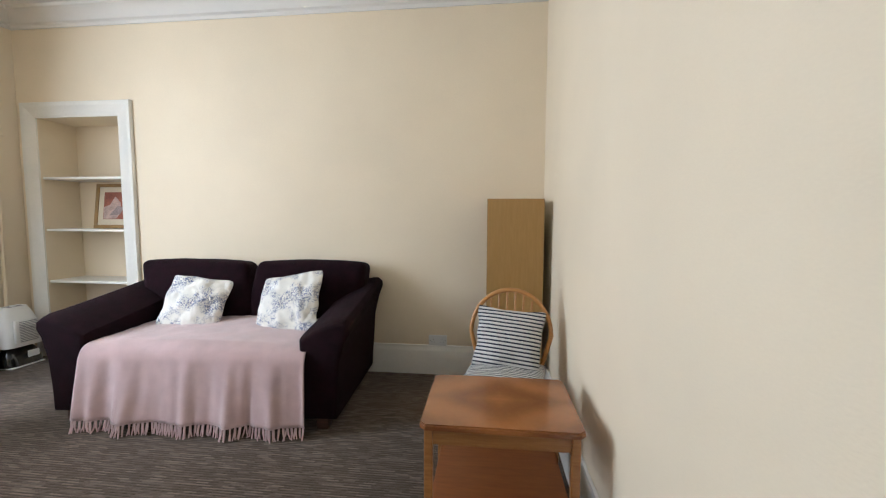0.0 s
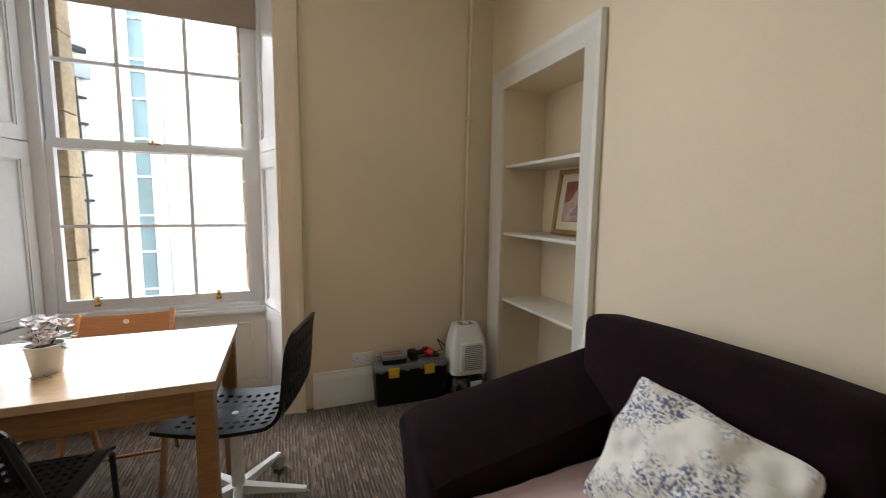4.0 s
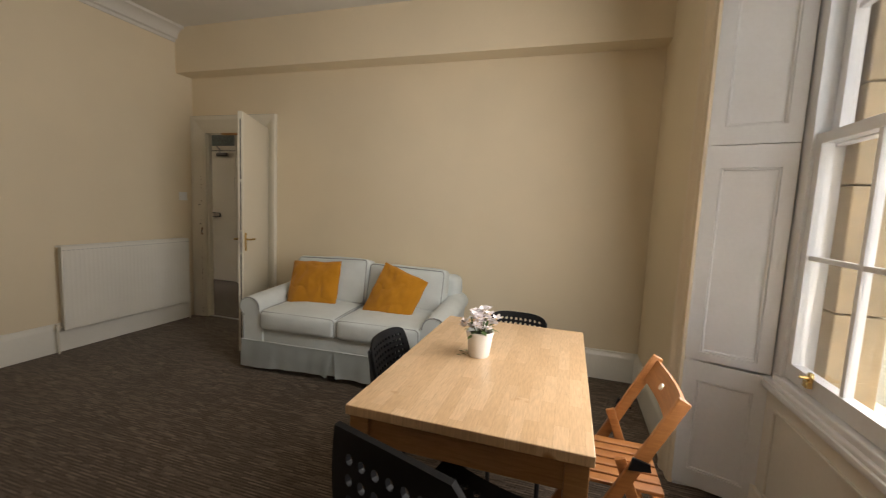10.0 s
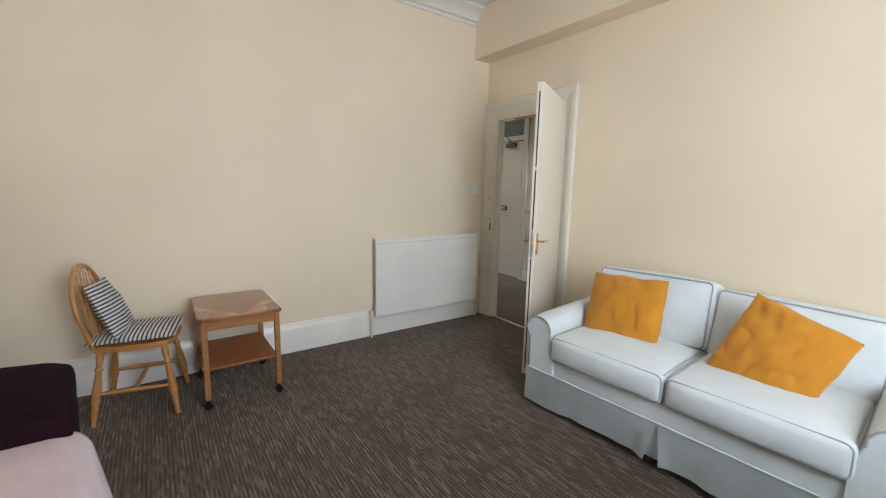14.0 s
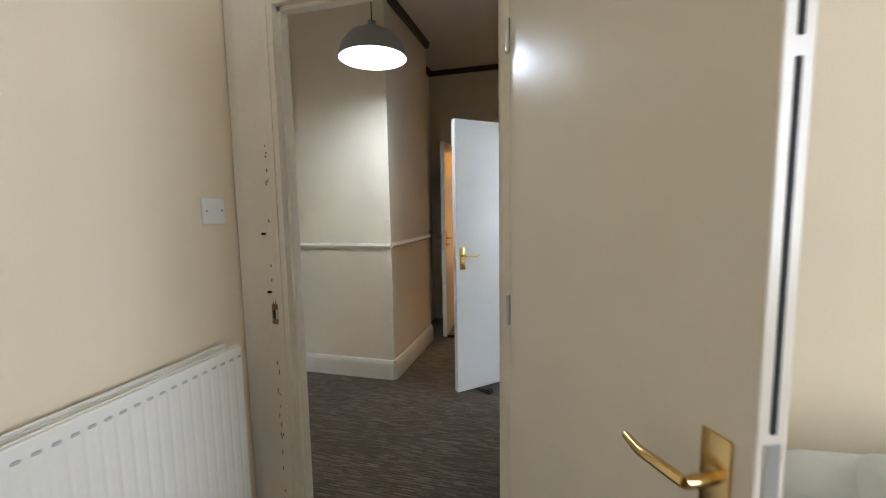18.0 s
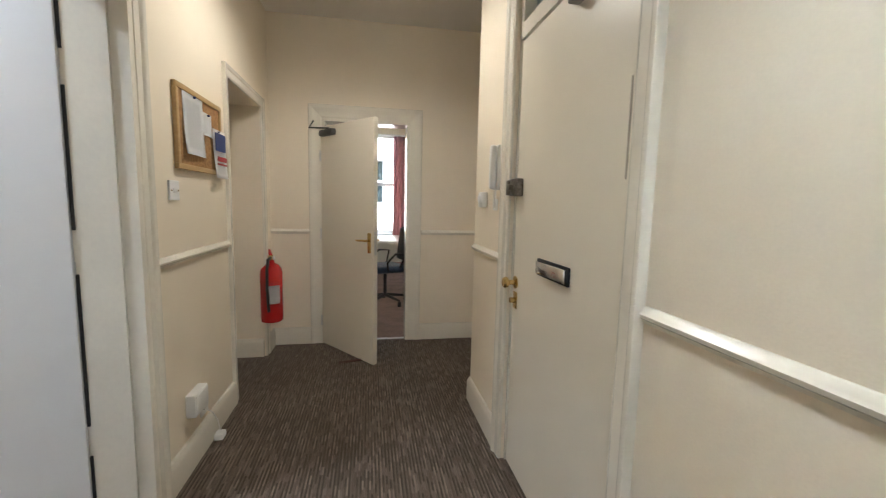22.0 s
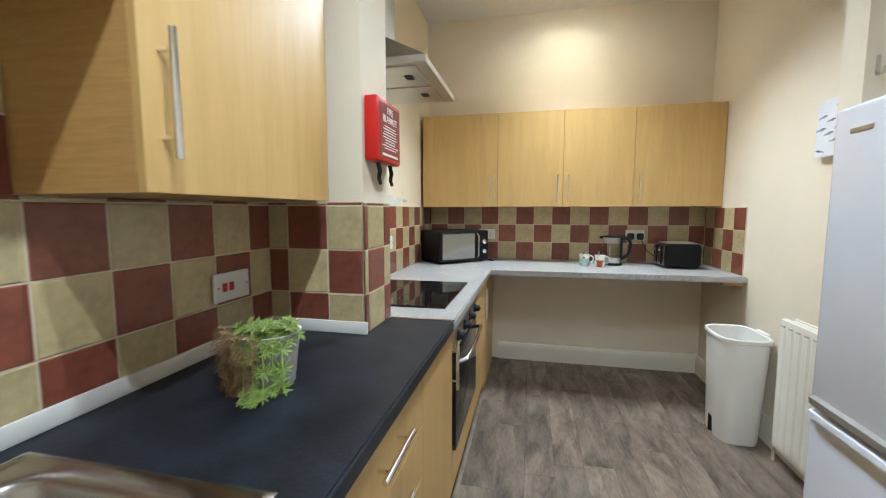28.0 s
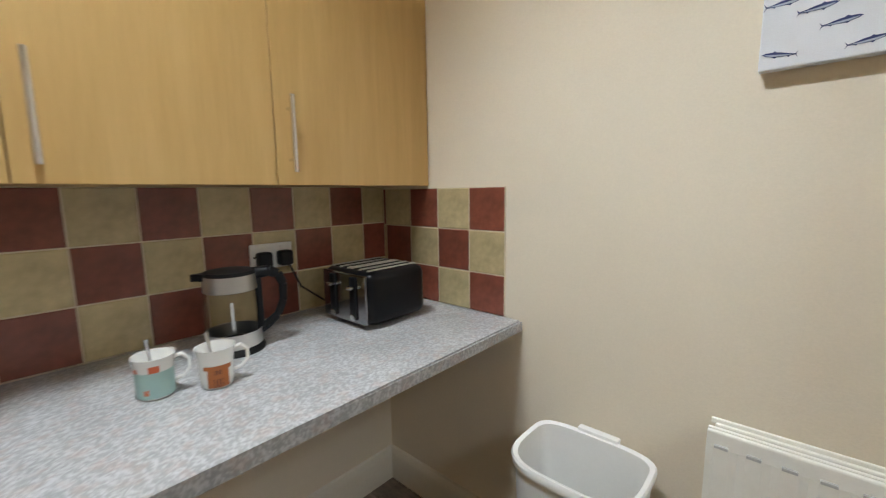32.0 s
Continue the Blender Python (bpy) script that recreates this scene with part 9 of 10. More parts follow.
# ---------------------------------------------------------------- bathroom
M_china = material("white_china", (0.86, 0.86, 0.83), 0.12, vary=0.01, coat=0.5, bump=0.0)
tt = thing("toilet", pose(-0.30, -5.28, 0), "white china close-coupled toilet with closed seat", "toilet")


def oval(bm, rings):
    """Egg-shaped rings of (half width, front, back, height), skinned."""
    rows = []
    for w, f, b_, z in rings:
        rows.append([bm.verts.new((w * math.cos(a), (f if math.sin(a) > 0 else b_) * math.sin(a), z)) for a in [2 * math.pi * k / 28 for k in range(28)]])
    for r0, r1 in zip(rows, rows[1:]):
        for k in range(28):
            bm.faces.new((r0[k], r0[(k + 1) % 28], r1[(k + 1) % 28], r1[k]))
    bm.faces.new(rows[0][::-1])
    bm.faces.new(rows[-1])
    return bm


part("bowl", oval(B(), [(0.11, 0.14, 0.16, 0.0), (0.10, 0.12, 0.16, 0.10), (0.12, 0.16, 0.17, 0.22), (0.17, 0.22, 0.20, 0.34), (0.18, 0.24, 0.20, 0.385)]), M_china, tt)
part("seat", oval(B(), [(0.183, 0.245, 0.20, 0.386), (0.188, 0.25, 0.20, 0.395), (0.185, 0.247, 0.20, 0.41)]), M_plastic, tt)
part("lid", oval(B(), [(0.180, 0.240, 0.20, 0.411), (0.186, 0.248, 0.20, 0.420), (0.175, 0.235, 0.195, 0.434)]), M_plastic, tt)
part("cistern", rbox(B(), -0.19, -0.34, 0.40, 0.19, -0.17, 0.72, 0.02, 3), M_china, tt)
part("cistern_lid", rbox(B(), -0.198, -0.345, 0.72, 0.198, -0.162, 0.75, 0.010, 3), M_china, tt)
bi = thing("pedal_bin", pose(0.03, -5.48, 0), "small black bin on the bathroom floor", "bin")
part("body", lathe(B(), [(0.0, 0.0), (0.078, 0.0), (0.09, 0.24), (0, 0.24)], 24), M_black, bi)
part("lid", lathe(B(), [(0.0, 0.275), (0.05, 0.272), (0.09, 0.255), (0.093, 0.24), (0, 0.24)], 24), M_black, bi)
bpic = thing("picture", pose(-0.33, -5.648, 1.52), "wood-framed print in a white mount on the yellow bathroom wall", "picture")
for q in ((-0.21, -0.24, 0.21, -0.215), (-0.21, 0.215, 0.21, 0.24), (-0.21, -0.215, -0.185, 0.215), (0.185, -0.215, 0.21, 0.215)):
    part("frame_rail", rbox(B(), q[0], 0.0, q[1], q[2], 0.022, q[3], 0.003), M_boardwood, bpic)
part("mount", box(B(), -0.185, 0.0, -0.215, 0.185, 0.008, 0.215), M_sheet, bpic, "white mount", False)
part("print", box(B(), -0.11, 0.008, -0.14, 0.11, 0.0095, 0.13), material("violet_grey_print", (0.22, 0.17, 0.24), 0.5, vary=0.7, scale=16, fine=60), bpic, "muddled violet-grey print", False)
mould("dado_bathroom", [(0, 0), (0.014, 0.0), (0.018, 0.015), (0.012, 0.03), (0, 0.03)], [((0.448, -5.649, 0.885), (-1.2, -5.649, 0.885), S)], M_darkwood, "dark wooden dado strip in the bathroom")
structure("bathroom_panelling", box(B(), -1.2, -5.65, 0, 0.448, -5.642, 0.885), material("pale_yellow_paint", (0.80, 0.70, 0.48), 0.5, vary=0.04), "paler painted lower bathroom wall", "panelling", False)

# ---------------------------------------------------------------- bedroom seen through its door
w2_ = tagged(new("window_2"), "tall white bedroom sash window bright with daylight", "window", kind="structure")
w2_.matrix_basis = pose(7.5, -1.35, 0.72)
bm = B()
for q in ((-0.60, 0.0, -0.53, 1.78), (0.53, 0.0, 0.60, 1.78), (-0.53, 0.0, 0.53, 0.07), (-0.53, 1.71, 0.53, 1.78), (-0.53, 0.86, 0.53, 0.91)):
    box(bm, -0.02, q[0], q[1], 0.03, q[2], q[3])
part("window_frame", bm, M_sash, w2_, smooth=False)
bm = B()
for k in (1, 2):
    yb = -0.53 + 1.06 * k / 3
    for za, zb in ((0.07, 0.86), (0.91, 1.71)):
        box(bm, -0.008, yb - 0.009, za, 0.012, yb + 0.009, zb)
for z in (0.46, 1.31):
    for k in range(3):
        box(bm, -0.006, -0.53 + 1.06 * k / 3 + 0.010, z - 0.009, 0.010, -0.53 + 1.06 * (k + 1) / 3 - 0.010, z + 0.009)
part("glazing_bars", bm, M_sash, w2_, smooth=False)
p2_ = part("pane", box(B(), 0.012, -0.53, 0.07, 0.016, 0.53, 1.71), M_glass, w2_, smooth=False)
p2_.visible_shadow = False
part("window_sill", rbox(B(), -0.10, -0.66, -0.03, 0.03, 0.66, 0.0, 0.006), M_sash, w2_)
cu = thing("curtain", pose(7.36, -1.30, 0.05), "dusty pink gathered curtain at the bedroom window", "curtain", "bedroom curtains")
M_curtain = fabric_material("pink_curtain", (0.42, 0.24, 0.24), 260, 0.1, 0.1)
bm = B()
grid_sheet(bm, 60, 6, lambda u, v: Vector((0.03 * math.sin(u * 44) + 0.012 * math.sin(u * 17 + v), -0.02 - 0.42 * u, 2.40 * v)))
bmesh.ops.solidify(bm, geom=bm.faces[:], thickness=0.003)
part("cloth", bm, M_curtain, cu, smooth="all")
part("curtain_rail", rod(B(), (0, -0.60, 2.42), (0, 0.75, 2.42), 0.012, n=10), M_plastic, cu)
dk = thing("desk", pose(6.3, -1.35, 0), "white desk under the bedroom window", "desk")
part("desktop", rbox(B(), -0.55, -0.75, 0.71, 0.55, 0.75, 0.74, 0.004), M_white, dk)
for x in (-0.50, 0.50):
    for y in (-0.70, 0.70):
        part("leg", rbox(B(), x - 0.025, y - 0.025, 0, x + 0.025, y + 0.025, 0.71, 0.003), M_white, dk)
part("modesty_panel", rbox(B(), 0.42, -0.67, 0.30, 0.44, 0.67, 0.70, 0.002), M_white, dk)
oc_ = thing("office_chair", pose(5.15, -1.10, 0, 0, 0, 200), "black office chair with a blue seat and five-star base", "chair")
for k in range(5):
    a = 2 * math.pi * k / 5 + 0.3
    c_, s_ = math.cos(a), math.sin(a)
    part("base_arm", tube(B(), [(0.02 * c_, 0.02 * s_, 0.11), (0.28 * c_, 0.28 * s_, 0.075)], [0.022, 0.014], 8), M_black, oc_)
    part("castor", rbox(B(), 0.28 * c_ - 0.02, 0.28 * s_ - 0.02, 0.0, 0.28 * c_ + 0.02, 0.28 * s_ + 0.02, 0.062, 0.012, 3), M_black, oc_)
part("gas_lift", rod(B(), (0, 0, 0.09), (0, 0, 0.42), 0.022, n=14), M_black, oc_)
part("seat", absorb(B(), soft_block(0.46, 0.44, 0.08, 0.035, 0.012, 3), Matrix.Translation((0, -0.22, 0.42))), fabric_material("navy_office_cloth", (0.02, 0.035, 0.06), 300), oc_, "dark blue padded seat")
part("backrest", absorb(B(), soft_block(0.40, 0.06, 0.42, 0.03, 0.01, 5), pose(0, 0.23, 0.55, -8)), M_black, oc_)
part("back_stem", tube(B(), [(0, 0.12, 0.44), (0, 0.27, 0.48), (0, 0.28, 0.62)], 0.016, 8), M_black, oc_)
for s in (-1, 1):
    part("armrest", tube(B(), [(s * 0.22, -0.05, 0.45), (s * 0.27, -0.08, 0.56), (s * 0.27, 0.02, 0.66), (s * 0.26, 0.16, 0.65), (s * 0.22, 0.10, 0.46)], 0.014, 8), M_black, oc_)
lv = thing("louvred_door", pose(4.40, -1.32, 0), "orange-brown louvred wooden cupboard door in the bedroom", "door")
M_louvre = wood_material("orange_pine", (0.42, 0.17, 0.05), (0.30, 0.11, 0.03), scale=6, stretch=(6, 6, 1), rough=0.4, coat=0.2)
for y in (0.0, -0.43):
    part("stile", rbox(B(), -0.014, y - 0.05, 0.012, 0.014, y, 1.90, 0.002), M_louvre, lv)
for z0, z1 in ((0.012, 0.12), (0.92, 1.0), (1.82, 1.90)):
    part("rail", rbox(B(), -0.014, -0.43, z0, 0.014, -0.05, z1, 0.002), M_louvre, lv)
for za, zb in ((0.13, 0.91), (1.01, 1.81)):
    k = za
    while k < zb:
        part("louvre", absorb(B(), box(B(), -0.003, -0.43, -0.016, 0.003, -0.05, 0.016), pose(0, 0, k + 0.012, 0, 38, 0)), M_louvre, lv, smooth=False)
        k += 0.034


# ---------------------------------------------------------------- press shelves and things along the west wall
for k, z in enumerate((0.685, 1.145, 1.60)):
    single("press_shelf", rbox(B(), -4.308, 4.062, z - 0.020, -3.527, 4.378, z, 0.002), M_white, I4, "white painted fixed shelf inside the wall press", "shelf", "press shelves")
pf = thing("framed_print", pose(-3.90, 4.315, 1.146, -8, 0, 0), "gold-framed print in a cream mount leaning in the press", "picture")
M_gilt = material("dull_gold_frame", (0.34, 0.21, 0.08), 0.45, vary=0.15, scale=20)
for q in ((-0.20, 0.0, 0.20, 0.032), (-0.20, 0.388, 0.20, 0.42), (-0.20, 0.032, -0.168, 0.388), (0.168, 0.032, 0.20, 0.388)):
    part("frame_rail", rbox(B(), q[0], -0.020, q[1], q[2], 0.0, q[3], 0.005), M_gilt, pf)
part("mount", box(B(), -0.168, -0.008, 0.032, 0.168, -0.002, 0.388), material("cream_mount", (0.74, 0.66, 0.50), 0.8), pf, "cream mount", False)
pic_ = part("picture_sheet", box(B(), -0.115, -0.0095, 0.085, 0.115, -0.008, 0.340), material("brown_red_print", (0.30, 0.10, 0.06), 0.5, vary=0.4, scale=9), pf, "brown-red picture", False)
part("pale_form", prism(B(), [(-0.11, 0.09), (0.02, 0.09), (0.07, 0.15), (0.06, 0.24), (0.0, 0.30), (-0.05, 0.22), (-0.11, 0.20)], -0.0110, -0.0096, "y"), material("pale_pink_print", (0.52, 0.38, 0.33), 0.5, vary=0.3, scale=14), pic_, "pale pink form", False)
part("dark_form", prism(B(), [(-0.05, 0.12), (0.06, 0.13), (0.10, 0.20), (0.03, 0.21)], -0.0124, -0.0111, "y"), material("grey_print_tone", (0.30, 0.24, 0.23), 0.5, vary=0.4, scale=14), pic_, "grey form", False)
bm = lathe(B(), [(0.0, -0.042), (0.035, -0.040), (0.048, -0.028), (0.055, 0.0), (0, 0)], 28)
sa = thing("smoke_alarm", pose(-0.95, 0.89, LZ), "round white smoke alarm on the ceiling", "smoke alarm")
part("body", bm, M_plastic, sa)
part("test_button", lathe(B(), [(0.0, -0.046), (0.012, -0.046), (0.013, -0.041), (0, -0.041)], 16), M_plastic, sa)
socket(pose(LX, 3.11, 0.295, 0, 0, 90), "white double socket above the living room skirting")
socket(pose(-0.81, LY, 0.275), "white double socket behind the plum sofa")
socket(pose(0.0, 0.135, 1.308, 0, 0, -90), "white single light switch beside the hall door", wide=0.088, name="light_switch")

tb = thing("toolbox", pose(-4.355, 3.165, 0, 0, 0, 88), "black plastic toolbox with grey lid and yellow clips", "toolbox")
M_toolgrey = material("translucent_grey_plastic", (0.20, 0.21, 0.20), 0.4, vary=0.1)
bm = B()
rows = []
for z, g in ((0.0, -0.014), (0.012, -0.008), (0.235, 0.0)):
    rows.append((z, g))
prism(bm, [(0.006, 0.0), (0.494, 0.0), (0.494, 0.128), (0.006, 0.128)], 0.0, 0.235)
for v in bm.verts:
    if v.co.z < 0.1:
        v.co.x += 0.012 if v.co.x < 0.2 else -0.012
        v.co.y += 0.010 if v.co.y < 0.05 else 0.0
bmesh.ops.bevel(bm, geom=bm.edges[:], offset=0.006, segments=2, affect="EDGES")
part("body", bm, M_black, tb)
lid = part("lid", rbox(B(), 0.0, -0.006, 0.236, 0.50, 0.134, 0.275, 0.010), M_toolgrey, tb, "grey lid with a parts tray")
for x in (0.10, 0.19, 0.29, 0.38):
    part("lid_divider", rbox(B(), x, 0.0, 0.275, x + 0.012, 0.130, 0.281, 0.002, 1), M_toolgrey, lid)
for x in (0.09, 0.335):
    part("clip", rbox(B(), x, -0.012, 0.195, x + 0.07, -0.003, 0.262, 0.003), M_yellow, tb, "yellow snap clip")
for x in (0.03, 0.20, 0.30, 0.45):
    part("lid_hinge", rbox(B(), x, -0.009, 0.232, x + 0.03, -0.004, 0.262, 0.002), M_toolgrey, tb)
tc_ = thing("parts_case", tb.matrix_basis @ pose(0.135, 0.062, 0.281), "small grey plastic drill-bit case on the toolbox", "case")
part("base", rbox(B(), -0.08, -0.055, 0.0, 0.08, 0.055, 0.030, 0.005), M_black, tc_)
part("lid", rbox(B(), -0.082, -0.058, 0.030, 0.082, 0.058, 0.056, 0.006), M_toolgrey, tc_, "clear grey lid")
part("handle", tube(B(), [(-0.082, -0.03, 0.03), (-0.105, -0.025, 0.03), (-0.105, 0.025, 0.03), (-0.082, 0.03, 0.03)], 0.006, 8), M_toolgrey, tc_)
for z in (-0.02, 0.015):
    part("printed_strip", rbox(B(), -0.06, z, 0.056, 0.06, z + 0.016, 0.0575, 0.0005, 1), M_redprint, tc_, "dull red strip", False)
dr = thing("cordless_drill", tb.matrix_basis @ pose(0.32, 0.070, 0.281, 0, 0, 8), "red and black cordless drill lying on the toolbox", "drill")
part("battery", rbox(B(), -0.075, -0.035, 0.001, -0.02, 0.045, 0.062, 0.010, 3), M_black, dr, "black battery pack")
part("grip", tube(B(), [(-0.03, 0.0, 0.035), (0.02, 0.005, 0.040), (0.06, 0.0, 0.045)], [0.018, 0.017, 0.022], 12), M_black, dr)
part("motor_body", tube(B(), [(0.055, 0.055, 0.035), (0.062, 0.03, 0.037), (0.075, -0.02, 0.036), (0.085, -0.05, 0.034)], [0.020, 0.030, 0.029, 0.020], 14), M_red, dr, "red motor housing")
part("chuck", tube(B(), [(0.085, -0.05, 0.034), (0.094, -0.075, 0.032), (0.10, -0.092, 0.031)], [0.018, 0.017, 0.010], 14), M_black, dr)
part("trigger", rbox(B(), 0.028, -0.024, 0.030, 0.048, -0.010, 0.050, 0.003), M_red, dr)

dh = thing("dehumidifier", pose(-4.345, 3.815, 0, 0, 0, 88), "white dehumidifier with a louvred front and dark water tank", "dehumidifier")


def hood(z0, z1, n=8):
    """The rounded white housing, narrowing and leaning back towards its top."""
    rows = []
    for k in range(n + 1):
        t = k / n
        rows.append((z0 + (z1 - z0) * t, 0.135 - 0.045 * max(0, t - 0.45) ** 1.6 / 0.38, 0.105 - 0.055 * t ** 2.2))
    bm = B()
    rr = []
    for z, w, d in rows:
        ring = []
        for j in range(32):
            a = 2 * math.pi * j / 32
            cx, sy = math.cos(a), math.sin(a)
            ring.append(bm.verts.new((w * math.copysign(abs(cx) ** 0.42, cx), 0.02 + d * math.copysign(abs(sy) ** 0.42, sy) + (0.03 * ((z - z0) / (z1 - z0)) ** 2), z)))
        rr.append(ring)
    for a, b in zip(rr, rr[1:]):
        for j in range(32):
            bm.faces.new((a[j], a[(j + 1) % 32], b[(j + 1) % 32], b[j]))
    bm.faces.new(rr[0][::-1])
    bm.faces.new(rr[-1])
    return bm


part("housing", hood(0.175, 0.50), M_shadewhite, dh)
bm = hood(0.012, 0.173, 3)
for v in bm.verts:
    v.co.y = v.co.y * 0.97
    v.co.x = v.co.x * 0.97
part("water_tank", bm, material("smoked_plastic", (0.018, 0.017, 0.014), 0.12, vary=0.05, coat=0.3, bump=0), dh, "dark smoked water tank")
part("base_tray", rbox(B(), -0.125, -0.085, 0.0, 0.125, 0.125, 0.016, 0.008), M_shadewhite, dh)
part("front_grille", rbox(B(), -0.085, -0.094, 0.205, 0.085, -0.070, 0.40, 0.012, 3), M_shadewhite, dh)
for k in range(13):
    part("slat", rbox(B(), -0.055, -0.0975, 0.215 + 0.0135 * k, 0.078, -0.092, 0.2205 + 0.0135 * k, 0.0015, 1), M_greyprint, dh)
part("rating_label", rbox(B(), -0.01, -0.0965, 0.075, 0.075, -0.0925, 0.13, 0.001, 1), M_sheet, dh, "white rating label", False)
part("control_dial", absorb(B(), lathe(B(), [(0, 0.012), (0.020, 0.010), (0.022, 0), (0, 0)], 20), pose(0.0, 0.035, 0.500)), M_plastic, dh)
part("control_panel", rbox(B(), -0.05, 0.005, 0.498, 0.05, 0.075, 0.502, 0.001, 1), M_greyprint, dh, "grey control panel")
part("mains_lead", tube(B(), [(-0.10, 0.13, 0.30), (-0.16, 0.10, 0.36), (-0.20, 0.06, 0.40), (-0.17, 0.04, 0.33), (-0.22, 0.05, 0.312)], 0.004, 6), M_black, dh, "black mains lead")

pb = thing("heating_pipe", pose(-4.478, 3.86, 0), "cream painted vertical pipe in the corner of the room", "pipe")
part("pipe", tube(B(), [(0.0, -0.02, 0.24), (0.0, -0.012, 0.9), (0.0, 0.0, 1.9), (0.0, 0.012, 2.83)], 0.013, 12), M_wall, pb)
part("pipe_clip", rbox(B(), -0.042, -0.022, 1.915, 0.020, 0.024, 1.94, 0.003), M_wall, pb)
part("stop_end", rod(B(), (0.0, -0.015, 1.928), (0.014, 0.05, 1.928), 0.006, n=8), M_wall, pb)


# ---------------------------------------------------------------- courtyard outside the living room window
def brick_material(name, color, joint):
    """Glazed bricks in courses along the local x axis."""
    m = material(name, color, 0.4, vary=0.10, scale=0.9, fine=9, bump=0.0, coat=0.1)
    n, l = m.node_tree.nodes, m.node_tree.links
    b = n["Principled BSDF"]
    src = b.inputs["Base Color"].links[0].from_socket
    tc, sep, comb, br = n.new("ShaderNodeTexCoord"), n.new("ShaderNodeSeparateXYZ"), n.new("ShaderNodeCombineXYZ"), n.new("ShaderNodeTexBrick")
    l.new(tc.outputs["Object"], sep.inputs[0])
    l.new(sep.outputs[0], comb.inputs[0])
    l.new(sep.outputs[2], comb.inputs[1])
    l.new(comb.outputs[0], br.inputs["Vector"])
    for key, v in (("Scale", 1.0), ("Brick Width", 0.23), ("Row Height", 0.085), ("Mortar Size", 0.009), ("Mortar Smooth", 0.1), ("Bias", 0.0)):
        br.inputs[key].default_value = v
    br.inputs["Color2"].default_value = (color[0] * 0.92, color[1] * 0.90, color[2] * 0.84, 1)
    l.new(src, br.inputs["Color1"])
    br.inputs["Mortar"].default_value = (*joint, 1)
    l.new(br.outputs["Color"], b.inputs["Base Color"])
    bp = n.new("ShaderNodeBump")
    bp.inputs["Strength"].default_value, bp.inputs["Distance"].default_value = 0.6, 0.01
    bp.invert = True
    l.new(br.outputs["Fac"], bp.inputs["Height"])
    l.new(bp.outputs[0], b.inputs["Normal"])
    return m


def flaking_material(name):
    """Cream masonry paint flaking off ochre stone."""
    m = material(name, (0.76, 0.70, 0.55), 0.7, vary=0.06)
    n, l = m.node_tree.nodes, m.node_tree.links
    b = n["Principled BSDF"]
    src = b.inputs["Base Color"].links[0].from_socket
    tc, ns, r = n.new("ShaderNodeTexCoord"), node(m, "ShaderNodeTexNoise", Scale=2.6, Detail=5.0), n.new("ShaderNodeMapRange")
    l.new(tc.outputs["Object"], ns.inputs["Vector"])
    r.inputs["From Min"].default_value, r.inputs["From Max"].default_value = 0.50, 0.515
    l.new(ns.outputs["Fac"], r.inputs["Value"])
    mix = n.new("ShaderNodeMix")
    mix.data_type = "RGBA"
    l.new(r.outputs[0], mix.inputs["Factor"])
    l.new(src, mix.inputs["A"])
    mix.inputs["B"].default_value = (0.50, 0.26, 0.07, 1)
    l.new(mix.outputs["Result"], b.inputs["Base Color"])
    return m


M_cbrick = brick_material("cream_glazed_brick", (0.66, 0.62, 0.52), (0.50, 0.45, 0.36))
M_flake = flaking_material("flaking_lintel_paint")
M_sand = material("worn_sandstone", (0.42, 0.33, 0.21), 0.85, vary=0.25, scale=3, fine=40, bump=0.5)
M_slate = material("grey_lead_roof", (0.30, 0.33, 0.37), 0.6, vary=0.12, scale=1.5)
M_pipe = material("black_cast_iron", (0.02, 0.02, 0.022), 0.5, vary=0.2)
M_clad = material("white_cladding", (0.60, 0.62, 0.65), 0.45, vary=0.02, scale=0.6)
M_teal = material("teal_glass", (0.17, 0.25, 0.26), 0.08, vary=0.1, scale=1, bump=0.0)
# backing colour that holds the shade of unlit rooms
M_roomdark = material("unlit_room_backing", (0.10, 0.11, 0.11), 0.9, vary=0.3, scale=1.5)
M_blindgrey = material("grey_roller_blind", (0.52, 0.58, 0.60), 0.9, vary=0.05)
M_rust = material("rust_stain", (0.55, 0.24, 0.03), 0.8, vary=0.4, scale=5)
M_pane = glass("outer_pane", (0.9, 0.95, 0.95))
structure("ground", box(B(), -420, -420, -7.2, 420, 420, -7.0), material("grey_yard_concrete", (0.20, 0.20, 0.19), 0.9, vary=0.2, scale=0.4), "grey concrete yard", "ground", False)
ob_face = Matrix(((0.8, 0.6, 0, -17.8), (-0.6, 0.8, 0, -3.0), (0, 0, 1, 0), (0, 0, 0, 1)))
hb = thing("tenement_building", ob_face, "cream glazed-brick building with paired sash windows and flaking lintels", "building")
U0, U1 = -0.3, 17.0
rows_ = [(-5.55, -3.55), (-2.45, -0.42), (0.70, 2.66)]
pairs = [1.40, 3.92, 7.00, 9.55, 12.6, 15.1]
singles = [1.43, 4.03, 6.73, 9.4, 12.4, 15.0]
bm = B()
bands = [-7.0]
for z0, z1 in rows_ + [(4.12, 5.42)]:
    box(bm, U0, -0.35, bands[-1], U1, 0, z0)
    holes = []
    if z0 < 4:
        for c in pairs:
            holes += [(c - 0.70, c + 0.70)]
    else:
        holes = [(c - 0.30, c + 0.30) for c in singles]
    last = U0
    for a, b in holes:
        box(bm, last, -0.35, z0, a, 0, z1)
        last = b
    box(bm, last, -0.35, z0, U1, 0, z1)
    bands.append(z1)
box(bm, U0, -0.35, bands[-1], U1, 0, 5.80)
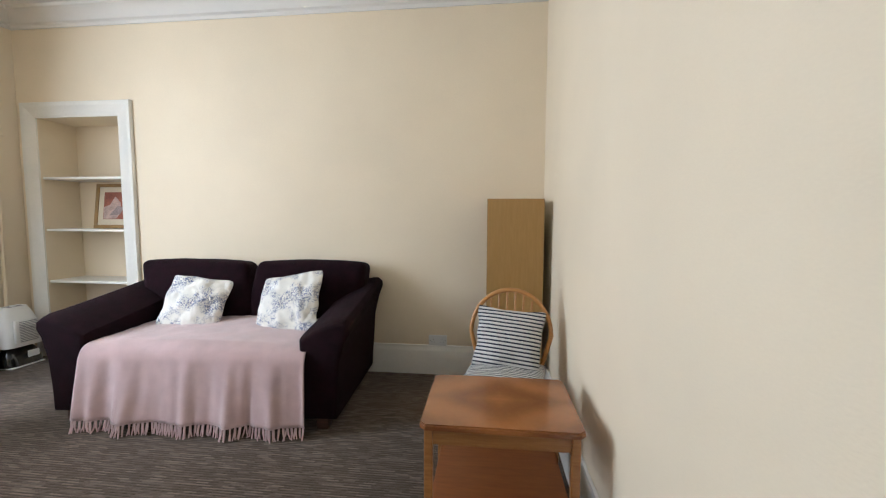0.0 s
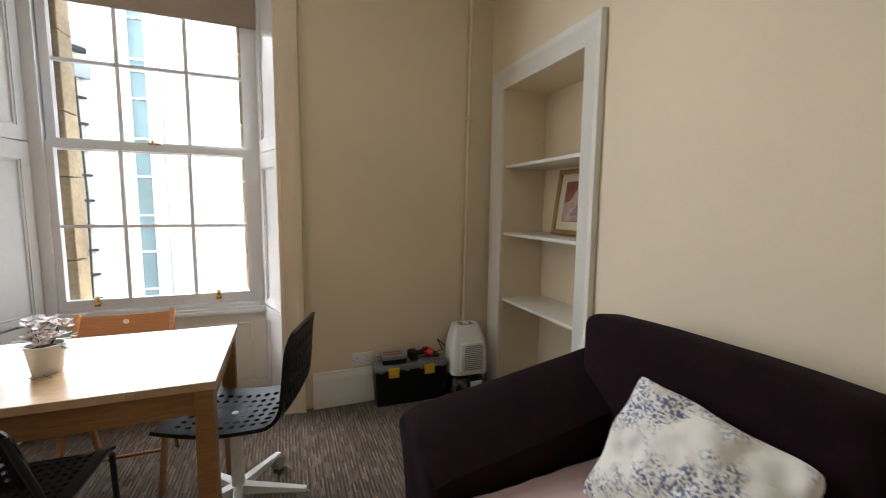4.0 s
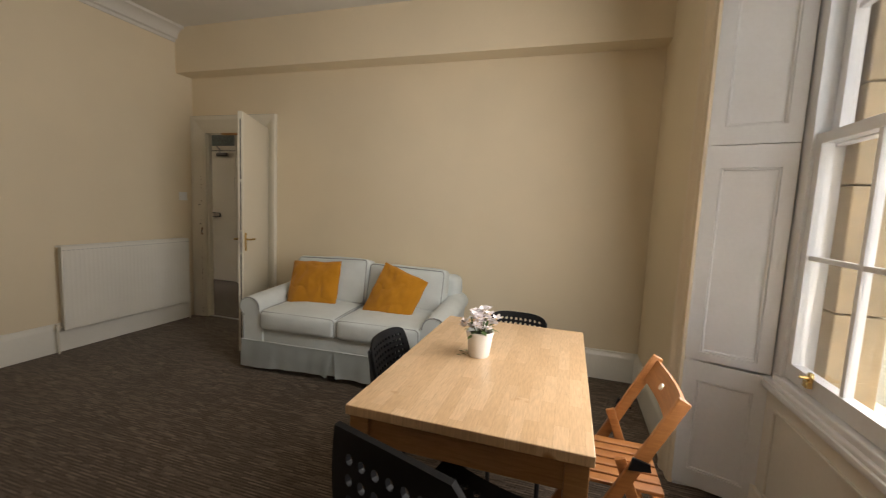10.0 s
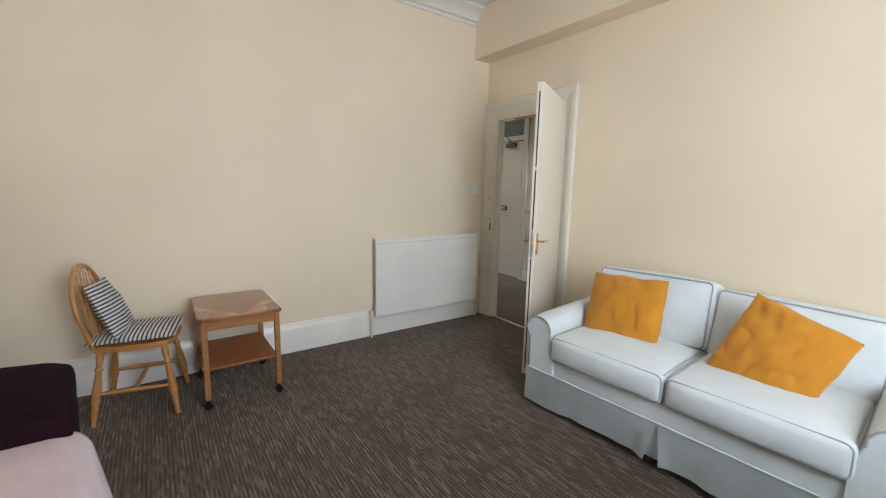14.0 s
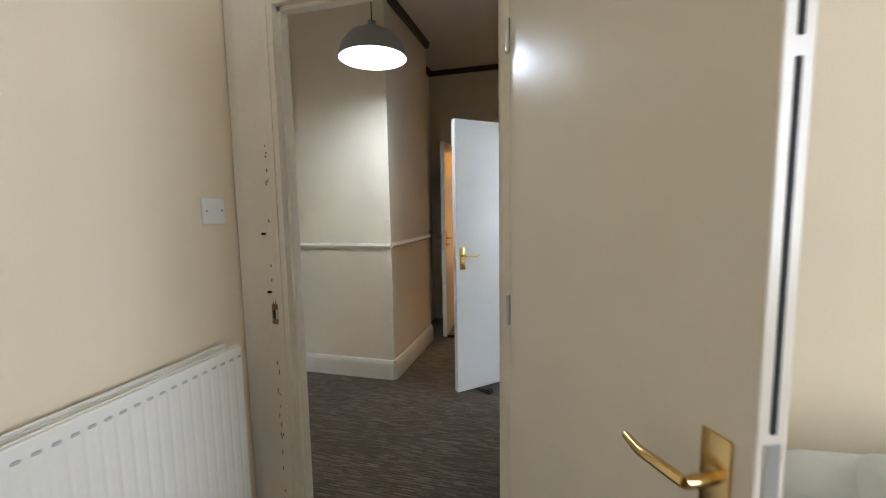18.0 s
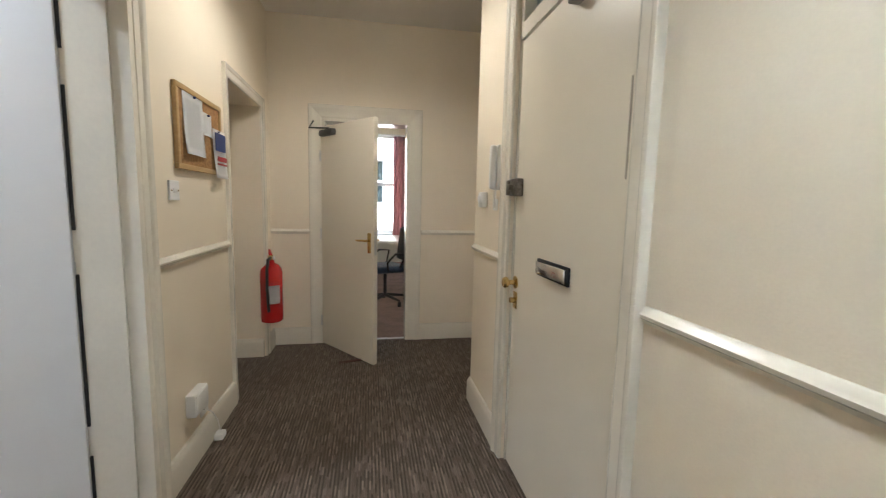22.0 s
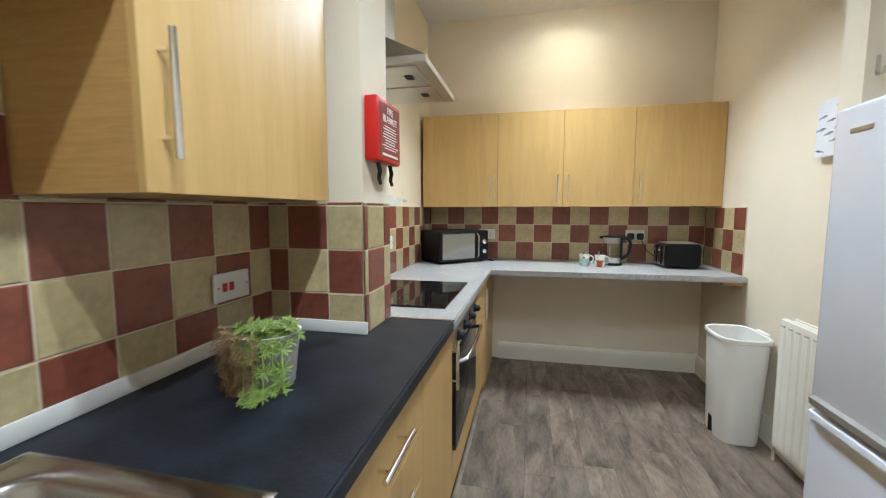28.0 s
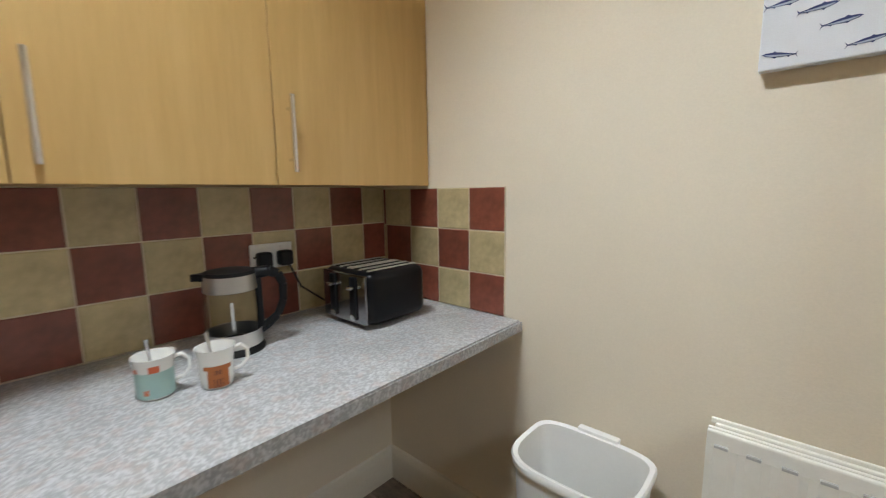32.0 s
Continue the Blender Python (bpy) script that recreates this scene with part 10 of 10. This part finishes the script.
part("brick_wall", bm, M_cbrick, hb, "cream glazed brick wall", False)
part("dim_interior", box(B(), U0, -0.9, -7, U1, -0.8, 5.7), M_roomdark, hb, "dark sheet standing in for the unlit rooms behind the windows", False)
part("gutter", rbox(B(), U0 - 0.05, -0.1, 5.80, U1, 0.16, 5.98, 0.03), M_pipe, hb, "dark gutter")
part("roof_edge", prism(B(), [(0.12, 5.98), (0.02, 6.26), (-0.6, 6.36), (-6.0, 6.9), (-6.0, 5.98)], U0, U1, "x"), M_slate, hb, "grey lead roof edge", False)
for u, w, hgt in ((0.7, 0.5, 0.40), (2.65, 0.42, 0.62), (5.2, 0.55, 0.50), (8.6, 0.8, 0.7)):
    c_ = part("roof_vent", rbox(B(), u - w / 2, -0.95, 6.2, u + w / 2, -0.35, 6.36 + hgt * 0.55, 0.02), M_slate, hb, "grey roof vent box")
    part("cap", rbox(B(), u - w / 2 - 0.06, -1.0, 6.36 + hgt * 0.55, u + w / 2 + 0.06, -0.30, 6.42 + hgt * 0.55, 0.01), M_slate, c_)


def outer_sash(u0, u1, z0, z1, blind):
    """A white sash window set back in the brick opening."""
    w = u1 - u0
    bm = B()
    f = 0.07
    for q in ((u0, z0, u0 + f, z1), (u1 - f, z0, u1, z1), (u0 + f, z0, u1 - f, z0 + 0.10), (u0 + f, z1 - 0.07, u1 - f, z1), (u0 + f, (z0 + z1) / 2 - 0.03, u1 - f, (z0 + z1) / 2 + 0.03)):
        box(bm, q[0], -0.16, q[1], q[2], -0.09, q[3])
    fr = part("window", bm, M_sash, hb, "white sash window", False)
    part("pane", box(B(), u0 + f, -0.135, z0 + 0.1, u1 - f, -0.130, z1 - 0.07), M_pane, fr, smooth=False)
    if blind:
        part("blind", box(B(), u0 + f, -0.23, z1 - (z1 - z0) * blind, u1 - f, -0.22, z1), M_blindgrey, fr, "pale grey blind", False)
    return fr


rng = random.Random(8)
for z0, z1 in rows_:
    for c in pairs:
        for a, b in ((c - 0.70, c - 0.09), (c + 0.09, c + 0.70)):
            outer_sash(a, b, z0, z1, rng.choice((0.25, 0.5, 0.5, 0.62)))
        part("mullion", rbox(B(), c - 0.09, -0.2, z0, c + 0.09, -0.02, z1, 0.01), M_sand, hb, "sandstone mullion", False)
        part("sill", rbox(B(), c - 0.82, -0.1, z0 - 0.12, c + 0.82, 0.09, z0, 0.01), M_sand, hb, "dark worn stone sill", False)
        part("lintel", rbox(B(), c - 0.85, -0.1, z1, c + 0.85, 0.012, z1 + 0.34, 0.008), M_flake, hb, "lintel with flaking cream paint", False)
        part("air_brick", rbox(B(), c - 0.02, -0.05, z1 + 0.50, c + 0.20, 0.004, z1 + 0.66, 0.004), M_pipe, hb, "small black vent", False)
for c in singles:
    outer_sash(c - 0.30, c + 0.30, 4.12, 5.42, rng.choice((0.0, 0.5, 0.4)))
    part("sill", rbox(B(), c - 0.40, -0.1, 4.02, c + 0.40, 0.08, 4.12, 0.01), M_sand, hb, "dark worn stone sill", False)
for u in (2.62, 5.32, 8.3, 11.0):
    pp_ = part("downpipe", rod(B(), (u, 0.10, -7), (u, 0.10, 5.85), 0.05, n=10), M_pipe, hb, "black cast-iron downpipe")
    for z in (-5.5, -3.6, -1.7, 0.2, 2.1, 4.0, 5.5):
        part("collar", rod(B(), (u, 0.10, z), (u, 0.10, z + 0.12), 0.07, n=10), M_pipe, pp_)
part("rust_streak", prism(B(), [(2.06, 5.60), (2.20, 5.60), (2.19, 4.9), (2.16, 4.2), (2.11, 4.25), (2.08, 4.9)], -0.01, 0.004, "y"), M_rust, hb, "orange rust streak", False)
part("cable", tube(B(), [(0.15, 0.05, -7), (0.18, 0.05, -2), (0.10, 0.05, 1.5), (0.16, 0.05, 4.2), (0.20, 0.05, 5.6)], 0.03, 8), M_pipe, hb, "dark cable run")
for k in range(14):
    part("cable_bracket", rbox(B(), -0.14, -0.02, -4.9 + 0.78 * k, 0.32, 0.10, -4.83 + 0.78 * k, 0.008), M_pipe, hb, "black iron bracket")
part("hopper_head", rbox(B(), -0.18, 0.0, 5.05, 0.28, 0.22, 5.55, 0.04), M_slate, hb, "grey hopper head")

mb = thing("modern_block", pose(-17.8, -3.1, -7.0), "modern block in white ribbed cladding with a teal glass strip", "building")
part("core", box(B(), -8.0, 0.0, 0.0, -0.06, 20.0, 22.0), M_clad, mb, "white block behind the cladding", False)


def ribbed_mesh(w, h):
    bm = B()
    nrib = 5
    pts = []
    for k in range(nrib):
        a = w * k / nrib
        pts += [(a, 0.0), (a + w / nrib * 0.60, 0.0), (a + w / nrib * 0.66, 0.018), (a + w / nrib * 0.94, 0.018)]
    pts.append((w, 0.0))
    poly = [(x, u) for u, x in pts]
    prism(bm, [(-0.05, 0.0)] + poly + [(-0.05, w)], 0.008, h - 0.008)
    return finish("cladding_sheet", bm, M_clad)


rib = ribbed_mesh(1.25, 3.3)
for i in range(13):
    for j in range(6):
        ob = new("cladding_sheet", rib)
        ob.parent = mb
        ob.matrix_basis = pose(0, 2.18 + 1.25 * i, 0.6 + 3.3 * j)
flat = finish("flat_panel", rbox(B(), -0.05, 0.004, 0.004, 0.0, 1.196, 3.296, 0.006, 1), M_clad)
for j in range(6):
    ob = new("flat_panel", flat)
    ob.parent = mb
    ob.matrix_basis = pose(0, 0.0, 0.6 + 3.3 * j)
gs = part("glass_strip_frame", rbox(B(), -0.05, 1.20, 0, 0.05, 1.36, 20.4, 0.004, 1), M_sash, mb, "white strip window frame", False)
part("column", rbox(B(), -0.05, 1.80, 0, 0.14, 2.17, 20.4, 0.01, 1), M_clad, mb, "white corner column", False)
z = 0.6
k = 0
while z < 19.5:
    hgt = (1.25, 0.85, 0.35)[k % 3]
    part("strip_pane", box(B(), -0.04, 1.36, z, -0.02, 1.80, z + hgt - 0.06), M_teal, mb, "teal glass pane", False)
    part("transom", rbox(B(), -0.05, 1.36, z + hgt - 0.06, 0.04, 1.80, z + hgt, 0.004, 1), M_sash, mb, smooth=False)
    z += hgt
    k += 1

# stone jambs of our own window outside the sash
for yy0, yy1 in ((1.36, 1.472), (2.392, 2.50)):
    jb_ = tagged(new("stone_jamb"), "worn sandstone jamb outside the living room window", "jamb", kind="structure")
    jb_.matrix_basis = pose(-5.10, yy0, 0.55)
    zz = 0.0
    for k, hgt in enumerate((0.42, 0.50, 0.38, 0.46, 0.40)):
        part("stone", rbox(B(), 0.0, 0.0, zz + 0.004, 0.17, yy1 - yy0, zz + hgt - 0.002, 0.006), M_sand, jb_, smooth=False)
        zz += hgt
structure("stone_sill", rbox(B(), -5.20, 1.30, 0.50, -4.94, 2.56, 0.59, 0.01), M_sand, "sandstone sill outside the window", "sill")

# pale terrace across the street from the bedroom
tr = thing("terrace_house", pose(19.0, -12.0, -7.0), "pale stone terrace across the street with sash windows", "house")
bm = B()
zs = [(1.0, 3.0), (4.6, 6.7), (8.2, 10.3), (11.8, 13.6)]
last_z = 0.0
for z0, z1 in zs:
    box(bm, 0, 0, last_z, 0.4, 22.0, z0)
    last = 0.0
    for k in range(9):
        c = 1.3 + 2.4 * k
        box(bm, 0, last, z0, 0.4, c - 0.5, z1)
        last = c + 0.5
    box(bm, 0, last, z0, 0.4, 22.0, z1)
    last_z = z1
box(bm, 0, 0, last_z, 0.4, 22.0, 15.0)
part("front_wall", bm, material("pale_ashlar", (0.62, 0.60, 0.56), 0.8, vary=0.08, scale=0.8, fine=8), tr, "pale ashlar front", False)
# dark sheet in place of the shaded rooms
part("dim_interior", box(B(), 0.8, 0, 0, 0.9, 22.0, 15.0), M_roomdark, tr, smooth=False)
part("roof", prism(B(), [(-0.3, 15.0), (4.0, 17.5), (8.0, 15.0)], 0.0, 22.0, "y"), M_slate, tr, "grey slate roof", False)
for z0, z1 in zs:
    for k in range(9):
        c = 1.3 + 2.4 * k
        bm = B()
        for q in ((c - 0.5, z0, c - 0.42, z1), (c + 0.42, z0, c + 0.5, z1), (c - 0.42, z0, c + 0.42, z0 + 0.1), (c - 0.42, z1 - 0.08, c + 0.42, z1), (c - 0.42, (z0 + z1) / 2 - 0.04, c + 0.42, (z0 + z1) / 2 + 0.04), (c - 0.02, z0 + 0.1, c + 0.02, (z0 + z1) / 2 - 0.04), (c - 0.02, (z0 + z1) / 2 + 0.04, c + 0.02, z1 - 0.08)):
            box(bm, 0.15, q[0], q[1], 0.22, q[2], q[3])
        wv = part("window", bm, M_sash, tr, "white sash window", False)
        part("pane", box(B(), 0.18, c - 0.42, z0 + 0.1, 0.185, c + 0.42, z1 - 0.08), M_pane, wv, smooth=False)
